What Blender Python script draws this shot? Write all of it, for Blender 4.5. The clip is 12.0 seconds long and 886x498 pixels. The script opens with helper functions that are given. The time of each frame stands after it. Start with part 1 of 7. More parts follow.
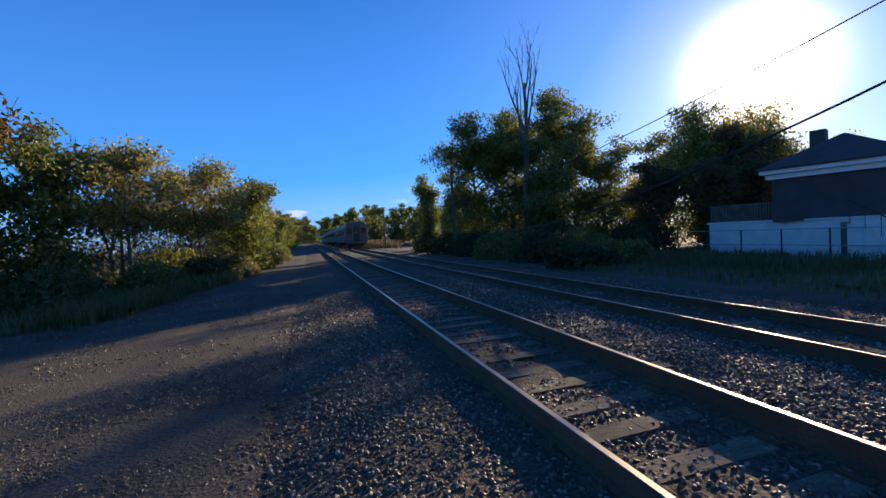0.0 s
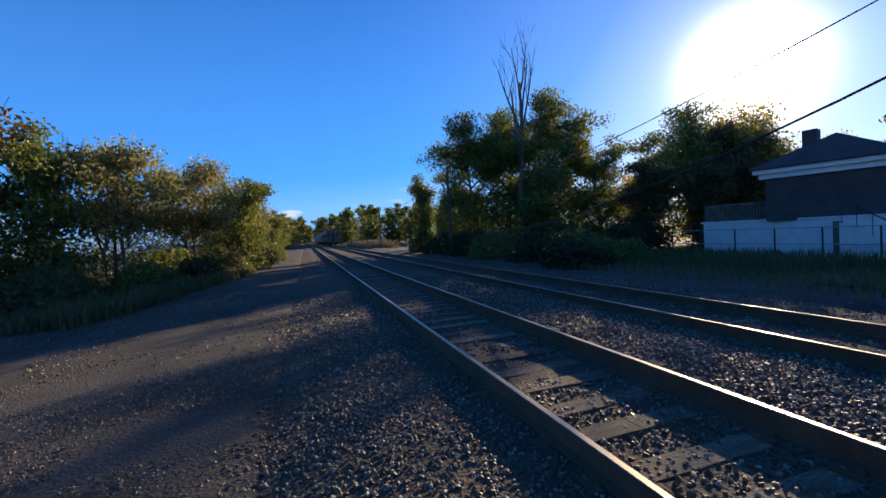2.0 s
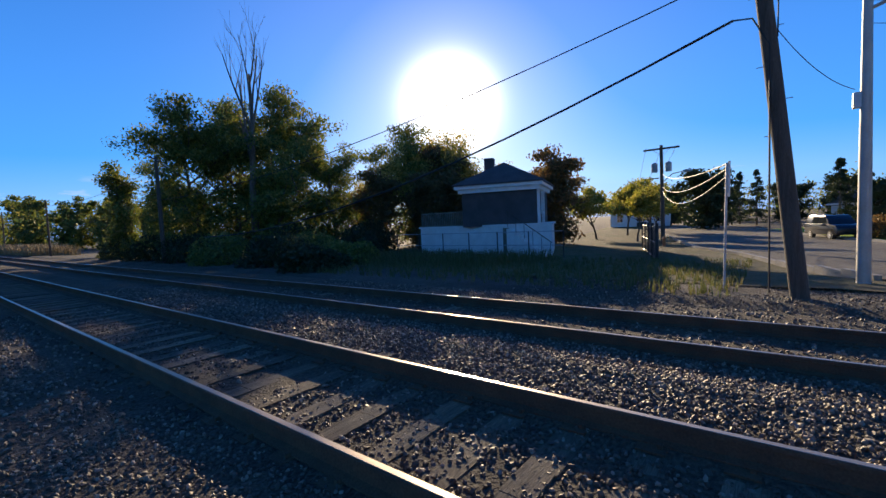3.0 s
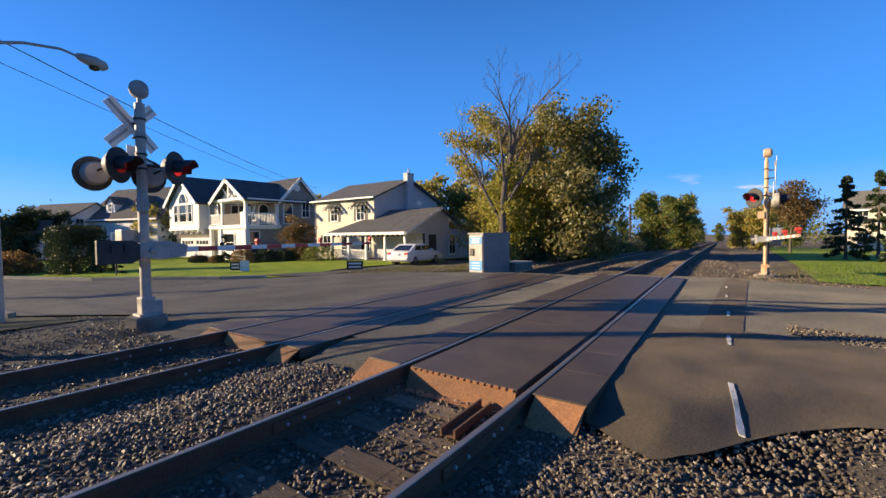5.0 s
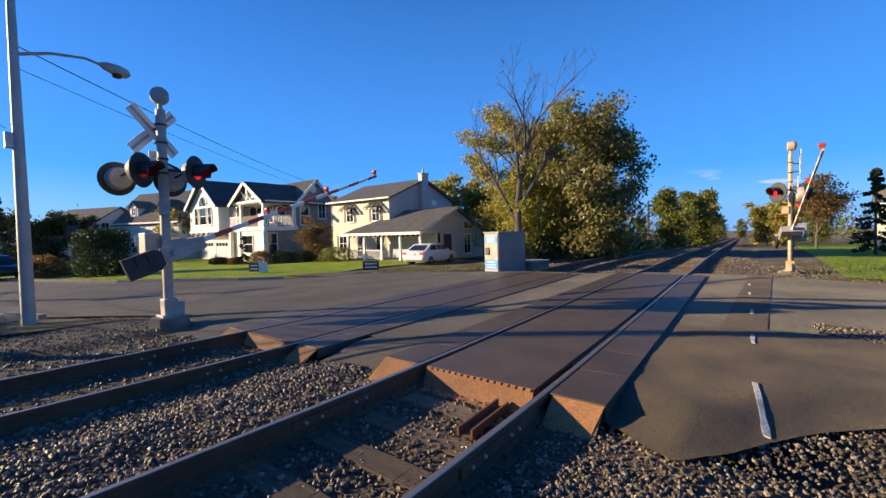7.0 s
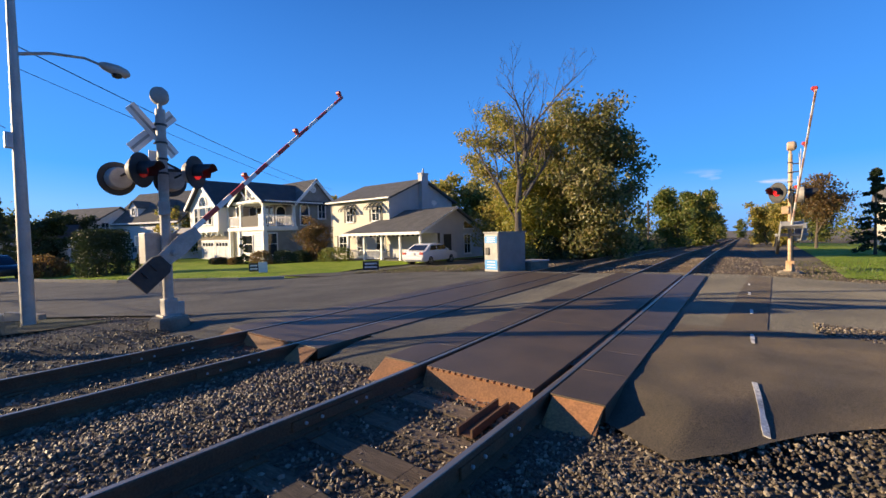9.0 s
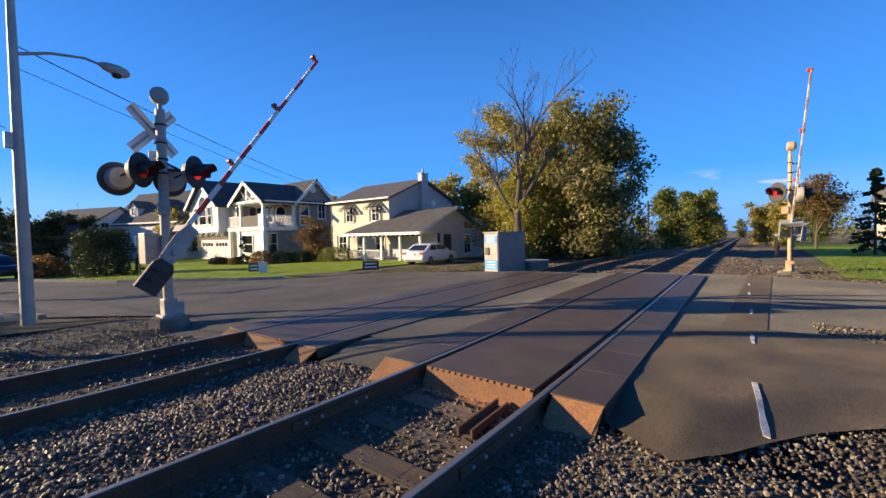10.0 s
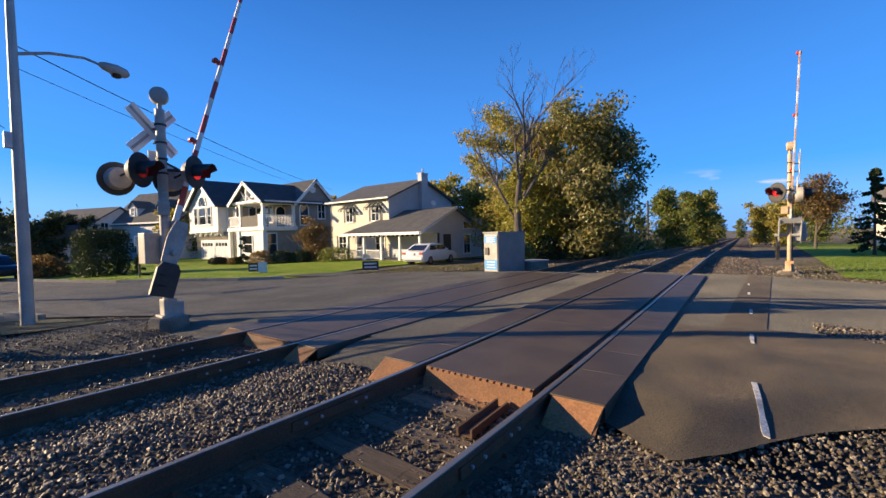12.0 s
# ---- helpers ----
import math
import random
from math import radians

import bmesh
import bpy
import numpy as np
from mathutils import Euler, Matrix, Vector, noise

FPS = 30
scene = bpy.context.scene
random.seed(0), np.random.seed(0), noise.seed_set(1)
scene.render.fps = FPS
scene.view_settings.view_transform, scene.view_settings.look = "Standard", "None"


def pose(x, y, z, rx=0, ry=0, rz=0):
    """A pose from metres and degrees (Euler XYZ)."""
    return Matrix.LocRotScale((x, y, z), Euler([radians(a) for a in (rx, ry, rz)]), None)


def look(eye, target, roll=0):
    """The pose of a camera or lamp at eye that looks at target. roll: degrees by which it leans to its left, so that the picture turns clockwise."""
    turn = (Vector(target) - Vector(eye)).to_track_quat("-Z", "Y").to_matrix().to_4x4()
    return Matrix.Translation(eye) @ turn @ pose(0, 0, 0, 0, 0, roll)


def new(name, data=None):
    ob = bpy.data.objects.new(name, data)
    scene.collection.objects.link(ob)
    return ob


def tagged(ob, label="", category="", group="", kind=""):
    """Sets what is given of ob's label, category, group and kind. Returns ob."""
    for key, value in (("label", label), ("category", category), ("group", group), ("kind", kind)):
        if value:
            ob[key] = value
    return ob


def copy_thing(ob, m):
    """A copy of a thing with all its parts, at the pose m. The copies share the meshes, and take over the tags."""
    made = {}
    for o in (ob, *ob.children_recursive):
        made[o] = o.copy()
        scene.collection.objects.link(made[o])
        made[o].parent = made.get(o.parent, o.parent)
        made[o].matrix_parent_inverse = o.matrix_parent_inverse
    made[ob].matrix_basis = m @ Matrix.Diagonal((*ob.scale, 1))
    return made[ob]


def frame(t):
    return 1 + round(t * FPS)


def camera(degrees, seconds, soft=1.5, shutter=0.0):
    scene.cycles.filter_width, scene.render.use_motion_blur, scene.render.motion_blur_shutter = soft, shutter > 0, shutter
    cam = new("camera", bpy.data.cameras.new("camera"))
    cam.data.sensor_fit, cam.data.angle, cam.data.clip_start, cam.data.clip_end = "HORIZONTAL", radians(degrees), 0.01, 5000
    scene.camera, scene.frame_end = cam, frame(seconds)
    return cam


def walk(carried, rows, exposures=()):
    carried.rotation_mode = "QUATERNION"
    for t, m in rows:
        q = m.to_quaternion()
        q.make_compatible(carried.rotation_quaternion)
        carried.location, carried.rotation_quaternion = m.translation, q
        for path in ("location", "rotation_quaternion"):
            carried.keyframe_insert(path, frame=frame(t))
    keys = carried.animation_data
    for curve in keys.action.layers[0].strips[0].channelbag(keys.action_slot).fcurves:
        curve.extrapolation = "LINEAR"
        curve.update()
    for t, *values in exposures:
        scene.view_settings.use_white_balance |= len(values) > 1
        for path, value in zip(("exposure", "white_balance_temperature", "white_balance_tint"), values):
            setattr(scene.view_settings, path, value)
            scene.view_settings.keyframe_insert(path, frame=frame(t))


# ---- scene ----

# ================= camera =================
cam = camera(92.4, 12.0)


def eye(t, x, z, yaw, pitch, roll):
    """A row of the path: the camera at (x, 0, z), turned by yaw, pitched and rolled about its own axis."""
    return (t, pose(x, 0, z, 90 + pitch, 0, yaw) @ pose(0, 0, 0, 0, 0, roll))


PATH = [
    eye(0.0, 0, 1.432, -17.36, -2.03, -3.19), eye(0.5, 0, 1.432, -17.74, -2.05, -3.2), eye(1.0, 0, 1.432, -17.8, -2.1, -3.25),
    eye(1.5, 0, 1.432, -17.83, -2.12, -3.28), eye(2.0, 0, 1.432, -17.92, -2.1, -3.3), eye(2.2, 0, 1.432, -18.01, -2.08, -3.3),
    eye(2.4, 0, 1.432, -19.4, -2.16, -3.3), eye(2.5, 0, 1.432, -22.23, -2.26, -3.2), eye(2.6, 0, 1.432, -26.62, -2.46, -3.0),
    eye(2.8, 0.003, 1.435, -38.08, -3.0, -2.84), eye(3.0, 0.006, 1.44, -52.4, -3.5, -2.54), eye(3.1, 0.008, 1.444, -60.05, -3.56, -2.45),
    eye(3.2, 0.01, 1.444, -68.12, -3.72, -2.28), eye(3.3, 0.015, 1.444, -76.16, -3.82, -2.07), eye(3.4, 0.02, 1.444, -84.38, -3.86, -1.9),
    eye(3.5, 0.025, 1.445, -92.59, -3.87, -1.75), eye(3.6, 0.03, 1.445, -100.66, -3.82, -1.52), eye(3.7, 0.035, 1.446, -108.38, -3.73, -1.38),
    eye(4.0, 0.05, 1.447, -127.5, -3.2, -1.1), eye(4.3, 0.075, 1.449, -138.6, -2.5, -0.9), eye(4.7, 0.095, 1.45, -143.6, -2.0, -0.75),
    eye(5.0, 0.099, 1.45, -143.9, -1.9, -0.72), eye(5.3, 0.099, 1.45, -143.28, -1.88, -0.78), eye(5.5, 0.099, 1.45, -142.37, -1.82, -0.98),
    eye(6.0, 0.099, 1.45, -142.1, -1.84, -1.15), eye(6.5, 0.099, 1.45, -141.92, -1.87, -1.3), eye(7.0, 0.099, 1.45, -141.84, -1.93, -1.4),
    eye(9.5, 0.099, 1.45, -141.86, -1.93, -1.4), eye(12.0, 0.099, 1.45, -141.9, -1.93, -1.4),
]
EXPOSURES = [(0.0, 1.0, 7250, 10), (2.8, 1.0, 7250, 10), (3.2, 0.75, 7250, 10), (3.5, 0.4, 7250, 10), (3.7, 0.35, 7250, 10), (4.4, 0.75, 7250, 10), (5.2, 1.0, 7250, 10), (12.0, 1.0, 7250, 10)]
walk(cam, PATH, EXPOSURES)

# ================= sky and sun =================
SUN_AZ, SUN_EL = 54.1, 15.2          # clockwise from +y, and above the horizon
sun_dir = Vector((math.sin(radians(SUN_AZ)) * math.cos(radians(SUN_EL)), math.cos(radians(SUN_AZ)) * math.cos(radians(SUN_EL)), math.sin(radians(SUN_EL))))


def make_sky():
    world = bpy.data.worlds.new("sky")
    scene.world = world
    world.use_nodes = True
    nt = world.node_tree
    nt.nodes.clear()
    out = nt.nodes.new("ShaderNodeOutputWorld")
    sky = nt.nodes.new("ShaderNodeTexSky")
    sky.sky_type, sky.sun_disc = "NISHITA", False
    sky.sun_elevation, sky.sun_rotation = radians(SUN_EL), radians(SUN_AZ)
    sky.air_density, sky.dust_density, sky.ozone_density, sky.altitude = 1.0, 0.25, 3.0, 0
    bg = nt.nodes.new("ShaderNodeBackground")
    bg.inputs["Strength"].default_value = 0.062
    # deeper blue, as the clip's sky
    hsv = nt.nodes.new("ShaderNodeHueSaturation")
    hsv.inputs["Hue"].default_value, hsv.inputs["Saturation"].default_value, hsv.inputs["Value"].default_value = 0.526, 1.95, 1.36
    nt.links.new(sky.outputs[0], hsv.inputs["Color"])
    # small fair-weather clouds low over the horizon
    co = nt.nodes.new("ShaderNodeTexCoord")
    sc = nt.nodes.new("ShaderNodeMapping")
    sc.inputs["Scale"].default_value = (3.2, 3.2, 16)
    noi = nt.nodes.new("ShaderNodeTexNoise")
    noi.inputs["Scale"].default_value, noi.inputs["Detail"].default_value = 2.4, 6
    nt.links.new(co.outputs["Generated"], sc.inputs[0])
    nt.links.new(sc.outputs[0], noi.inputs[0])
    ramp = nt.nodes.new("ShaderNodeMapRange")
    ramp.inputs[1].default_value, ramp.inputs[2].default_value = 0.63, 0.75
    nt.links.new(noi.outputs[0], ramp.inputs[0])
    sep = nt.nodes.new("ShaderNodeSeparateXYZ")
    nt.links.new(co.outputs["Generated"], sep.inputs[0])
    low = nt.nodes.new("ShaderNodeMapRange")
    low.inputs[1].default_value, low.inputs[2].default_value, low.inputs[3].default_value, low.inputs[4].default_value = 0.07, 0.12, 1.0, 0.0
    nt.links.new(sep.outputs[2], low.inputs[0])
    mul = nt.nodes.new("ShaderNodeMath")
    mul.operation = "MULTIPLY"
    nt.links.new(ramp.outputs[0], mul.inputs[0])
    nt.links.new(low.outputs[0], mul.inputs[1])
    mix = nt.nodes.new("ShaderNodeMix")
    mix.data_type = "RGBA"
    mix.inputs[7].default_value = (8, 7.6, 7.2, 1)
    nt.links.new(mul.outputs[0], mix.inputs[0])
    # the low sky is pale and clear
    hz = nt.nodes.new("ShaderNodeMapRange")
    hz.inputs[1].default_value, hz.inputs[2].default_value, hz.inputs[3].default_value, hz.inputs[4].default_value = -0.02, 0.72, 0.88, 0.0
    hmix = nt.nodes.new("ShaderNodeMix")
    hmix.data_type = "RGBA"
    hmix.inputs[7].default_value = (0.85, 3.75, 11.2, 1)
    nt.links.new(sep.outputs[2], hz.inputs[0])
    nt.links.new(hz.outputs[0], hmix.inputs[0])
    nt.links.new(hsv.outputs[0], hmix.inputs[6])
    nt.links.new(hmix.outputs[2], mix.inputs[6])
    nt.links.new(mix.outputs[2], bg.inputs["Color"])
    # lens glare round the sun painted as sky glow; the wide lobe fills shadows
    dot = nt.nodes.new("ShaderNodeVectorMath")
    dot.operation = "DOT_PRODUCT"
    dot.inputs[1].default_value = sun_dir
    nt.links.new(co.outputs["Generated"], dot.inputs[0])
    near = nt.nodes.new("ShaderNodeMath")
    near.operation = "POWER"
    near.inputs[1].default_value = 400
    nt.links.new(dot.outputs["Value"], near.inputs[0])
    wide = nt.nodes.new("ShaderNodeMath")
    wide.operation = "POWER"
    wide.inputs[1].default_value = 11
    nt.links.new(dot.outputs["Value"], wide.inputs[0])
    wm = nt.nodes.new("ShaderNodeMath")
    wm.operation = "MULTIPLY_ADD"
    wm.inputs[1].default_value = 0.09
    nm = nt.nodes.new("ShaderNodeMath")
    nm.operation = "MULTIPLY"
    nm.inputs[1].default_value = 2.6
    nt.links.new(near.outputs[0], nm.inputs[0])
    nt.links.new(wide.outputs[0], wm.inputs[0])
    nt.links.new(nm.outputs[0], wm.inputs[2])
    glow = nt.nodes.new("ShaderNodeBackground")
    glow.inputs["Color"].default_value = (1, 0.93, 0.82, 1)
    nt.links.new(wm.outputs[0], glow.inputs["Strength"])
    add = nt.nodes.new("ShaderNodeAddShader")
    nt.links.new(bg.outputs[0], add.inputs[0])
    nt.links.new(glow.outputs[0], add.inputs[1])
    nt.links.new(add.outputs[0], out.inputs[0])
    lamp = bpy.data.lights.new("sun", "SUN")
    lamp.energy, lamp.angle, lamp.color = 5.0, radians(0.53), (1.0, 0.8, 0.55)
    ob = new("sun", lamp)
    ob.matrix_world = look(sun_dir * 100, (0, 0, 0))


make_sky()

# ================= materials =================


def mat(name, col, col2=None, rough=0.8, scale=3.0, fine=40.0, bump=0.3, metal=0.0, rnd=0.0, spec=0.5, streak=(1, 1, 1), grit=0.25, dist=0.01):
    """A worn surface: two colours in broad stains, fine grain over them, fine relief, and a random lightness for each object."""
    m = bpy.data.materials.new(name)
    m.use_nodes = True
    nt = m.node_tree
    p = nt.nodes["Principled BSDF"]
    co = nt.nodes.new("ShaderNodeTexCoord")
    mp = nt.nodes.new("ShaderNodeMapping")
    mp.inputs["Scale"].default_value = streak
    nt.links.new(co.outputs["Object"], mp.inputs[0])
    big, small = nt.nodes.new("ShaderNodeTexNoise"), nt.nodes.new("ShaderNodeTexNoise")
    for n, sc, de in ((big, scale, 5), (small, fine, 4)):
        n.inputs["Scale"].default_value, n.inputs["Detail"].default_value = sc, de
        nt.links.new(mp.outputs[0], n.inputs[0])
    ramp = nt.nodes.new("ShaderNodeMapRange")
    ramp.inputs[1].default_value, ramp.inputs[2].default_value = 0.38, 0.62
    nt.links.new(big.outputs[0], ramp.inputs[0])
    mix = nt.nodes.new("ShaderNodeMix")
    mix.data_type = "RGBA"
    mix.inputs[6].default_value, mix.inputs[7].default_value = (*col, 1), (*(col2 or [c * 0.8 for c in col]), 1)
    nt.links.new(ramp.outputs[0], mix.inputs[0])
    hsv = nt.nodes.new("ShaderNodeHueSaturation")
    nt.links.new(mix.outputs[2], hsv.inputs["Color"])
    val = nt.nodes.new("ShaderNodeMapRange")
    val.inputs[1].default_value, val.inputs[2].default_value = 0.3, 0.7
    val.inputs[3].default_value, val.inputs[4].default_value = 1 - grit, 1 + grit
    nt.links.new(small.outputs[0], val.inputs[0])
    last = val.outputs[0]
    if rnd:
        info = nt.nodes.new("ShaderNodeObjectInfo")
        vr = nt.nodes.new("ShaderNodeMapRange")
        vr.inputs[3].default_value, vr.inputs[4].default_value = 1 - rnd, 1 + rnd
        nt.links.new(info.outputs["Random"], vr.inputs[0])
        mu = nt.nodes.new("ShaderNodeMath")
        mu.operation = "MULTIPLY"
        nt.links.new(last, mu.inputs[0])
        nt.links.new(vr.outputs[0], mu.inputs[1])
        last = mu.outputs[0]
    nt.links.new(last, hsv.inputs["Value"])
    nt.links.new(hsv.outputs[0], p.inputs["Base Color"])
    p.inputs["Roughness"].default_value, p.inputs["Metallic"].default_value = rough, metal
    p.inputs["Specular IOR Level"].default_value = spec
    if rough >= 0.85:
        p.inputs["Diffuse Roughness"].default_value = 1.0
    if bump:
        b = nt.nodes.new("ShaderNodeBump")
        b.inputs["Strength"].default_value, b.inputs["Distance"].default_value = bump, dist
        nt.links.new(small.outputs[0], b.inputs["Height"])
        nt.links.new(b.outputs[0], p.inputs["Normal"])
    return m


def glass(name, col=(0.02, 0.025, 0.03), rough=0.06):
    """Dark window glass seen from outside by day."""
    m = bpy.data.materials.new(name)
    m.use_nodes = True
    p = m.node_tree.nodes["Principled BSDF"]
    p.inputs["Base Color"].default_value, p.inputs["Roughness"].default_value = (*col, 1), rough
    p.inputs["Specular IOR Level"].default_value = 0.7
    return m


def glowing(name, col, strength):
    m = bpy.data.materials.new(name)
    m.use_nodes = True
    p = m.node_tree.nodes["Principled BSDF"]
    p.inputs["Base Color"].default_value = (*[c * 0.5 for c in col], 1)
    p.inputs["Emission Color"].default_value, p.inputs["Emission Strength"].default_value = (*col, 1), strength
    p.inputs["Roughness"].default_value = 0.2
    return m


def leafy(name, cols, through_light=0.45):
    """Leaves: a colour of its own for each leaf, and light that comes through it."""
    m = bpy.data.materials.new(name)
    m.use_nodes = True
    nt = m.node_tree
    nt.nodes.remove(nt.nodes["Principled BSDF"])
    out = nt.nodes["Material Output"]
    geo = nt.nodes.new("ShaderNodeNewGeometry")
    ramp = nt.nodes.new("ShaderNodeValToRGB")
    ramp.color_ramp.interpolation = "LINEAR"
    while len(ramp.color_ramp.elements) < len(cols):
        ramp.color_ramp.elements.new(0.5)
    for i, (e, c) in enumerate(zip(ramp.color_ramp.elements, cols)):
        e.position, e.color = i / max(1, len(cols) - 1), (*c, 1)
    nt.links.new(geo.outputs["Random Per Island"], ramp.inputs[0])
    d, tr, g = nt.nodes.new("ShaderNodeBsdfDiffuse"), nt.nodes.new("ShaderNodeBsdfTranslucent"), nt.nodes.new("ShaderNodeBsdfGlossy")
    g.inputs["Roughness"].default_value = 0.45
    a, b = nt.nodes.new("ShaderNodeMixShader"), nt.nodes.new("ShaderNodeMixShader")
    a.inputs[0].default_value, b.inputs[0].default_value = through_light, 0.04
    for n in (d, tr):
        nt.links.new(ramp.outputs[0], n.inputs["Color"])
    nt.links.new(d.outputs[0], a.inputs[1])
    nt.links.new(tr.outputs[0], a.inputs[2])
    nt.links.new(a.outputs[0], b.inputs[1])
    nt.links.new(g.outputs[0], b.inputs[2])
    nt.links.new(b.outputs[0], out.inputs[0])
    return m


def speckled(name, cols, rough=0.85, bump=0.15):
    """Loose stones and blades joined in one mesh: each has its own colour."""
    m = bpy.data.materials.new(name)
    m.use_nodes = True
    nt = m.node_tree
    p = nt.nodes["Principled BSDF"]
    geo = nt.nodes.new("ShaderNodeNewGeometry")
    ramp = nt.nodes.new("ShaderNodeValToRGB")
    while len(ramp.color_ramp.elements) < len(cols):
        ramp.color_ramp.elements.new(0.5)
    for i, (e, c) in enumerate(zip(ramp.color_ramp.elements, cols)):
        e.position, e.color = i / max(1, len(cols) - 1), (*c, 1)
    nt.links.new(geo.outputs["Random Per Island"], ramp.inputs[0])
    nt.links.new(ramp.outputs[0], p.inputs["Base Color"])
    p.inputs["Roughness"].default_value = rough
    if bump:
        co = nt.nodes.new("ShaderNodeTexCoord")
        n = nt.nodes.new("ShaderNodeTexNoise")
        n.inputs["Scale"].default_value = 60
        nt.links.new(co.outputs["Object"], n.inputs[0])
        b = nt.nodes.new("ShaderNodeBump")
        b.inputs["Strength"].default_value, b.inputs["Distance"].default_value = bump, 0.01
        nt.links.new(n.outputs[0], b.inputs["Height"])
        nt.links.new(b.outputs[0], p.inputs["Normal"])
    return m


M_DIRT = mat("dirt", (0.046, 0.040, 0.029), (0.086, 0.072, 0.050), 0.95, 0.6, 30, 0.8, grit=0.5, dist=0.03)
M_PATH = mat("gravel_path", (0.11, 0.085, 0.055), (0.18, 0.135, 0.085), 0.95, 0.5, 45, 0.9, grit=0.55, dist=0.03)
M_BED = mat("ballast_bed", (0.065, 0.05, 0.032), (0.11, 0.08, 0.05), 0.95, 1.2, 28, 1.0, grit=0.6, dist=0.04)
M_LAWN = mat("lawn", (0.17, 0.26, 0.022), (0.25, 0.31, 0.04), 0.8, 0.8, 40, 0.35, grit=0.35, dist=0.02, spec=0.1)
M_DRY = mat("dry_grass", (0.06, 0.075, 0.016), (0.105, 0.095, 0.032), 0.95, 0.7, 40, 0.9, grit=0.5, dist=0.04)
M_ASPHALT = mat("old_asphalt", (0.14, 0.128, 0.095), (0.09, 0.083, 0.063), 0.9, 0.55, 60, 0.9, grit=0.95, dist=0.012)
M_APRON = mat("brown_asphalt", (0.098, 0.076, 0.047), (0.062, 0.051, 0.034), 0.85, 1.1, 130, 0.8, grit=0.9, dist=0.008)
M_KERB = mat("kerb_concrete", (0.4, 0.36, 0.28), (0.32, 0.29, 0.24), 0.9, 2, 40, 0.3, rnd=0.15)
M_WORNPAINT = mat("worn_road_paint", (0.72, 0.7, 0.62), (0.42, 0.4, 0.34), 0.8, 9, 60, 0.3, grit=0.4)
M_PANEL = mat("rubber_panel", (0.070, 0.052, 0.034), (0.094, 0.067, 0.042), 0.55, 2.0, 50, 0.25, rnd=0.12, grit=0.2)
M_RUSTPLATE = mat("orange_rusted_plate", (0.42, 0.20, 0.08), (0.34, 0.16, 0.07), 0.85, 4, 45, 0.2, rnd=0.1)
M_RAIL = mat("rusty_rail", (0.15, 0.075, 0.038), (0.1, 0.054, 0.03), 0.85, 3, 60, 0.25)
M_RAILTOP = mat("polished_rail_head", (0.46, 0.39, 0.31), (0.36, 0.29, 0.22), 0.4, 5, 80, 0.03, metal=0.8, streak=(1, 0.05, 1), grit=0.1)
M_TIE = mat("weathered_tie", (0.2, 0.142, 0.088), (0.11, 0.08, 0.05), 0.9, 2.5, 30, 0.8, rnd=0.35, streak=(0.35, 5, 5), grit=0.45)
M_STONE = speckled("ballast_stone", [(0.05, 0.041, 0.028), (0.145, 0.115, 0.076), (0.066, 0.052, 0.035), (0.32, 0.265, 0.19), (0.1, 0.07, 0.044), (0.06, 0.049, 0.035)], 0.6)
M_CONC = mat("concrete", (0.24, 0.21, 0.165), (0.16, 0.14, 0.11), 0.9, 2.5, 40, 0.4)
M_GALV = mat("galvanised_steel", (0.48, 0.49, 0.5), (0.38, 0.39, 0.41), 0.5, 4, 50, 0.06, metal=0.55, grit=0.12)
M_ALU = mat("silver_paint", (0.4, 0.375, 0.34), (0.3, 0.285, 0.26), 0.5, 5, 40, 0.05, grit=0.1)
M_RUSTY_PAINT = mat("rust_stained_silver_paint", (0.5, 0.31, 0.16), (0.58, 0.44, 0.3), 0.6, 3, 40, 0.1, grit=0.15)
M_BLACK = mat("black_paint", (0.02, 0.02, 0.021), (0.035, 0.034, 0.032), 0.55, 4, 40, 0.06, grit=0.2)
M_WHITE = mat("white_paint", (0.78, 0.77, 0.74), (0.7, 0.69, 0.66), 0.6, 3, 40, 0.05, grit=0.05)
M_RED = mat("red_reflective", (0.52, 0.05, 0.035), (0.44, 0.05, 0.035), 0.45, 6, 40, 0.03, grit=0.1)
M_FADED = mat("faded_red_paint", (0.5, 0.27, 0.19), (0.55, 0.42, 0.34), 0.6, 5, 40, 0.05)
M_REDGLASS = glowing("red_lens", (0.35, 0.01, 0.01), 0.12)
M_REDLIT = glowing("red_lens_lit", (0.9, 0.03, 0.04), 0.28)
M_WOODPOLE = mat("utility_pole_wood", (0.13, 0.10, 0.075), (0.09, 0.07, 0.052), 0.9, 3, 30, 0.5, streak=(6, 6, 0.4), grit=0.3)
M_STEELPOLE = mat("grey_steel_pole", (0.4, 0.4, 0.39), (0.33, 0.33, 0.32), 0.55, 2, 40, 0.06, metal=0.3, grit=0.1)
M_WIRE = mat("black_cable", (0.02, 0.02, 0.02), None, 0.6, 3, 30, 0)
M_BARK = mat("bark", (0.10, 0.08, 0.06), (0.15, 0.12, 0.09), 0.95, 3, 25, 0.8, streak=(4, 4, 0.7), grit=0.4)
M_DEADWOOD = mat("grey_dead_wood", (0.2, 0.165, 0.13), (0.13, 0.105, 0.085), 0.95, 3, 25, 0.6, streak=(4, 4, 0.7), grit=0.3)
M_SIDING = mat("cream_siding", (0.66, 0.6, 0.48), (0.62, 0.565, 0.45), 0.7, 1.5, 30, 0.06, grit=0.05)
# the cream siding's shaded look, put into the colour as pale grey
M_SIDING_SHADE = mat("shade_grey_siding", (0.5, 0.51, 0.52), (0.46, 0.47, 0.48), 0.7, 1.5, 30, 0.06, grit=0.05)
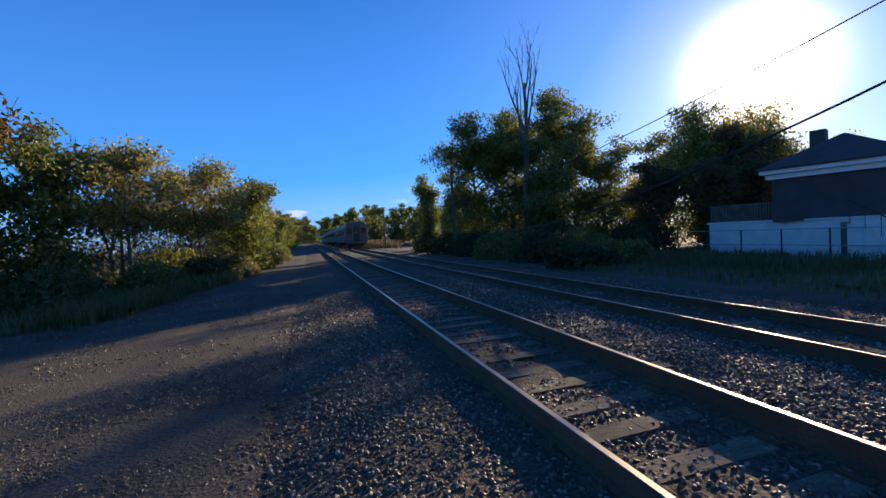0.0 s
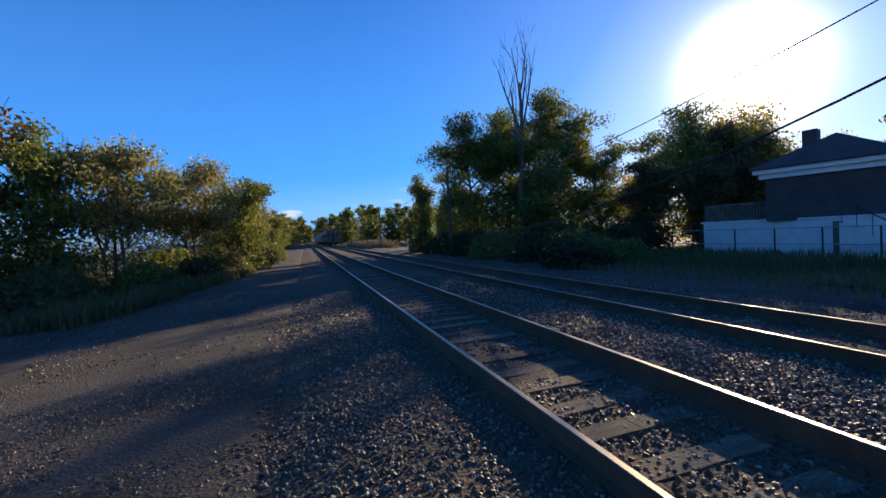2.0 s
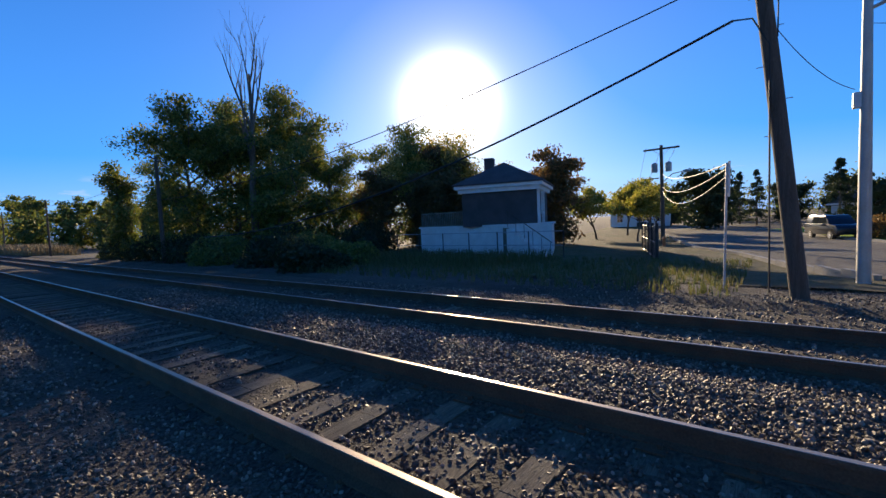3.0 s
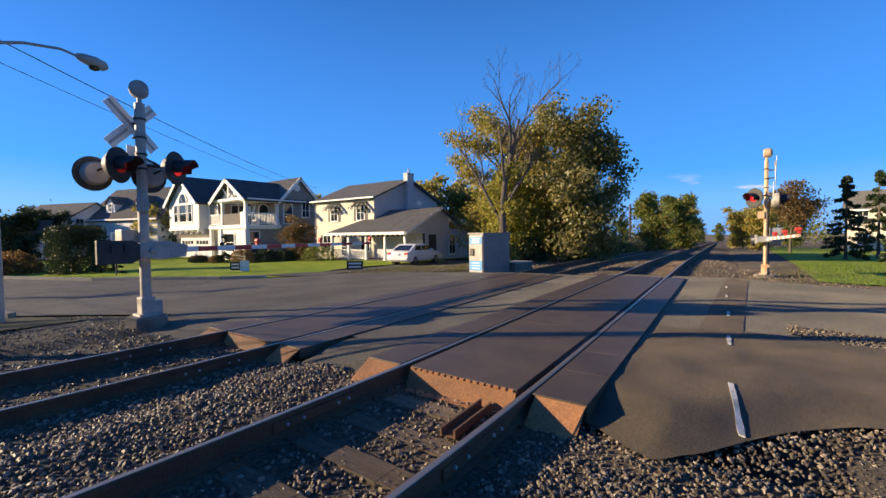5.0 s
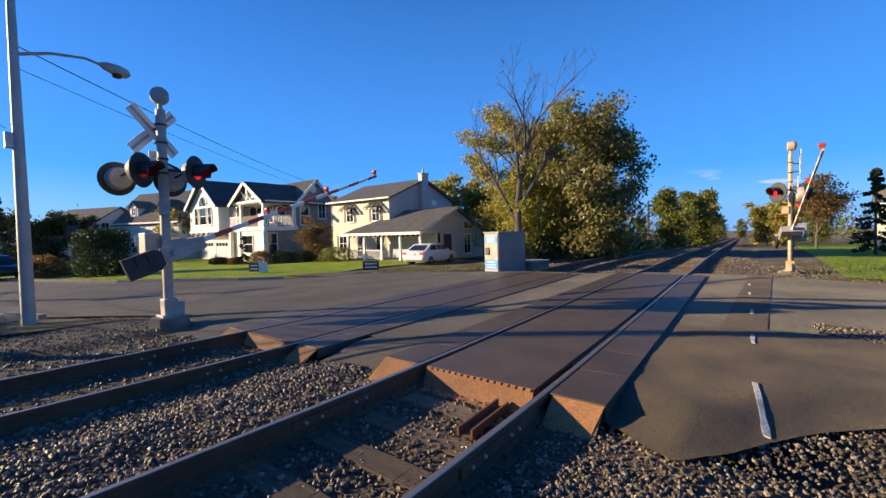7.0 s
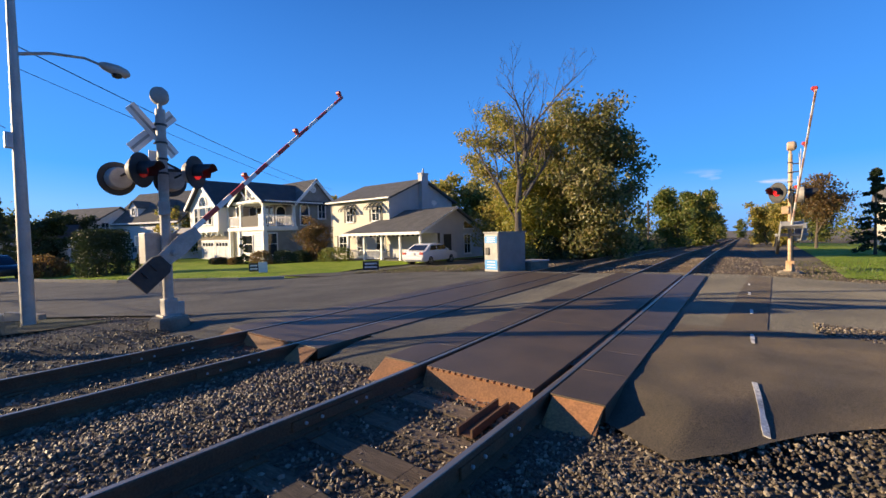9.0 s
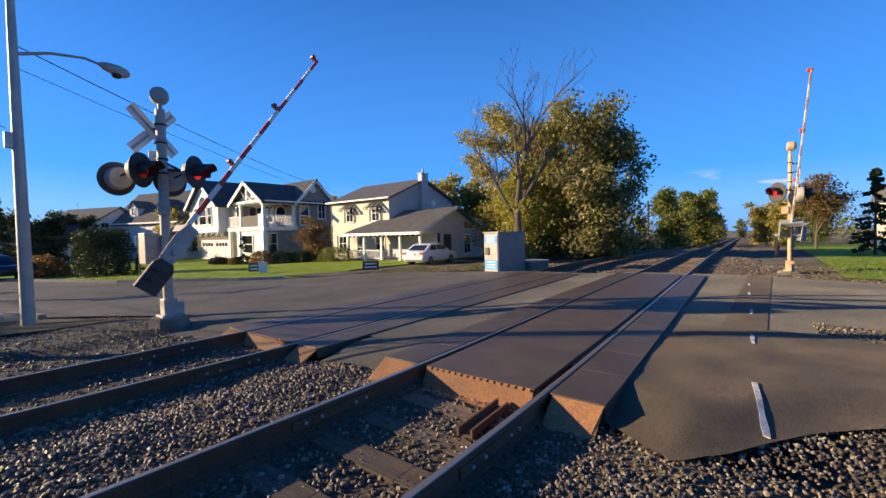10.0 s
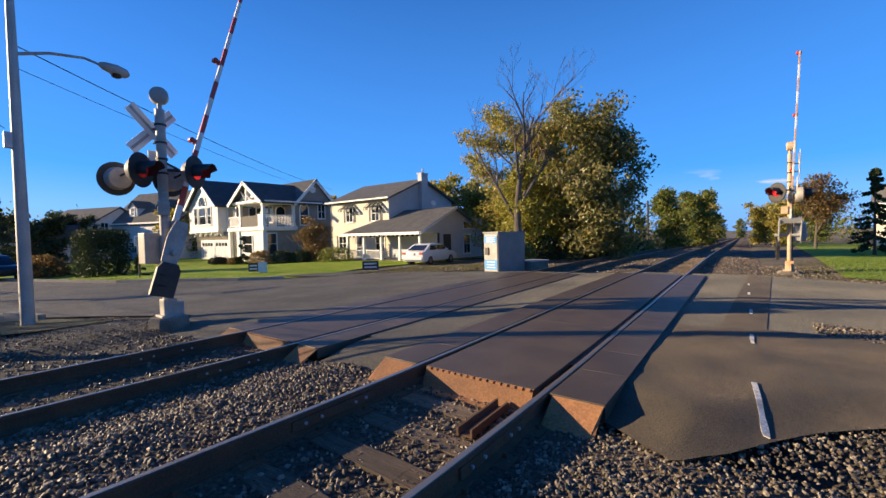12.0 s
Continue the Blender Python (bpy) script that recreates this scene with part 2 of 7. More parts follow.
M_SIDING_WHITE = mat("white_siding", (0.74, 0.72, 0.68), (0.7, 0.68, 0.64), 0.7, 1.5, 30, 0.06, grit=0.05)
M_SHINGLE_WALL = mat("tan_shingle_wall", (0.42, 0.34, 0.24), (0.36, 0.3, 0.22), 0.85, 2, 25, 0.3, streak=(1, 1, 4), grit=0.2)
M_GREYWALL = mat("grey_shake_wall", (0.3, 0.29, 0.27), (0.25, 0.24, 0.23), 0.85, 2, 25, 0.3, grit=0.2)
M_ROOF = mat("grey_asphalt_shingles", (0.13, 0.125, 0.115), (0.1, 0.097, 0.09), 0.9, 1.5, 30, 0.4, grit=0.25)
M_ROOF_DARK = mat("dark_asphalt_shingles", (0.07, 0.072, 0.078), (0.055, 0.057, 0.062), 0.9, 1.5, 30, 0.4, grit=0.25)
M_GLASS = glass("window_glass")
M_SHUTTER = mat("dark_shutter", (0.035, 0.038, 0.036), None, 0.6, 4, 40, 0.1)
M_DOORBLUE = mat("pale_garage_door", (0.55, 0.57, 0.6), None, 0.6, 3, 40, 0.05, grit=0.05)
M_CARPAINT = mat("white_car_paint", (0.75, 0.75, 0.75), (0.72, 0.72, 0.72), 0.2, 2, 40, 0, grit=0.02)
M_DARKCAR = mat("dark_car_paint", (0.03, 0.033, 0.04), None, 0.2, 2, 40, 0, grit=0.02)
M_TYRE = mat("tyre", (0.02, 0.02, 0.02), None, 0.85, 5, 40, 0.2)
M_RIM = mat("alloy_rim", (0.5, 0.5, 0.51), None, 0.35, 5, 40, 0, metal=0.8, grit=0.05)
M_CABINET = mat("grey_steel_cabinet", (0.2, 0.2, 0.2), (0.17, 0.17, 0.17), 0.5, 2, 30, 0.05, metal=0.2, grit=0.1)
M_BLUE = mat("blue_notice", (0.03, 0.25, 0.55), (0.04, 0.28, 0.6), 0.5, 4, 40, 0)
M_TRAIN = mat("brushed_steel_car", (0.13, 0.125, 0.115), (0.1, 0.095, 0.09), 0.55, 1, 40, 0.03, metal=0.3, streak=(1, 0.1, 1), grit=0.1)
M_DARKWALL = mat("dark_building_wall", (0.09, 0.085, 0.085), (0.07, 0.068, 0.068), 0.85, 1.5, 30, 0.2, grit=0.15)
M_LEAF_GREEN = leafy("green_leaves", [(0.06, 0.095, 0.02), (0.12, 0.165, 0.03), (0.19, 0.215, 0.04), (0.3, 0.255, 0.06)])
M_LEAF_GOLD = leafy("turning_leaves", [(0.14, 0.165, 0.03), (0.27, 0.255, 0.05), (0.42, 0.34, 0.075), (0.56, 0.42, 0.12)], 0.5)
M_LEAF_OLIVE = leafy("olive_leaves", [(0.1, 0.12, 0.03), (0.19, 0.2, 0.055), (0.29, 0.26, 0.085), (0.42, 0.33, 0.15)], 0.55)
M_LEAF_BROWN = leafy("brown_leaves", [(0.09, 0.07, 0.025), (0.16, 0.1, 0.035), (0.22, 0.12, 0.04), (0.1, 0.1, 0.03)])
M_LEAF_DARK = leafy("dark_evergreen", [(0.018, 0.034, 0.01), (0.03, 0.05, 0.015), (0.05, 0.07, 0.025)], 0.2)
M_LEAF_YELLOW = leafy("yellow_leaves", [(0.17, 0.2, 0.025), (0.33, 0.32, 0.05), (0.5, 0.41, 0.09)], 0.5)
M_REED = speckled("dry_reeds", [(0.3, 0.22, 0.11), (0.42, 0.32, 0.17), (0.22, 0.19, 0.07)], 0.9, 0)
M_BLADE = leafy("grass_blades", [(0.1, 0.18, 0.02), (0.17, 0.27, 0.03), (0.26, 0.32, 0.06)])
M_WEED = leafy("rough_weeds", [(0.06, 0.09, 0.02), (0.13, 0.14, 0.04), (0.2, 0.16, 0.07)])

# ================= mesh tools =================


class Shape:
    """Collects solid pieces for one mesh."""

    def __init__(self):
        self.v, self.f = [], []

    def add(self, verts, faces):
        n = len(self.v)
        self.v += [tuple(p) for p in verts]
        self.f += [tuple(i + n for i in fc) for fc in faces]
        return self

    def box(self, c, s, rz=0.0, rx=0.0, ry=0.0):
        m = pose(*c, rx, ry, rz)
        p = [m @ Vector((x * s[0] / 2, y * s[1] / 2, z * s[2] / 2)) for x in (-1, 1) for y in (-1, 1) for z in (-1, 1)]
        return self.add(p, [(0, 1, 3, 2), (4, 6, 7, 5), (0, 4, 5, 1), (2, 3, 7, 6), (0, 2, 6, 4), (1, 5, 7, 3)])

    def tube(self, pts, radii, n=10, caps=True):
        pts = [Vector(p) for p in pts]
        if isinstance(radii, (int, float)):
            radii = [radii] * len(pts)
        verts, faces = [], []
        for i, p in enumerate(pts):
            d = (pts[min(i + 1, len(pts) - 1)] - pts[max(i - 1, 0)])
            d = d.normalized() if d.length > 1e-9 else Vector((0, 0, 1))
            a = d.cross(Vector((0, 0, 1)) if abs(d.z) < 0.9 else Vector((1, 0, 0))).normalized()
            b = d.cross(a)
            for k in range(n):
                w = 2 * math.pi * k / n
                verts.append(p + (a * math.cos(w) + b * math.sin(w)) * radii[i])
        for i in range(len(pts) - 1):
            for k in range(n):
                faces.append((i * n + k, i * n + (k + 1) % n, (i + 1) * n + (k + 1) % n, (i + 1) * n + k))
        if caps:
            faces += [tuple(range(n))[::-1], tuple((len(pts) - 1) * n + k for k in range(n))]
        return self.add(verts, faces)

    def turned(self, base, axis, profile, n=16):
        """A body turned about axis: profile is (along, radius)."""
        base, axis = Vector(base), Vector(axis).normalized()
        a = axis.cross(Vector((0, 0, 1)) if abs(axis.z) < 0.9 else Vector((1, 0, 0))).normalized()
        b = axis.cross(a)
        verts = [base + axis * h + (a * math.cos(2 * math.pi * k / n) + b * math.sin(2 * math.pi * k / n)) * r for h, r in profile for k in range(n)]
        faces = [(i * n + k, i * n + (k + 1) % n, (i + 1) * n + (k + 1) % n, (i + 1) * n + k) for i in range(len(profile) - 1) for k in range(n)]
        faces += [tuple(range(n))[::-1], tuple((len(profile) - 1) * n + k for k in range(n))]
        return self.add(verts, faces)

    def slab(self, poly, axis, lo, hi):
        """A flat outline (2D points) pushed along axis 'x', 'y' or 'z' from lo to hi."""
        at = {"x": lambda p, h: (h, p[0], p[1]), "y": lambda p, h: (p[0], h, p[1]), "z": lambda p, h: (p[0], p[1], h)}[axis]
        n = len(poly)
        return self.add([at(p, lo) for p in poly] + [at(p, hi) for p in poly],
                        [tuple(range(n))[::-1], tuple(range(n, 2 * n))] + [(i, (i + 1) % n, n + (i + 1) % n, n + i) for i in range(n)])

    def sheet(self, corners, thick):
        """A flat board with the given four corners, thickened downwards along its normal."""
        c = [Vector(p) for p in corners]
        nrm = (c[1] - c[0]).cross(c[-1] - c[0]).normalized()
        if nrm.z < 0:
            nrm = -nrm
        n = len(c)
        return self.add(c + [p - nrm * thick for p in c], [tuple(range(n)), tuple(range(n, 2 * n))[::-1]] + [(i, n + i, n + (i + 1) % n, (i + 1) % n) for i in range(n)])


def mesh_of(name, sh, material, bevel=0.0, smooth=False):
    me = bpy.data.meshes.new(name)
    me.from_pydata(sh.v, [], sh.f)
    bm = bmesh.new()
    bm.from_mesh(me)
    bmesh.ops.recalc_face_normals(bm, faces=bm.faces)
    if bevel:
        bmesh.ops.bevel(bm, geom=[e for e in bm.edges if e.calc_face_angle(0) > 0.6], offset=bevel, segments=2, affect="EDGES", profile=0.6, clamp_overlap=True)
    if smooth:
        for fc in bm.faces:
            fc.smooth = True
        for e in bm.edges:
            if e.is_manifold and e.calc_face_angle(0) > 0.7:
                e.smooth = False
    bm.to_mesh(me)
    bm.free()
    me.materials.append(material)
    return me


def part(name, sh, material, parent=None, label="", bevel=0.0, smooth=False):
    ob = new(name, mesh_of(name, sh, material, bevel, smooth))
    if parent is not None:
        ob.parent = parent
    return tagged(ob, label)


def thing(name, label, category, at=(0, 0, 0), rz=0.0, group="", kind=""):
    ob = new(name)
    ob.matrix_basis = pose(*at, 0, 0, rz)
    return tagged(ob, label, category, group, kind)


def raw(name, verts, faces, material, parent=None, smooth=False):
    me = bpy.data.meshes.new(name)
    me.from_pydata(verts, [], faces)
    me.materials.append(material)
    if smooth:
        me.polygons.foreach_set("use_smooth", [True] * len(me.polygons))
    ob = new(name, me)
    if parent is not None:
        ob.parent = parent
    return ob


# ================= the ground =================
RAILS = (1.70, 3.205, 5.66, 7.165)      # rail centre lines, x
Z1, Z2 = 0.0, -0.106                    # rail tops of the two tracks


def step(a, b, x):
    w = min(1.0, max(0.0, (x - a) / (b - a)))
    return w * w * (3 - 2 * w)


def line(pts, x):
    for (x0, y0), (x1, y1) in zip(pts, pts[1:]):
        if x <= x1:
            return y0 + (y1 - y0) * max(0.0, (x - x0) / (x1 - x0))
    return pts[-1][1]


NEAR_EDGE = [(-400, -7.3), (-7, -7.2), (-2.5, -6.6), (-0.6, -5.9), (0.3, -5.0), (1.0, -4.5), (9.6, -4.5), (10.5, -3.9), (14.5, -2.2), (20, -0.4), (24, 0.9), (28.5, 3.2), (36, 5.0), (60, 11), (400, 90)]
FAR_EDGE = [(-400, -16.2), (0, -16.2), (12, -15.6), (18.5, -15.2), (20.5, -12.4), (22, -10.6), (28, -7.0), (37, -5.0), (60, 0.5), (400, 80)]


def ground_z(x, y):
    z = -0.24 - 0.45 * step(9.5, 20, x) - 0.28 * step(26, 40, x)
    z -= 0.1 * step(-2, -8, x) if x < 0 else 0
    xt = x - bend(y)
    z += dip(y) * (1 - step(14, 24, x) * step(-80, -50, y))
    z -= 0.3 * step(-0.55, 0.2, xt) * (1 - step(8.6, 9.35, xt))      # room for the ballast bed under the tracks
    if y > 20:
        z -= 0.1 * step(20, 60, y) * step(9, 14, x)
    return z


def road_z(x, y):
    z = line([(-400, -0.30), (-5, -0.26), (-1.5, -0.14), (0.7, -0.03), (3.9, -0.03), (5.0, -0.125), (7.9, -0.125), (10, -0.2), (13, -0.31), (20, -0.66), (26, -0.68), (40, -0.94), (400, -0.94)], x)
    return z


def on_road(x, y, grow=0.0):
    return line(FAR_EDGE, x) - grow < y < line(NEAR_EDGE, x) + grow


def bend(y):
    """How far the line has swung aside at y: straight by the camera, then a steady 2.9 degrees."""
    k = math.tan(radians(2.9))
    if y > -0.5:
        return 0.0
    return k * (y + 0.5) ** 2 / 9.0 if y > -5.0 else k * (2.25 + (-5.0 - y))


def dip(y):
    """The long fall of the line beyond the far signal."""
    return 0.0 if y > -20 else -0.017 * (min(-20 - y, 420) - 6 * (1 - math.exp(-(-20 - y) / 6)))


def warped(p):
    return (p[0] + bend(p[1]), p[1], p[2] + dip(p[1]))


def swing(sh):
    """Lays a shape drawn beside straight rails along the swinging line."""
    sh.v = [warped(p) for p in sh.v]
    return sh


APRON_EDGE = [(-7.0, -6.1), (-2.5, -5.6), (-0.58, -4.7), (-0.17, -4.3), (0.14, -3.9), (0.38, -3.5), (0.64, -3.2), (0.93, -3.36), (1.3, -3.6)]


def grid_axis(marks):
    out = []
    for (a, b, d) in marks:
        n = max(1, round((b - a) / d))
        out += [a + (b - a) * i / n for i in range(n)]
    return out + [marks[-1][1]]


def ground_full(x, y):
    """The ground with the bank on which the road lies."""
    z = ground_z(x, y)
    w = 1 - step(-0.2, 0.9 if x > 1.3 or y < -10 else 1.9, max(line(FAR_EDGE, x) - y, y - line(NEAR_EDGE, x)))
    return z * (1 - w) + (road_z(x, y) - 0.05) * w


def build_ground():
    xs = grid_axis([(-1500, -200, 200), (-200, -40, 20), (-40, -6, 2), (-6, 24, 0.5), (24, 60, 3), (60, 200, 20), (200, 1500, 200)])
    ys = grid_axis([(-1500, -200, 200), (-200, -80, 20), (-80, -20, 2), (-20, 12, 0.5), (12, 60, 3), (60, 200, 20), (200, 1500, 200)])
    verts = []
    for y in ys:
        for x in xs:
            z = ground_full(x, y)
            if abs(x) < 60 and abs(y) < 60 and not on_road(x, y, 0.3):
                z += 0.035 * noise.noise((x * 0.5, y * 0.5, 0)) + 0.02 * noise.noise((x * 1.7, y * 1.7, 3))
            verts.append((x, y, z))
    nx = len(xs)
    faces = [(j * nx + i, j * nx + i + 1, (j + 1) * nx + i + 1, (j + 1) * nx + i) for j in range(len(ys) - 1) for i in range(nx - 1)]
    tagged(raw("ground", verts, faces, M_DIRT, smooth=True), "bare brown earth and gravel verge beside the railway", "ground", kind="structure")


def strip(name, xs, lo, hi, zf, material, label, category, n=8, lift=0.0, kind="structure", parent=None):
    """A sheet between two edges lo(x), hi(x), cut into n across."""
    verts, faces = [], []
    for x in xs:
        a, b = lo(x), hi(x)
        for k in range(n + 1):
            y = a + (b - a) * k / n
            verts.append((x, y, zf(x, y) + lift))
    m = n + 1
    faces = [(i * m + k, (i + 1) * m + k, (i + 1) * m + k + 1, i * m + k + 1) for i in range(len(xs) - 1) for k in range(n)]
    ob = raw(name, verts, faces, material, parent, True)
    return tagged(ob, label, category, kind=kind)


def build_road():
    def wob(x, s):
        return 0.12 * noise.noise((x * 0.9, s, 0))
    xs = grid_axis([(-300, -40, 20), (-40, -4, 2), (-4, 24, 0.4), (24, 60, 2), (60, 400, 20)])
    strip("road", xs, lambda x: line(FAR_EDGE, x), lambda x: line(NEAR_EDGE, x) + wob(x, 1), road_z, M_ASPHALT, "worn grey asphalt road over the railway crossing", "road", 10)
    # the browner patch of asphalt beside the near track
    xs = grid_axis([(-7.0, -3.0, 0.4), (-3.0, 1.26, 0.06)])
    strip("asphalt_apron", xs, lambda x: -7.7 + 0.3 * math.sin(x * 1.3), lambda x: line(APRON_EDGE, x) + 0.5 * wob(x * 2.6, 5), apron_z, M_APRON,
          "brown patched asphalt apron beside the crossing panels", "road", 60)
    # the asphalt shoulders that fall to the ballast between and beyond the tracks
    for x0, x1 in ((3.84, 5.03), (7.8, 10.4)):
        strip("asphalt_shoulder", grid_axis([(x0, x1, 0.1)]), lambda x: -5.2, lambda x: -3.02 + 0.3 * wob(x * 2.4, 8) / 0.12 * 0.4, lambda x, y: road_z(x, y) * (1 - step(-4.3, -2.95, y)) - 0.32 * step(-4.3, -2.95, y) + 0.012 + 0.012 * noise.noise((x * 1.9, y * 1.9, 3)), M_ASPHALT,
              "rounded asphalt shoulder falling to the ballast", "road", 24)
    # darker repair strips and the worn dashes of the stop line
    for x0, x1, y0, y1 in ((0.2, 0.75, -15.8, -7.2),):
        strip("asphalt_patch", grid_axis([(x0, x1, 0.1)]), lambda x: y0, lambda x: y1 + 0.05 * wob(x * 9, 2) / 0.12, lambda x, y: road_z(x, y) + 0.006, M_APRON, "long dark repair strip in the asphalt", "road", 20)
    for x0, y0, y1, lean in ((0.26, -4.95, -3.95, -0.11), (0.36, -7.2, -6.63, -0.03), (0.45, -9.4, -8.95, -0.02), (0.58, -11.8, -11.45, -0.02), (0.66, -13.6, -13.3, -0.02)):
        sh, n, w = Shape(), 12, 0.055
        for k in range(n):
            a, b = k / n, (k + 1) / n
            ya, yb = y0 + (y1 - y0) * a, y0 + (y1 - y0) * b
            wa, wb = w * (0.8 + 0.3 * noise.noise((a * 4, y0, 1))), w * (0.8 + 0.3 * noise.noise((b * 4, y0, 1)))
            xa, xb = x0 + lean * a, x0 + lean * b
            zf = lambda x, y: (apron_z(x, y) if y > -7.3 else road_z(x, y) + 0.006) + 0.008
            v = [(xa - wa / 2, ya), (xa + wa / 2, ya), (xb + wb / 2, yb), (xb - wb / 2, yb)]
            sh.add([(x, y, zf(x, y)) for x, y in v] + [(x, y, zf(x, y) - 0.02) for x, y in v], [(0, 1, 2, 3), (0, 4, 5, 1), (2, 6, 7, 3), (1, 5, 6, 2), (3, 7, 4, 0)])
        tagged(part("road_marking", sh, M_WORNPAINT), "short worn white dash on the asphalt", "road marking")


def apron_z(x, y):
    """The apron: level with the road, rounded off to the gravel along its broken edge."""
    d = y - line(APRON_EDGE, x)
    w = step(-0.95, 0.1, d)
    foot = max(-0.165, min(ground_full(x, y) - 0.015, road_z(x, y) - 0.03))
    z = road_z(x, y) * (1 - w) + foot * w + 0.016
    z -= 0.006 * step(0.75, 1.04, x) + 0.014 * noise.noise((x * 1.6, y * 1.6, 9)) + 0.006 * noise.noise((x * 5, y * 5, 2))
    z += 0.02 * math.exp(-((x - 0.62) ** 2) / 0.12 - ((y + 3.75) ** 2) / 0.16)
    return z


def build_kerbs():
    """Concrete kerb stones along the far side of the road, and the low one by the street lamp."""
    for name, pts in (("far", [(20.4, -12.3), (22, -10.75), (25, -8.85), (28, -7.15), (32, -6.2), (37, -5.15), (45, -3.2), (54, -1.1), (64, 1.2)]), ("near", [(14.2, -2.05), (17, -1.15), (20, -0.25), (24, 1.05), (28.5, 3.35), (36, 5.15), (46, 7.6), (58, 10.6)])):
        kerb = thing("kerb", "pale concrete kerb along the road", "kerb", kind="structure")
        for (xa, ya), (xb, yb) in zip(pts, pts[1:]):
            n = max(1, round(math.hypot(xb - xa, yb - ya) / 1.8))
            for k in range(n):
                a, b = Vector((xa, ya)).lerp(Vector((xb, yb)), k / n), Vector((xa, ya)).lerp(Vector((xb, yb)), (k + 0.985) / n)
                c = (a + b) / 2
                part("kerb_stone", Shape().box((c.x, c.y, road_z(c.x, c.y) + 0.03), ((b - a).length, 0.16, 0.24), math.degrees(math.atan2(b.y - a.y, b.x - a.x))), M_KERB, kerb)


def build_lawns():
    z = lambda x, y: ground_z(x, y) + 0.05 + 0.05 * noise.noise((x * 0.3, y * 0.3, 1)) + 0.12 * step(0, 5, line(FAR_EDGE, x) - y)
    strip("lawn", grid_axis([(20.2, 62, 0.7)]), lambda x: -33.0, lambda x: line(FAR_EDGE, x) - 0.15 if x > 22 else -12.6 + (x - 20.2) * 0.9, z, M_LAWN, "mown green lawn in front of the houses", "lawn", 30)
    strip("grass_verge", grid_axis([(11.5, 90, 0.8)]), lambda x: line(NEAR_EDGE, x) + 0.15 + 0.5 * step(14.5, 11.5, x), lambda x: 8.5 + 0.2 * x if x > 14 else 9.0, lambda x, y: ground_z(x, y) + 0.035 + 0.04 * noise.noise((x * 0.6, y * 0.6, 4)), M_DRY, "patchy dry grass between road and railway", "grass", 26)
    strip("lawn", grid_axis([(-80, -1.6, 1.2)]), lambda x: -90.0, lambda x: -17.4 - 0.5 * step(-4, -1.6, x), lambda x, y: ground_z(x, y) + 0.05 + 0.04 * noise.noise((x * 0.4, y * 0.4, 2)), M_LAWN, "green lawn beside the railway past the crossing", "lawn", 40)
    strip("gravel_drive", grid_axis([(12.2, 20.6, 0.5)]), lambda x: -27.0, lambda x: line(FAR_EDGE, x) + 0.1, lambda x, y: ground_z(x, y) + 0.045 + 0.05 * noise.noise((x * 0.8, y * 0.8, 6)), M_PATH, "rough gravel and dead leaves beside the drive", "ground", 16)
    strip("driveway", grid_axis([(18.4, 21.6, 0.4)]), lambda x: -27.2, lambda x: -13.6 + (x - 18.4) * 0.3, lambda x, y: ground_z(x, y) + 0.1, M_ASPHALT, "narrow asphalt driveway", "road", 16)


build_ground()
build_road()
build_kerbs()
build_lawns()

# ================= railway =================
CROSS_Y0, CROSS_Y1 = -15.2, -3.55       # the paved stretch of the tracks


def rail_profile(x, z):
    """Half metre-true section of a rail with its head top at z: points (x, z) round the outline."""
    half = [(0.070, -0.170), (0.070, -0.158), (0.012, -0.140), (0.009, -0.045), (0.036, -0.034), (0.036, -0.006), (0.028, 0.0)]
    return [(x + a, z + b) for a, b in half] + [(x - a, z + b) for a, b in reversed(half)]


def sweep(sh, outline, y0, y1):
    """A section carried along the line, swing and fall included."""
    ys = grid_axis([(y0, -180, 20), (-180, -60, 6), (-60, -24, 2), (-24, 0, 0.5), (0, y1, 40)])
    n = len(outline)
    verts = [warped((x, y, z)) for y in ys for x, z in outline]
    faces = [(i * n + k, i * n + (k + 1) % n, (i + 1) * n + (k + 1) % n, (i + 1) * n + k) for i in range(len(ys) - 1) for k in range(n)]
    return sh.add(verts, faces + [tuple(range(n))[::-1], tuple((len(ys) - 1) * n + k for k in range(n))])


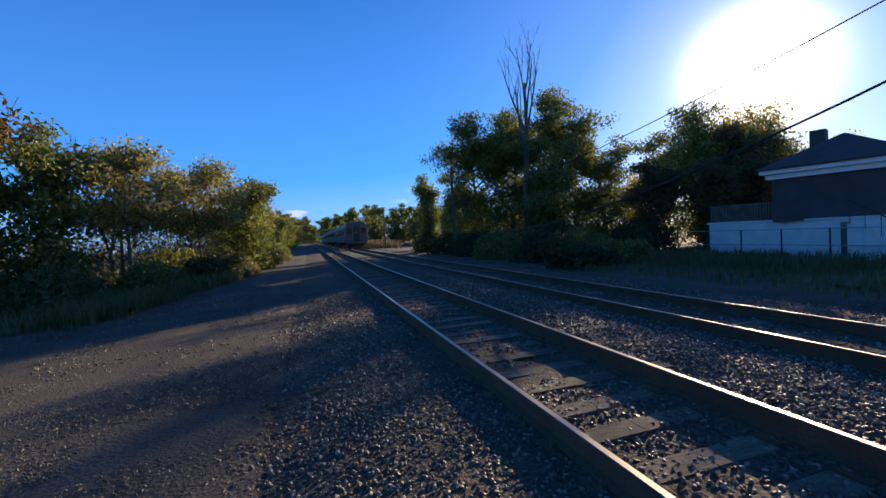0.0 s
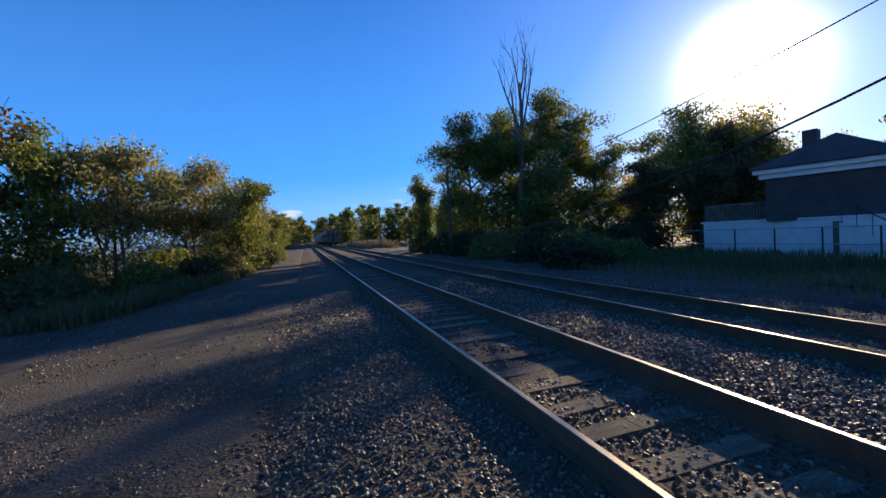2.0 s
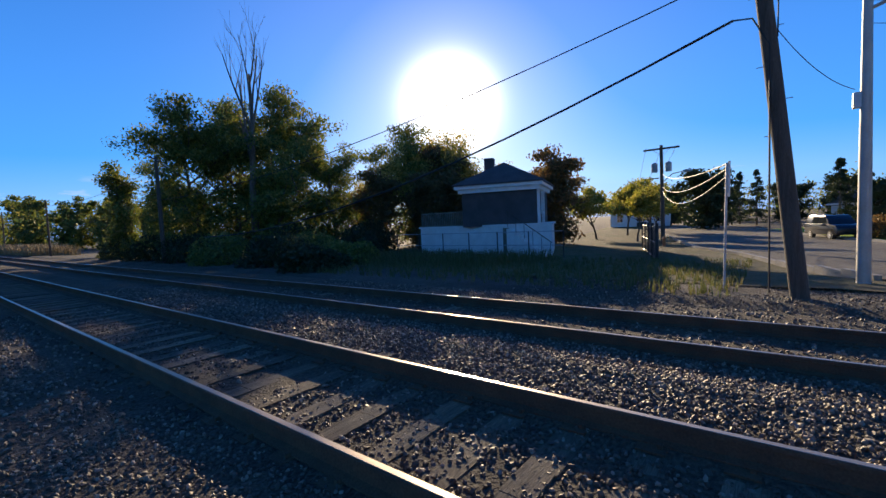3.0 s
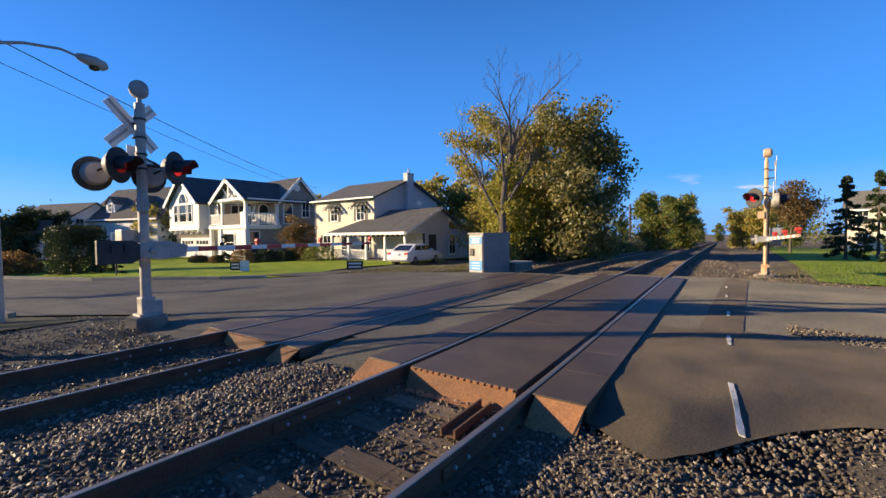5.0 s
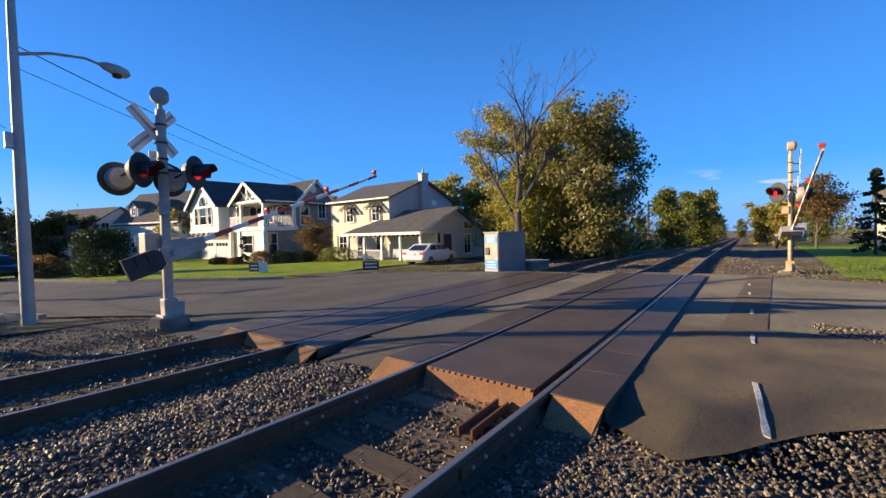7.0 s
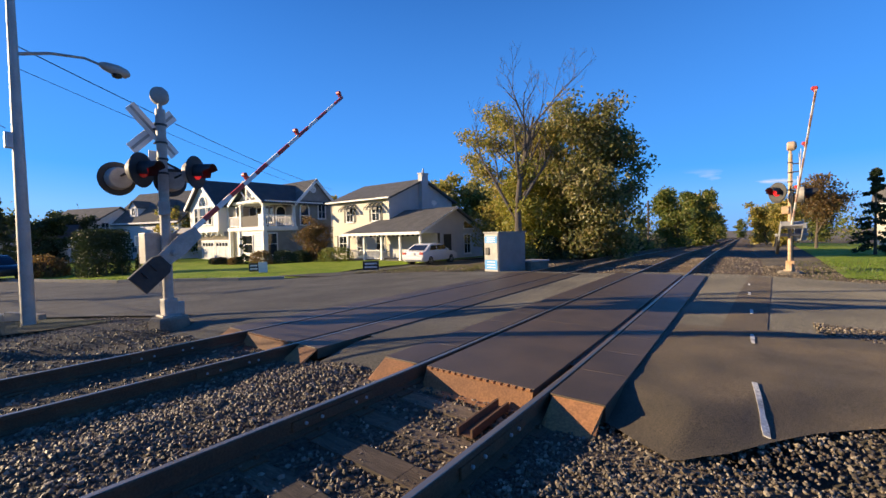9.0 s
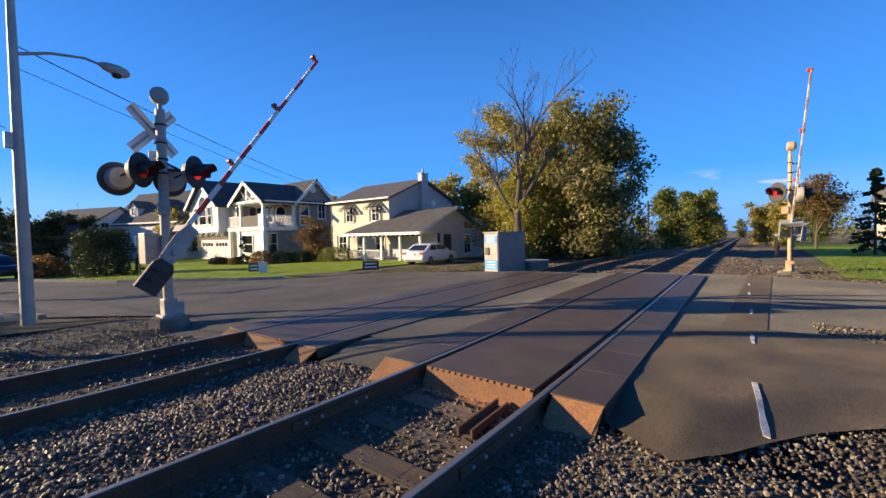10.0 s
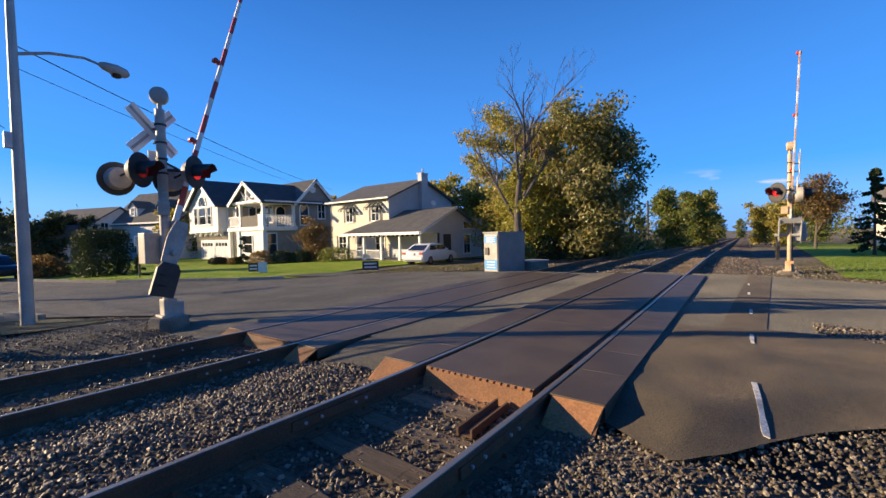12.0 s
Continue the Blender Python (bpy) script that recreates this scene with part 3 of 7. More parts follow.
def build_track(xa, xb, z, seed, label, y0=-420, y1=420):
    rnd = random.Random(seed)
    track = thing("railway_track", label, "railway track", group="railway tracks", kind="structure")
    for x in (xa, xb):
        sh = Shape()
        sweep(sh, rail_profile(x, z), y0, y1)
        r = part("rail", sh, M_RAIL, track, "rusty rail with a polished head", smooth=False)
        top = Shape()
        sweep(top, [(x - 0.027, z - 0.002), (x + 0.027, z - 0.002), (x + 0.022, z + 0.003), (x - 0.022, z + 0.003)], y0, y1)
        part("running_surface", top, M_RAILTOP, r, "bright worn running surface of the rail")
    c = (xa + xb) / 2
    meshes = []
    for k in range(6):
        sh = Shape()
        n = 9
        w0 = rnd.uniform(-0.012, 0.012)
        for i in range(n - 1):
            a, b = -1.3 + 2.6 * i / (n - 1), -1.3 + 2.6 * (i + 1) / (n - 1)
            sh.box(((a + b) / 2, rnd.uniform(-0.006, 0.006) + w0, rnd.uniform(-0.004, 0.004)), (b - a + 0.001, 0.225 + rnd.uniform(-0.012, 0.012), 0.17))
        meshes.append(mesh_of("tie", sh, M_TIE))
    ys, y = [], -36.0
    while y < 44:
        if not (CROSS_Y0 - 0.1 < y < CROSS_Y1 - 0.35):
            ys.append(y)
        y += 0.53 + rnd.uniform(-0.03, 0.03)
    for y in ys:
        ob = new("tie", rnd.choice(meshes))
        ob.parent = track
        ob.matrix_basis = pose(c + bend(y) + rnd.uniform(-0.06, 0.06), y, z + dip(y) - 0.185 - 0.085 + rnd.uniform(-0.012, 0.004), 0, rnd.uniform(-0.4, 0.4), rnd.choice((0, 180)) + rnd.uniform(-1.6, 1.6))
    # tie plates and spikes along the nearer stretch
    plates = Shape()
    for y in ys:
        if -8 < y < 9:
            for x in (xa, xb):
                plates.box((x, y, z - 0.176), (0.34, 0.19, 0.016))
                for sx in (-1, 1):
                    plates.box((x + sx * 0.095, y + sx * 0.05, z - 0.155), (0.035, 0.03, 0.04))
    tagged(part("tie_plate", swing(plates), M_RAIL, track, "rusty tie plates and spikes"), kind="stuff")
    # joint bars with bolts, and the bolt heads that catch the sun
    for x, yj in ((xa, -2.6), (xb, -2.35)):
        bar = Shape()
        for sx in (-1, 1):
            bar.box((x + sx * 0.024, yj, z - 0.09), (0.022, 0.9, 0.085))
        part("joint_bar", swing(bar), M_RAIL, track, "rusty joint bar bolted to the rail", 0.006)
        for k in (-0.34, -0.21, 0.17, 0.33):
            for sx in (-1, 1):
                bolt = Shape().turned((x + sx * 0.034, yj + k, z - 0.09), (sx, 0, 0), [(0, 0.014), (0.018, 0.014), (0.022, 0.008)], 8)
                part("bolt", swing(bolt), M_GALV, track)
    return track


build_track(RAILS[0], RAILS[1], Z1, 1, "single railway track with rusty rails on weathered wooden ties")
build_track(RAILS[2], RAILS[3], Z2, 2, "second railway track with rusty rails on old ties")


def build_ballast():
    """The ballast bed as a rough sheet, and the stones on it."""
    xs = grid_axis([(-0.6, 9.4, 0.1)])
    ys = grid_axis([(-420, -180, 30), (-180, -60, 6), (-60, -20, 1), (-20, 16, 0.25), (16, 60, 2), (60, 420, 30)])
    verts, faces = [], []

    def bed(x, y):
        prof = line([(-0.7, -0.30), (0.1, -0.21), (0.5, -0.175), (1.45, -0.172), (1.6, -0.2), (3.3, -0.205), (4.0, -0.185), (4.45, -0.17), (5.0, -0.27), (7.9, -0.30), (8.6, -0.30), (9.5, -0.34)], x)
        prof += 0.02 * noise.noise((x * 2, y * 2, 7))
        for k, r in enumerate(RAILS):
            if abs(x - r) < 0.12:
                prof = max(prof, (Z1 if k < 2 else Z2) - 0.172)
        if CROSS_Y0 - 0.3 < y < CROSS_Y1 + 0.1:
            w = step(CROSS_Y1 + 0.1, CROSS_Y1 - 0.25, y) * step(CROSS_Y0 - 0.3, CROSS_Y0 + 0.1, y)
            prof -= 0.2 * w
        return prof
    for y in ys:
        for x in xs:
            verts.append(warped((x, y, bed(x, y))))
    nx = len(xs)
    faces = [(j * nx + i, j * nx + i + 1, (j + 1) * nx + i + 1, (j + 1) * nx + i) for j in range(len(ys) - 1) for i in range(nx - 1)]
    tagged(raw("ballast_bed", verts, faces, M_BED, smooth=True), "grey-brown crushed stone ballast bed under the tracks", "ballast", kind="stuff")
    rng = np.random.default_rng(5)
    ico = bmesh.new()
    bmesh.ops.create_icosphere(ico, subdivisions=1, radius=1.0)
    base = np.array([v.co[:] for v in ico.verts])
    tri = np.array([[v.index for v in fc.verts] for fc in ico.faces])
    ico.free()

    def scatter(n, x0, x1, y0, y1, size, zf, keep=None, turn=False):
        P = np.stack([rng.uniform(x0, x1, n), rng.uniform(y0, y1, n)], 1)
        if keep is not None:
            P = np.array([p for p in P if keep(*p)])
        n = len(P)
        s = rng.uniform(size * 0.55, size * 1.25, (n, 1, 1)) * rng.uniform(0.55, 1.1, (n, 1, 3)) / 2
        v = base[None] * (1 + rng.uniform(-0.42, 0.36, (n, len(base), 1))) * s
        ax = rng.normal(size=(n, 4))
        ax /= np.linalg.norm(ax, axis=1, keepdims=True)
        a, b, c, d = ax.T
        R = np.stack([np.stack([1 - 2 * (c * c + d * d), 2 * (b * c - a * d), 2 * (b * d + a * c)], 1), np.stack([2 * (b * c + a * d), 1 - 2 * (b * b + d * d), 2 * (c * d - a * b)], 1),
                      np.stack([2 * (b * d - a * c), 2 * (c * d + a * b), 1 - 2 * (b * b + c * c)], 1)], 1)
        v = np.einsum("nij,nkj->nki", R, v)
        z = np.array([zf(x, y) for x, y in P])
        if turn:
            z = z + np.array([dip(y) for y in P[:, 1]])
            P = P + np.array([(bend(y), 0.0) for y in P[:, 1]])
        v += np.concatenate([P, (z + size * 0.12)[:, None]], 1)[:, None, :]
        f = tri[None] + (np.arange(n) * len(base))[:, None, None]
        return v.reshape(-1, 3), f.reshape(-1, 3)
    edge_z = lambda x, y: max(bed(x, y) if x > -0.6 else -9, ground_z(x, y) + 0.0)
    V, F, n = [], [], 0
    ragged = lambda x, y: rng.random() < step(-0.75, 0.35, x + 0.5 * noise.noise((x * 0.7, y * 0.7, 11)))
    clear = lambda x, y: min(abs(x - r) for r in RAILS) > 0.085 and not (CROSS_Y0 < y < CROSS_Y1 + 0.08)
    tie_free = lambda x, y: clear(x, y) and not (1.2 < x < 3.75 and rng.random() < 0.45)
    for args in ((13000, -1.3, 1.6, -3.0, 4.5, 0.038, edge_z, lambda x, y: clear(x, y) and ragged(x, y)), (7500, -1.3, 3.1, 4.5, 13.0, 0.05, edge_z, lambda x, y: tie_free(x, y) and ragged(x, y)), (14000, 3.3, 5.6, -3.5, 5.0, 0.046, bed, clear, True),
                 (6000, 3.3, 5.6, 5.0, 16.0, 0.06, bed, clear), (6500, 1.78, 3.1, -3.5, 4.0, 0.044, bed, tie_free, True), (5000, 5.75, 9.2, -3.4, 12.0, 0.055, bed, clear, True),
                 (5000, -0.4, 9.2, -30, -15.3, 0.065, bed, clear, True), (6000, 8.9, 13.4, -3.2, 5.0, 0.04, lambda x, y: ground_z(x, y) + 0.0, None)):
        v, f = scatter(*args)
        V.append(v)
        F.append(f + n)
        n += len(v)
    ob = raw("ballast_stones", np.concatenate(V).tolist(), np.concatenate(F).tolist(), M_STONE)
    tagged(ob, "loose grey and tan crushed ballast stones between the rails", "ballast", kind="stuff")
    # the gravel of the path on which the camera stands
    V, F, n = [], [], 0
    past_apron = lambda x, y: y > line(APRON_EDGE, x) - 0.06 * rng.random() - 0.05
    for args in ((15000, -5.0, -0.3, -1.8, 7.0, 0.024, lambda x, y: ground_full(x, y) + 0.006, lambda x, y: noise.noise((x * 0.8, y * 0.8, 21)) > -0.2),
                 (5000, -9.0, -0.3, 7.0, 16.0, 0.034, lambda x, y: ground_z(x, y) + 0.008, lambda x, y: noise.noise((x * 0.5, y * 0.5, 5)) > -0.1),
                 (17000, -3.6, 1.5, -6.0, -1.8, 0.034, lambda x, y: max(ground_full(x, y), bed(x, y) if x > -0.5 else -0.27, -0.17 - 0.12 * max(0.0, y - line(APRON_EDGE, x))) + 0.002, lambda x, y: past_apron(x, y) and clear(x, min(y, CROSS_Y0 - 1)) and y < -2.2 + 0.5 * noise.noise((x * 1.1, 0, 8)) and x > -3.1 + 0.6 * noise.noise((0, y * 1.1, 4))),
                 (2600, -3.4, -0.35, -8.75, -7.75, 0.036, lambda x, y: road_z(x, y) + 0.01, lambda x, y: y < -8.0 - 0.18 * (x + 0.35) + 0.1 * rng.random() or x < -0.9),
                 (5000, 10.2, 19.5, -22.0, -15.7, 0.07, lambda x, y: ground_full(x, y) + 0.06, lambda x, y: noise.noise((x * 0.6, y * 0.6, 3)) > -0.1),
                 (3000, -2.6, 0.9, -23.0, -16.4, 0.05, lambda x, y: ground_full(x, y) + 0.02, None)):
        v, f = scatter(*args)
        V.append(v)
        F.append(f + n)
        n += len(v)
    ob = raw("path_gravel", np.concatenate(V).tolist(), np.concatenate(F).tolist(), M_STONE)
    tagged(ob, "small loose gravel strewn on the service path", "gravel", kind="stuff")


build_ballast()


def build_crossing():
    """Rubber panels between and beside the rails, and the rusty deflector plates at their ends."""
    xing = thing("crossing_surface", "worn brown rubber crossing panels set round the rails", "railway crossing", kind="structure")
    for base, z in ((0, Z1), (2, Z2)):
        xa, xb = RAILS[base], RAILS[base + 1]
        for lo, hi in ((xa - 0.54, xa - 0.05), (xa + 0.105, xb - 0.105), (xb + 0.05, xb + 0.56)):
            n = 4 if hi - lo > 1 else 14
            for k in range(n):
                a = CROSS_Y0 + (CROSS_Y1 - CROSS_Y0) * k / n
                b = CROSS_Y0 + (CROSS_Y1 - CROSS_Y0) * (k + 1) / n
                sh = Shape().box(((lo + hi) / 2, (a + b) / 2, z - 0.075), (hi - lo, b - a - 0.004, 0.15))
                part("panel", swing(sh), M_PANEL, xing, bevel=0.003)
        # sloping steel plates that guard the panel ends
        for lo, hi in ((xa - 0.53, xa - 0.08), (xa + 0.11, xb - 0.11), (xb + 0.08, xb + 0.55)):
            sh = Shape()
            y = CROSS_Y1 + 0.005
            inside = hi - lo > 1
            run = 0.10 if inside else 0.34
            sh.add([(lo, y, z - 0.012), (hi, y, z - 0.012), (hi - (0 if inside else 0.04), y + run, z - 0.2), (lo + (0 if inside else 0.04), y + run, z - 0.2),
                    (lo, y, z - 0.024), (hi, y, z - 0.024), (hi, y + run - 0.012, z - 0.21), (lo, y + run - 0.012, z - 0.21)],
                   [(0, 1, 2, 3), (4, 7, 6, 5), (0, 4, 5, 1), (1, 5, 6, 2), (2, 6, 7, 3), (3, 7, 4, 0)])
            part("deflector_plate", swing(sh), M_RUSTPLATE, xing, "orange rusted steel end plate")
        # the foot and ragged lip of the middle plate
        lip = Shape().box(((xa + xb) / 2, CROSS_Y1 + 0.14, z - 0.205), (xb - xa - 0.3, 0.12, 0.02))
        for k in range(16):
            lip.box((xa + 0.16 + (xb - xa - 0.32) * k / 15, CROSS_Y1 + 0.012, z - 0.012), (0.05, 0.03, 0.02))
        part("plate_lip", swing(lip), M_RUSTPLATE, xing, "notched rusty lip of the end plate")
    # the open steel channel lying on the ties before the middle plate
    ch = Shape().box((1.98, -3.05, -0.135), (0.02, 0.66, 0.07), 2).box((2.1, -3.05, -0.135), (0.02, 0.7, 0.07), 2).box((2.04, -3.05, -0.165), (0.13, 0.66, 0.014), 2)
    part("steel_channel", swing(ch), M_RAIL, xing, "short rusty steel channel lying on the ties")
    return xing


build_crossing()

# ================= trees and shrubs =================


def limbs(rnd, height, spread, trunk_r, levels=3, lean=0.0, first=0.3, forks=5):
    """Branch paths of a tree: lists of points with radii, and the twig ends."""
    paths, tips = [], []

    def grow(p, d, length, r, level):
        pts, rad = [p.copy()], [r]
        n = 5
        for i in range(n):
            d = (d + Vector((rnd.uniform(-1, 1), rnd.uniform(-1, 1), rnd.uniform(-0.5, 0.9))) * 0.16).normalized()
            p = p + d * (length / n)
            pts.append(p.copy())
            rad.append(r * (1 - 0.75 * (i + 1) / n))
        paths.append((pts, rad, level))
        if level >= levels:
            tips.extend(pts[2:])
            return
        for k in range(forks if level == 0 else 4):
            w = first + (0.97 - first) * (k + rnd.random()) / (forks if level == 0 else 4)
            i = min(n - 1, int(w * n))
            at = pts[i].lerp(pts[i + 1], w * n - i)
            ang = rnd.uniform(0, 6.283)
            side = Vector((math.cos(ang), math.sin(ang), 0))
            nd = (d * rnd.uniform(0.35, 0.8) + side * spread * rnd.uniform(0.6, 1.1) + Vector((0, 0, 0.25))).normalized()
            grow(at, nd, length * rnd.uniform(0.42, 0.66) * (1.1 - 0.35 * w), rad[i] * 0.6, level + 1)
        tips.append(pts[-1])
    grow(Vector((0, 0, 0)), Vector((lean, 0, 1)).normalized(), height * 0.82, trunk_r, 0)
    return paths, tips


def branch_mesh(paths, cut=99):
    sh = Shape()
    for pts, rad, level in paths:
        if level <= cut:
            sh.tube(pts, [max(r, 0.006) for r in rad], (9, 6, 4, 3, 3)[min(level, 4)], caps=False)
    return sh


def leaf_cloud(rng, centres, per, spread, size, squash=0.8, droop=0.0):
    """Many small leaves, each a folded pair of triangles, strewn round the twig ends."""
    C = np.repeat(np.asarray(centres, float), per, axis=0)
    n = len(C)
    off = rng.normal(size=(n, 3))
    off *= (rng.random((n, 1)) ** 0.5) * 1.5 * spread / np.linalg.norm(off, axis=1, keepdims=True) * np.array([1, 1, squash])
    P = C + off
    a = rng.normal(size=(n, 3))
    a[:, 2] -= droop
    a /= np.linalg.norm(a, axis=1, keepdims=True)
    b = np.cross(a, rng.normal(size=(n, 3)))
    b /= np.linalg.norm(b, axis=1, keepdims=True)
    s = size * rng.uniform(0.6, 1.3, (n, 1))
    c = np.cross(a, b) * s * 0.25
    V = np.stack([P - a * s, P + b * s * 0.55 + c, P + a * s, P - b * s * 0.55 + c], 1).reshape(-1, 3)
    i = np.arange(n)[:, None] * 4
    F = np.concatenate([np.concatenate([i, i + 1, i + 2], 1), np.concatenate([i, i + 2, i + 3], 1)], 0)
    return V.tolist(), F.tolist()


def crown_part(name, centres, material, parent, rng, per, spread, size, label="", squash=0.8):
    V, F = leaf_cloud(rng, centres, per, spread, size, squash)
    return tagged(raw(name, V, F, material, parent), label)


def tree(name, label, at, height, seed, material, spread=0.9, trunk_r=None, leaves=9000, leaf=0.11, clump=0.55, lean=0.0, first=0.3, bark=None, levels=3, forks=6, category="tree", rz=0.0, fullness=1.0, width=None, low=0.0):
    rnd, rng = random.Random(seed), np.random.default_rng(seed)
    t = thing(name, label, category, at, rz)
    paths, tips = limbs(rnd, height, spread, trunk_r or height * 0.02, levels, lean, first, forks)
    # bring the grown limbs to the tree's true height and breadth
    pad = clump if leaves else 0.0
    kz = (height - pad) / max(p.z for p in tips)
    reach = sorted(math.hypot(p.x, p.y) for p in tips)[int(len(tips) * 0.96)]
    kx = ((width or height * 0.75) / 2 - pad) / reach
    fix = lambda p: Vector((p.x * kx, p.y * kx, p.z * kz))
    paths, tips = [([fix(p) for p in pts], rad, lv) for pts, rad, lv in paths], [fix(p) for p in tips]
    if low:      # boughs that hang to the ground
        tips += [Vector((p.x * 0.95, p.y * 0.95, max(0.5, p.z * rnd.uniform(0.1, 0.6)))) for p in tips if rnd.random() < low]
    part("trunk", branch_mesh(paths), bark or M_BARK, t, "", smooth=True)
    if leaves:
        pick = [p for p in tips if rnd.random() < 0.45 * fullness]
        per = max(1, int(leaves * 0.7 / max(1, len(pick))))
        crown_part("crown", [tuple(p) for p in pick], material, t, rng, per, clump * 0.92, leaf * 1.3, squash=0.62)
    return t


def shrub(name, label, at, size, seed, material, leaves=2500, leaf=0.06, category="shrub", trimmed=False, square=3):
    """A low bush: a fan of stems in a body of leaves; a trimmed one has an even outline."""
    rnd, rng = random.Random(seed), np.random.default_rng(seed)
    t = thing(name, label, category, at)
    stems, cs = Shape(), []
    for k in range(14):
        a, r = rnd.uniform(0, 6.283), rnd.uniform(0.2, 0.9)
        tip = Vector((math.cos(a) * r * size[0] / 2, math.sin(a) * r * size[1] / 2, size[2] * rnd.uniform(0.6, 0.95)))
        stems.tube([(tip.x * 0.15, tip.y * 0.15, 0), tip * 0.55, tip], [0.02, 0.013, 0.005], 4, caps=False)
    part("branchwork", stems, M_BARK, t)
    while len(cs) < leaves:
        p = np.array([rng.uniform(-1, 1), rng.uniform(-1, 1), rng.uniform(0, 1)])
        if trimmed:
            if (abs(p[0]) ** square + abs(p[1]) ** square + abs(p[2]) ** (square + 1)) < 1 and max(abs(p[0]), abs(p[1]), p[2]) > 0.6:
                cs.append(p)
        else:
            q = p[0] ** 2 + p[1] ** 2 + p[2] ** 2
            lump = 0.75 + 0.35 * noise.noise((p[0] * 2.2 + seed, p[1] * 2.2, p[2] * 2.2))
            if q < lump and (q > 0.3 or rng.random() < 0.4):
                cs.append(p)
    cs = [(p[0] * size[0] / 2, p[1] * size[1] / 2, p[2] * size[2]) for p in cs]
    crown_part("foliage", cs, material, t, rng, 1, 0.02, leaf)
    return t


def spruce(at, height, seed, label="dark evergreen spruce with drooping boughs"):
    rnd, rng = random.Random(seed), np.random.default_rng(seed)
    t = thing("spruce", label, "tree", at)
    sh, cs = Shape(), []
    sh.tube([(0, 0, 0), (0, 0, height * 0.5), (0, 0, height)], [height * 0.018, height * 0.01, 0.01], 7)
    for k in range(int(height * 9)):
        z = height * (0.08 + 0.9 * rnd.random())
        r = height * 0.24 * (1 - z / height) + 0.12
        a = rnd.uniform(0, 6.283)
        end = Vector((math.cos(a) * r, math.sin(a) * r, z - 0.18 * r))
        sh.tube([(0, 0, z), end], [0.02, 0.005], 3, caps=False)
        for w in (0.35, 0.55, 0.75, 0.95):
            cs.append(tuple(Vector((0, 0, z)).lerp(end, w)))
    part("trunk", sh, M_BARK, t)
    crown_part("foliage", cs, M_LEAF_DARK, t, rng, 26, height * 0.022, 0.09)
    return t


def placed(ob, x, y, rz=0.0, s=1.0, sz=None, dz=0.0, label=""):
    """A copy of a tree, turned and scaled."""
    c = copy_thing(ob, pose(x, y, ground_z(x, y) - 0.05 + dz, 0, 0, rz))
    c.scale = (s, s, sz or s)
    if label:
        c["label"] = label
    return c


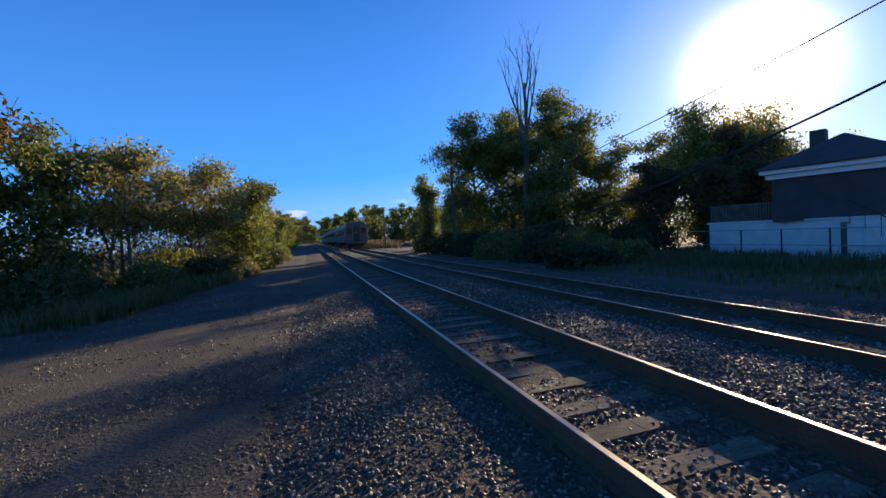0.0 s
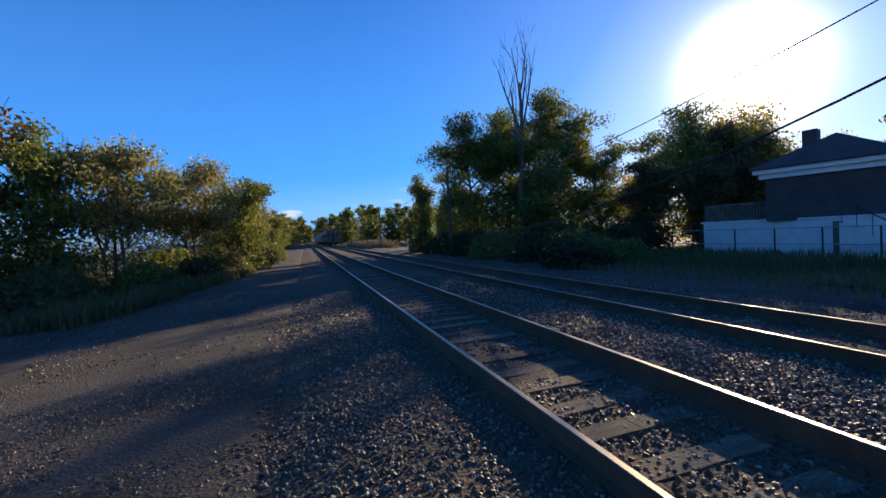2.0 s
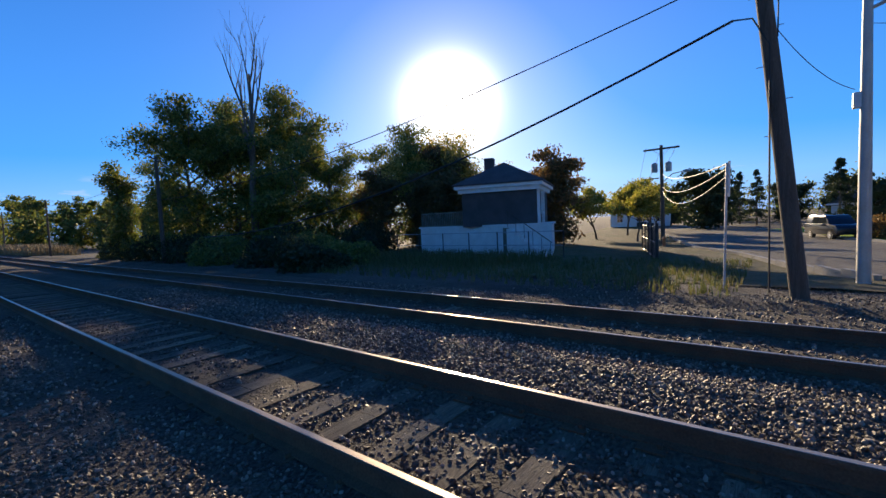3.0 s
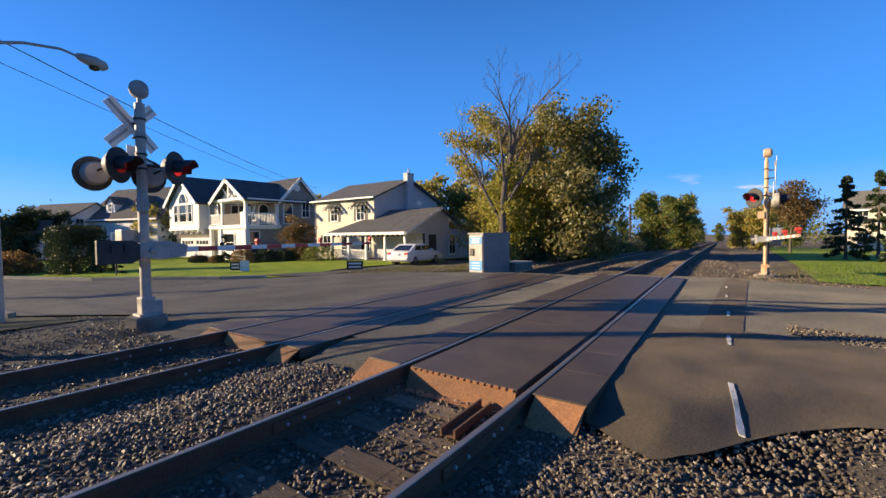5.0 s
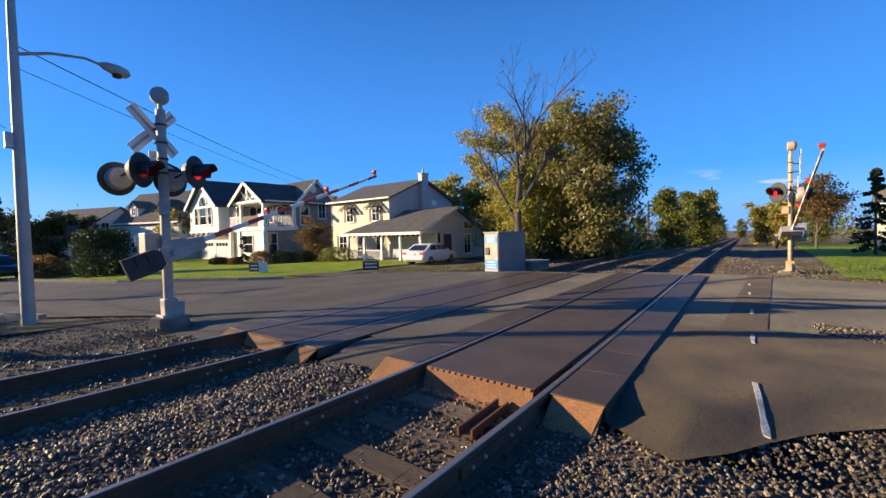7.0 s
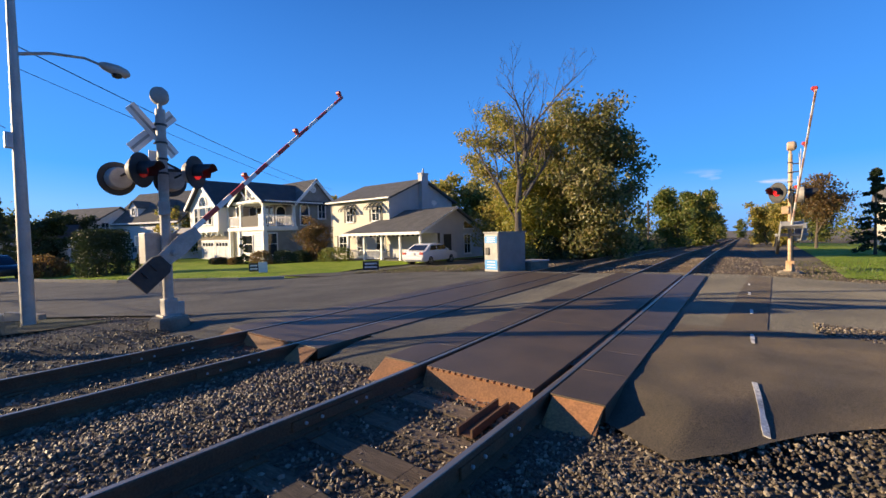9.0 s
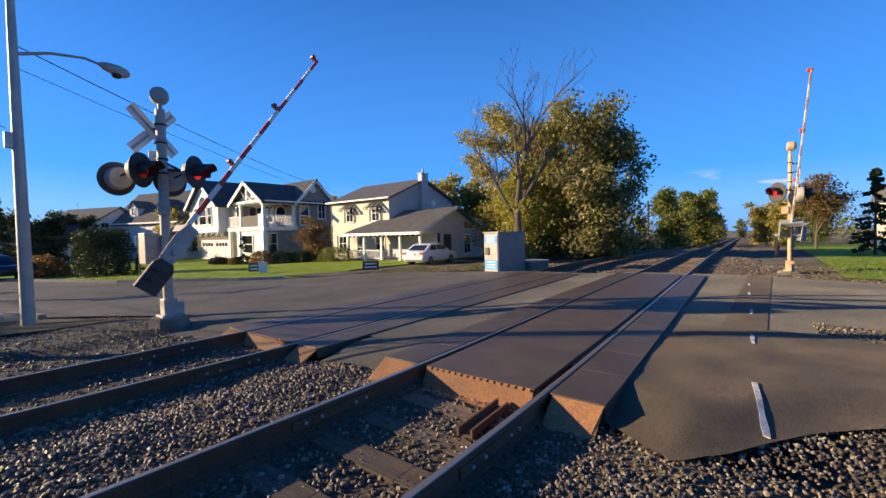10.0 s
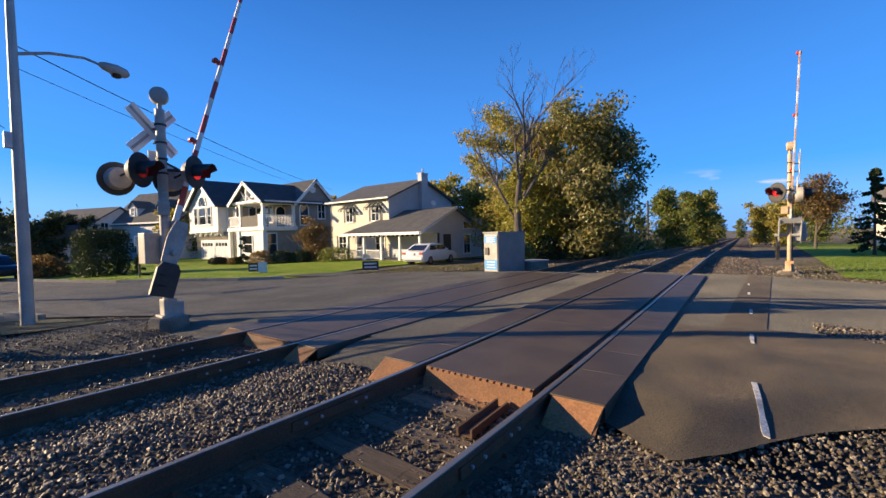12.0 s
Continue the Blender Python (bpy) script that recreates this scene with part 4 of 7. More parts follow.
def build_trees():
    G = lambda x, y, d=0.05: (x, y, ground_z(x, y) - d)
    # beyond the crossing: the great tree, its dead neighbour and the thicket at their feet
    tree("large_tree", "large broad tree with green and yellow autumn leaves", G(15.0, -30.5), 13.0, 11, M_LEAF_GOLD, 1.0, 0.34, 46000, 0.1, 0.8, first=0.12, forks=12, width=11.0, low=0.35)
    tree("large_tree", "tall dense green tree beside the railway", G(10.4, -28.3), 11.0, 12, M_LEAF_OLIVE, 1.0, 0.3, 46000, 0.1, 0.75, first=0.1, forks=12, width=8.4, low=0.5)
    tree("large_tree", "yellow-green tree in front of a taller one", G(12.9, -26.2), 7.0, 14, M_LEAF_YELLOW, 1.0, 0.2, 18000, 0.085, 0.6, first=0.1, forks=9, width=6.0, low=0.5)
    tree("dead_tree", "bare grey dead tree with long thin branches", G(12.9, -23.9), 13.0, 13, None, 0.6, 0.27, 0, bark=M_DEADWOOD, levels=4, forks=9, first=0.2, width=7.5)
    placed(tree("woodland_tree", "round green tree by the railway", G(9.4, -58), 8.0, 15, M_LEAF_GREEN, 1.0, 0.2, 14000, 0.13, 0.7, first=0.15, forks=8, low=0.4), 8.6, -68, 90, 1.05)
    gold = tree("woodland_tree", "golden-green tree by the railway", G(10.5, -75), 9, 16, M_LEAF_GOLD, 0.9, 0.2, 9000, 0.18, 0.75, first=0.15, forks=8, width=8, low=0.4)
    for x, y, a, s in ((11, -95, 40, 0.9), (14, -120, 170, 1.0), (20, -150, 20, 1.2), (-5.5, -95, 10, 0.95), (-6, -120, 200, 1.0), (-6, -160, 80, 1.1), (16, -215, 50, 1.3), (-9, -215, 130, 1.3),
                       (26, -62, 0, 0.9), (21, -46, 120, 0.8), (33, -39.5, 10, 1.12), (29.5, -42.5, 60, 1.06), (36.5, -42, 200, 0.95), (25, -44, 300, 0.85)):
        placed(gold, x + (bend(y) if abs(x) < 17 and y < -90 else 0), y, a, s)
    brown = tree("woodland_tree", "thin russet autumn tree on a lawn", G(-2.8, -52), 7.2, 17, M_LEAF_BROWN, 0.9, 0.14, 9000, 0.09, 0.7, first=0.2, forks=8, width=5.6)
    placed(brown, -16, -78, 70, 1.0)
    placed(gold, 0.2, -62, 30, 0.62)
    placed(gold, 1.2, -74, 130, 0.7)
    for x, y, h, sd in ((-4.7, -37, 5.4, 21), (-7.2, -43, 6.4, 22), (-6.4, -34, 3.6, 23)):
        spruce(G(x, y), h, sd)
    # the thicket beside the tracks past the crossing
    k = 0
    for x, y, w, h in ((11.4, -22.5, 3, 1.7), (10.6, -25.5, 3, 1.9), (9.2, -29, 3, 1.8), (8.6, -32.5, 3, 2.0), (8.4, -36, 3, 2.0), (8.6, -40, 3.4, 2.0), (8.6, -45, 4, 2.0), (8.8, -51, 5, 2.2), (12.6, -28, 3, 2.2)):
        k += 1
        shrub("shrub", "dense dark green wild shrub beside the tracks", G(x + bend(y), y), (w, w * 1.1, h), 30 + k, M_LEAF_GREEN if k % 2 else M_LEAF_DARK, 2600, 0.09)
    # the side from which the sun shines: tall trees behind the second track
    big = tree("tall_tree", "tall backlit tree with a dense dark crown", G(18.2, 31.5), 14.6, 41, M_LEAF_GREEN, 0.95, 0.3, 42000, 0.1, 0.75, first=0.1, forks=10, width=12.5, low=0.5)
    placed(big, 22.5, 28.5, 120, 0.76)
    placed(big, 14.4, 34.0, 200, 0.82)
    placed(big, 16.6, 33.2, 40, 0.93)
    # dense copy added in the sun's path to shade the near ground
    placed(big, 32.0, 27.5, 40, 0.9)
    tree("dead_tree", "bare dead tree top above a green crown", G(16.9, 31.0), 19.2, 42, None, 0.8, 0.32, 0, bark=M_DEADWOOD, levels=3, forks=7, first=0.45, width=5.5)
    ivy = tree("ivy_tree", "slender tree overgrown with ivy", G(11.6, 40), 8.0, 43, M_LEAF_GREEN, 0.4, 0.16, 12000, 0.09, 0.5, first=0.05, forks=9, width=3.6, low=0.6)
    placed(ivy, 13.5, 38, 80, 0.8)
    thin = tree("thin_tree", "sparse backlit young tree with few leaves", G(27, 27), 9.2, 44, M_LEAF_GOLD, 0.7, 0.12, 6500, 0.085, 0.7, first=0.25, forks=9, width=6)
    # several of these copies are added in the sun's path to thicken the shade
    for x, y, a, s in ((33, 24.5, 100, 1.24), (36, 28, 10, 1.34), (38, 21, 150, 0.95), (43, 25, 70, 1.05), (30, 26, 250, 1.15), (35, 26, 310, 1.28), (32, 27, 20, 1.22), (37, 30.5, 200, 1.4), (40.5, 33, 140, 1.52), (41, 29.8, 260, 1.5), (44, 33, 30, 1.6), (30, 33, 310, 0.85)):
        placed(thin, x, y, a, s)
    dark = tree("dark_tree", "dark leafy tree behind the small building", G(30, 22), 7.2, 45, M_LEAF_BROWN, 0.8, 0.16, 12000, 0.1, 0.6, first=0.1, forks=9, width=6, low=0.5)
    # the last four are set and sized to cast shade on the near ground
    for x, y, a, s in ((24, 26, 60, 1.0), (27, 23, 10, 0.95), (33.5, 15, 30, 1.2), (38, 17, 0, 1.1), (31, 25.5, 90, 1.4), (34.5, 28, 140, 1.5)):
        placed(dark, x, y, a, s)
    lawn_tree = tree("lawn_tree", "small golden autumn tree on the grass", G(40, 9.2), 5.4, 46, M_LEAF_YELLOW, 0.9, 0.1, 7000, 0.1, 0.5, first=0.3, forks=8, width=5.5)
    for x, y, a, s in ((44, 14, 90, 1.1), (52, 13, 20, 1.3), (50, 9.5, 200, 1.0), (60, 12, 110, 1.3)):
        placed(lawn_tree, x, y, a, s)
    # street trees and evergreens in the distance along the road
    oak = tree("street_tree", "dark round tree at the far end of the road", G(70, 7.5), 9.0, 47, M_LEAF_DARK, 0.95, 0.24, 10000, 0.19, 0.8, first=0.15, forks=9, width=10, low=0.4)
    for x, y, a, s in ((90, 17, 30, 0.9), (95, -2, 90, 0.8), (105, 8, 0, 0.9), (85, -8, 140, 0.85), (120, 20, 50, 1.0), (72, -13, 10, 0.75), (66, -9, 60, 0.7), (90, -16, 130, 0.9), (110, -20, 10, 1.0)):
        placed(oak, x, y, a, s)
    for x, y, h, sd in ((58, -5.6, 7.2, 51), (61, -8.0, 6.4, 52), (80, 1.5, 8.5, 53), (88, 4, 9, 54)):
        spruce(G(x, y), h, sd)
    for x, y, a, s in ((46, -32, 0, 0.9), (36, -36, 90, 0.85), (30, -38, 180, 0.85), (55, -26, 30, 1.0), (62, -22, 60, 0.9)):
        placed(gold, x, y, a, s)
    # the thicket that shades the service path
    a_tree = tree("scrub_tree", "slender scrub tree with yellow-green leaves", G(-5.2, 24), 6.7, 61, M_LEAF_OLIVE, 0.75, 0.09, 8000, 0.07, 0.6, first=0.3, forks=8, width=4.6)
    b_tree = tree("scrub_tree", "dark green scrub tree beside the path", G(-3.9, 29), 6.4, 62, M_LEAF_GREEN, 0.8, 0.1, 13000, 0.075, 0.5, first=0.1, forks=9, width=4.6, low=0.5)
    for ob, x, y, a, s in ((a_tree, -7.2, 21, 40, 1.05), (b_tree, -9.8, 19.5, 100, 1.1), (a_tree, -6.4, 27, 160, 1.0), (b_tree, -12.5, 18, 30, 1.2), (a_tree, -8.8, 24.5, 220, 1.1), (b_tree, -5.5, 34, 70, 1.0),
                           (a_tree, -4.6, 38, 10, 0.95), (b_tree, -13.5, 14.5, 150, 1.25), (b_tree, -4.8, 45, 190, 0.9), (a_tree, -5.6, 52, 80, 0.9), (b_tree, -4.2, 60, 20, 0.9), (a_tree, -15, 22, 0, 1.3)):
        placed(ob, x, y, a, s)
    tree("bare_tree", "thin leafless tree rising from the thicket", G(-8.2, 22.0), 6.9, 63, None, 0.45, 0.07, 0, levels=3, forks=8, width=3.6)
    tree("orange_tree", "tree with orange autumn leaves at the path's edge", G(-6.95, 11.1), 7.4, 64, M_LEAF_BROWN, 0.6, 0.1, 5000, 0.06, 0.4, first=0.55, forks=8, width=3.6)
    k = 0
    for x, y, w, h in ((-11, 16.5, 4, 1.7), (-8.2, 17.5, 3.6, 1.6), (-6.2, 20, 3.2, 1.6), (-4.8, 23, 2.8, 1.6), (-4.2, 27, 2.8, 1.7), (-3.6, 31.5, 2.8, 1.8), (-3.2, 36.5, 2.6, 1.7), (-3.0, 42, 2.8, 1.7), (-3.2, 49, 3, 2.0), (-14.5, 14.5, 5, 1.9), (-9.5, 20.5, 5, 2.2), (-6.6, 25, 4, 2.2), (-11, 27, 6, 2.8), (-8.5, 32, 6, 2.8), (-14.5, 22, 6, 2.8), (-7.5, 40, 6, 2.8), (-18, 17, 6, 2.8), (-19, 25, 8, 3.2), (-7, 50, 7, 3.0), (-24, 20, 10, 4), (-16, 30, 9, 4), (-11, 38, 8, 4), (-9, 46, 7, 4), (-26, 32, 12, 4.5), (-8, 58, 7, 4), (-6.5, 68, 7, 4.5)):
        k += 1
        shrub("shrub", "tangled dark shrub along the service path", G(x, y), (w, w * 1.3, h), 70 + k, (M_LEAF_GREEN, M_LEAF_DARK, M_WEED)[k % 3], 3000, 0.08)
    k = 0
    for x, y, w, h in ((10.6, 15, 3, 1.2), (11.5, 19, 4, 1.8), (11.2, 24, 4, 2.0), (11.6, 29, 4.4, 2.3), (11.4, 35, 4.4, 2.2), (15.5, 22, 5, 2.2), (17, 26, 5, 3.0), (19.5, 22.5, 4, 2.4), (14.5, 17.5, 4, 1.4), (11.4, 41, 4, 2.4), (22, 24, 5, 3), (13, 48, 4, 2.2)):
        k += 1
        shrub("shrub", "tangled shaded shrub beside the second track", G(x, y), (w, w * 1.2, h), 90 + k, (M_LEAF_GREEN, M_LEAF_DARK, M_LEAF_DARK)[k % 3], 3200, 0.09)
    # the far end of the line
    far = tree("woodland_tree", "distant dark woodland tree", G(16, 150), 13.5, 65, M_LEAF_GREEN, 1.0, 0.25, 7500, 0.24, 0.9, first=0.1, forks=8, width=11, low=0.6)
    for x, y, a, s in ((22, 140, 50, 1.0), (28, 130, 90, 0.95), (34, 125, 10, 0.95), (21, 165, 130, 1.15), (12, 190, 80, 1.0), (40, 118, 30, 0.95), (25, 100, 160, 0.7), (45, 110, 200, 1.0), (-8, 95, 20, 0.62), (-6.5, 80, 140, 0.55), (-5.5, 120, 60, 0.7),
                       (-6, 68, 30, 0.5), (-5.8, 100, 210, 0.62), (-6, 135, 90, 0.75), (-6.5, 170, 10, 0.85), (-6, 205, 250, 0.95), (-4, 250, 60, 1.1), (24, 120, 20, 0.75), (31, 116, 100, 0.75), (19, 128, 240, 0.7), (37, 108, 310, 0.75), (43, 100, 10, 0.75), (17, 112, 70, 0.55), (14, 170, 150, 0.9), (13, 220, 190, 1.1), (12, 260, 20, 1.2), (7, 430, 0, 1.3),
                       (-9, 150, 100, 0.95), (0, 290, 10, 1.4), (-10, 230, 70, 1.2), (10, 300, 100, 1.3), (-20, 110, 0, 0.8)):
        placed(far, x, y, a, s, label="distant dark woodland tree beside the line")
    for x, y, a, s in ((2, -190, 0, 0.8), (21, -190, 90, 0.85), (5, -240, 60, 0.9), (24, -240, 20, 1.0), (8, -300, 0, 1.0), (27, -290, 90, 1.0), (25, -440, 40, 1.3), (12, -430, 10, 1.3), (36, -420, 130, 1.3), (4, 440, 40, 1.4), (-9, 420, 10, 1.4), (18, 410, 130, 1.4)):
        placed(far, x, y, a, s, label="distant dark woodland tree beside the line")
    build_tree_line(far)


def build_tree_line(far):
    """Rows of trees that close the fields past the crossing."""
    rnd = random.Random(9)
    for k in range(10):
        x = -6 - 8.5 * k
        placed(far, x + rnd.uniform(-2, 2), -112 - 2.2 * k + rnd.uniform(-6, 6), rnd.uniform(0, 360), rnd.uniform(0.5, 0.7), label="distant dark woodland tree past the lawns")
    for k in range(6):
        x = 26 + 8 * k
        placed(far, x + rnd.uniform(-2, 2), -98 + rnd.uniform(-6, 6), rnd.uniform(0, 360), rnd.uniform(0.5, 0.65), label="distant dark woodland tree past the lawns")


def build_far_woods():
    """The belt of woods that closes the view all round, with the railway and the road running out through it."""
    rng = np.random.default_rng(77)
    cs = []
    for k in range(5200):
        a = rng.uniform(0, 2 * math.pi)
        r = rng.uniform(105, 190)
        x, y = r * math.cos(a), r * math.sin(a)
        if -4 < x - bend(y) < 12 or (x > 0 and -12 < y - 0.25 * x < 14):
            continue
        top = 7.5 + 3.0 * noise.noise((x * 0.05, y * 0.05, 2)) + 1.5 * noise.noise((x * 0.17, y * 0.17, 5))
        cs.append((x, y, rng.uniform(0.0, 1.0) ** 0.7 * top - 0.6 + dip(y)))
    V, F = leaf_cloud(rng, cs, 16, 1.6, 0.34)
    tagged(raw("far_woods", V, F, M_LEAF_GREEN), "distant belt of dark green woods on the horizon", "woods", kind="stuff")


build_trees()
build_far_woods()


def build_yard():
    """Hedges, garden shrubs and signs in front of the houses."""
    G = lambda x, y: (x, y, ground_z(x, y) + 0.02)
    shrub("hedge", "tall dense clipped hedge beside the lawn", G(36.7, -8.5), (3.6, 2.7, 3.3), 201, M_LEAF_DARK, 9000, 0.09, "hedge", True, 14)
    shrub("shrub", "wide russet garden shrub by the kerb", G(41.5, -6.5), (4.5, 3.0, 1.9), 202, M_LEAF_BROWN, 3000, 0.09)
    for x, y, h, sd in ((34.0, -8.9, 1.3, 203), (31.8, -9.3, 1.5, 204)):
        spruce(G(x, y), h, sd, "small cone-shaped dwarf evergreen on the lawn")
    for k, (x, y, w, h, m) in enumerate(((29.4, -22.6, 3.0, 1.35, M_LEAF_GREEN), (33.6, -20.3, 1.9, 1.3, M_LEAF_DARK), (34.9, -19.0, 2.0, 1.35, M_LEAF_BROWN), (38.6, -18.6, 1.4, 0.8, M_LEAF_BROWN), (41.2, -18.4, 1.5, 0.8, M_LEAF_BROWN), (32.3, -21.2, 1.8, 1.2, M_LEAF_DARK), (42.6, -18.6, 1.3, 0.7, M_LEAF_DARK))):
        shrub("garden_shrub", "clipped rounded garden shrub by the house", G(x, y), (w, w * 0.85, h), 210 + k, m, 2200, 0.07, "shrub", True)
    tree("garden_tree", "small dark ornamental tree between the houses", G(32.6, -22.6), 4.6, 220, M_LEAF_BROWN, 0.9, 0.08, 8000, 0.075, 0.45, first=0.1, forks=9, width=4.2, low=0.5)
    spruce(G(37.3, -18.7), 2.7, 221, "narrow green conifer beside the porch")
    for x, y, m, w, h in ((24.6, -12.9, M_BLACK, 0.55, 0.5), (24.1, -13.2, M_WHITE, 0.5, 0.62), (18.0, -16.2, M_BLACK, 0.9, 0.5)):
        q = thing("yard_sign", "small printed yard sign on a wire frame" if m is M_BLACK else "blank white yard sign leaning on the lawn", "sign", G(x, y), 50)
        part("panel", Shape().box((0, 0, 0.45), (w, 0.015, h)), m, q)
        for u in (-w * 0.35, w * 0.35):
            part("stake", Shape().tube([(u, 0, -0.1), (u, 0, 0.3)], 0.008, 5), M_GALV, q)
        if m is M_BLACK:
            for z in (0.55, 0.36):
                part("text_line", Shape().box((0, 0.011, z), (w * 0.75, 0.006, 0.09)), M_WHITE, q)
    q = thing("street_sign", "small white notice on a thin dark post at the kerb", "sign", G(29.9, -8.7), -10)
    part("post", Shape().tube([(0, 0, -0.2), (0, 0, 2.55)], 0.035, 8), M_BLACK, q, "thin dark post")
    plate = part("plate", Shape().box((-0.05, 0, 2.25), (0.012, 0.42, 0.62)), M_WHITE, q, "white plate with faded lines", bevel=0.004)
    for z in (2.42, 2.3, 2.18, 2.06):
        part("text_line", Shape().box((-0.06, 0, z), (0.006, 0.3, 0.05)), M_CONC, plate)
    for x, y in ((-3.1, -17.6), (-3.7, -17.5)):
        q = thing("marker_post", "thin pale marker post in the grass", "post", (x, y, ground_z(x, y)))
        part("post", Shape().tube([(0, 0, -0.1), (0, 0, 1.15)], 0.028, 7), M_CONC, q)
    h = thing("fire_hydrant", "small weathered fire hydrant at the kerb", "hydrant", (30.5, 5.4, ground_z(30.5, 5.4)))
    part("barrel", Shape().turned((0, 0, 0), (0, 0, 1), [(0, 0.16), (0.06, 0.16), (0.08, 0.1), (0.5, 0.1), (0.55, 0.13), (0.68, 0.08), (0.74, 0.02)], 12), M_RUSTPLATE, h, smooth=True)
    part("nozzle", Shape().tube([(-0.18, 0, 0.42), (0.18, 0, 0.42)], 0.05, 8), M_RUSTPLATE, h)


build_yard()


def blades(name, label, n, region, height, material, seed, per=5, category="grass"):
    """Tufts of grass or weeds, each a fan of thin leaning blades."""
    rng = np.random.default_rng(seed)
    P = []
    while len(P) < n:
        x, y = region(rng)
        P.append((x, y, ground_z(x, y) + 0.02))
    P = np.repeat(np.array(P), per, axis=0)
    m = len(P)
    a = rng.uniform(0, 2 * math.pi, m)
    hgt = height * rng.uniform(0.4, 1.2, m)
    lean = hgt * rng.uniform(0.1, 0.6, m)
    d = np.stack([np.cos(a), np.sin(a)], 1)
    w = np.stack([-d[:, 1], d[:, 0]], 1) * (height * 0.02 + 0.006)
    P[:, :2] += rng.normal(size=(m, 2)) * height * 0.15
    z = np.zeros((m, 1))
    v0 = P + np.concatenate([w, z], 1)
    v1 = P - np.concatenate([w, z], 1)
    mid = P + np.concatenate([d * lean[:, None] * 0.35, hgt[:, None] * 0.6], 1)
    tip = P + np.concatenate([d * lean[:, None], hgt[:, None]], 1)
    V = np.stack([v0, v1, mid - np.concatenate([w, z], 1) * 0.7, mid + np.concatenate([w, z], 1) * 0.7, tip], 1).reshape(-1, 3)
    i = np.arange(m) * 5
    F = [(k, k + 1, k + 2, k + 3) for k in i.tolist()] + [(k + 3, k + 2, k + 4) for k in i.tolist()]
    return tagged(raw(name, V.tolist(), F, material), label, category, kind="stuff")


def build_grass():
    blades("verge_grass", "rough dry grass tufts beside the tracks", 2600, lambda r: (r.uniform(9.6, 21), r.uniform(0.5, 16)), 0.22, M_WEED, 301)
    blades("path_weeds", "low weeds along the edge of the service path", 2600, lambda r: (lambda y: (-3.0 - 0.16 * max(0, 24 - y) - abs(r.normal()) * 1.4, y))(r.uniform(12, 46)), 0.5, M_WEED, 302)
    blades("lawn_grass", "short green grass on the lawn by the kerb", 5000, lambda r: (lambda x: (x, line(FAR_EDGE, x) - 0.3 - r.uniform(0, 1) ** 1.5 * 8))(r.uniform(22, 42)), 0.12, M_BLADE, 303)
    blades("crossing_lawn_grass", "short grass beyond the far signal", 3500, lambda r: (r.uniform(-9, -1.8), r.uniform(-30, -17.6)), 0.1, M_BLADE, 304)
    blades("drive_weeds", "sparse weeds and dead stalks on the rough gravel", 900, lambda r: (r.uniform(11, 19.5), r.uniform(-20.5, -15.8)), 0.16, M_WEED, 307)
    blades("signal_verge", "thin brown grass round the far signal", 900, lambda r: (r.uniform(-4.5, -0.6), r.uniform(-27, -17.2)), 0.08, M_WEED, 308, 4)
    blades("dry_reeds", "pale dry reeds standing beside the far track", 1500, lambda r: (r.uniform(9.5, 14), r.uniform(66, 100)), 1.3, M_REED, 305, 6, "reeds")
    blades("hut_weeds", "tall shaded weeds in front of the white base wall", 1500, lambda r: (r.uniform(14, 21.5), r.uniform(9, 24)), 0.55, M_WEED, 306, 6)


build_grass()

# ================= crossing signals =================


def lamp_head(parent, at, ang, lit):
    """A round black target with a hooded red lens, facing along ang degrees (0 is +x)."""
    d = Vector((math.cos(radians(ang)), math.sin(radians(ang)), 0))
    at = Vector(at)
    head = part("lamp_target", Shape().turned(at, d, [(-0.03, 0.32), (-0.015, 0.33), (0.0, 0.32), (0.002, 0.16)], 28), M_BLACK, parent, "round black lamp target", smooth=True)
    part("lamp_housing", Shape().turned(at - d * 0.2, d, [(0, 0.02), (0.01, 0.19), (0.04, 0.215), (0.18, 0.225)], 24), M_ALU, head, "grey back cover of the lamp", smooth=True)
    part("lens", Shape().turned(at + d * 0.012, d, [(0, 0.145), (0.014, 0.13), (0.022, 0.08), (0.024, 0.01)], 20), M_REDLIT if lit else M_REDGLASS, head, "red glass lens", smooth=True)
    hood, n = Shape(), 14
    a = d.cross(Vector((0, 0, 1))).normalized()
    vs = []
    for r in (0.165, 0.155):
        for i in range(n + 1):
            w = radians(-35 + 250 * i / n)
            reach = 0.34 if 0.15 < i / n < 0.85 else 0.2
            o = a * math.cos(w) * r + Vector((0, 0, 1)) * math.sin(w) * r
            vs += [at + d * 0.005 + o, at + d * reach + o]
    m = 2 * (n + 1)
    fs = [(2 * i, 2 * i + 1, 2 * i + 3, 2 * i + 2) for i in range(n)] + [(m + 2 * i, m + 2 * i + 2, m + 2 * i + 3, m + 2 * i + 1) for i in range(n)]
    fs += [(2 * i + 1, m + 2 * i + 1, m + 2 * i + 3, 2 * i + 3) for i in range(n)]
    hood.add(vs, fs)
    part("hood", hood, M_BLACK, head, "long black lamp hood", smooth=True)
    return head


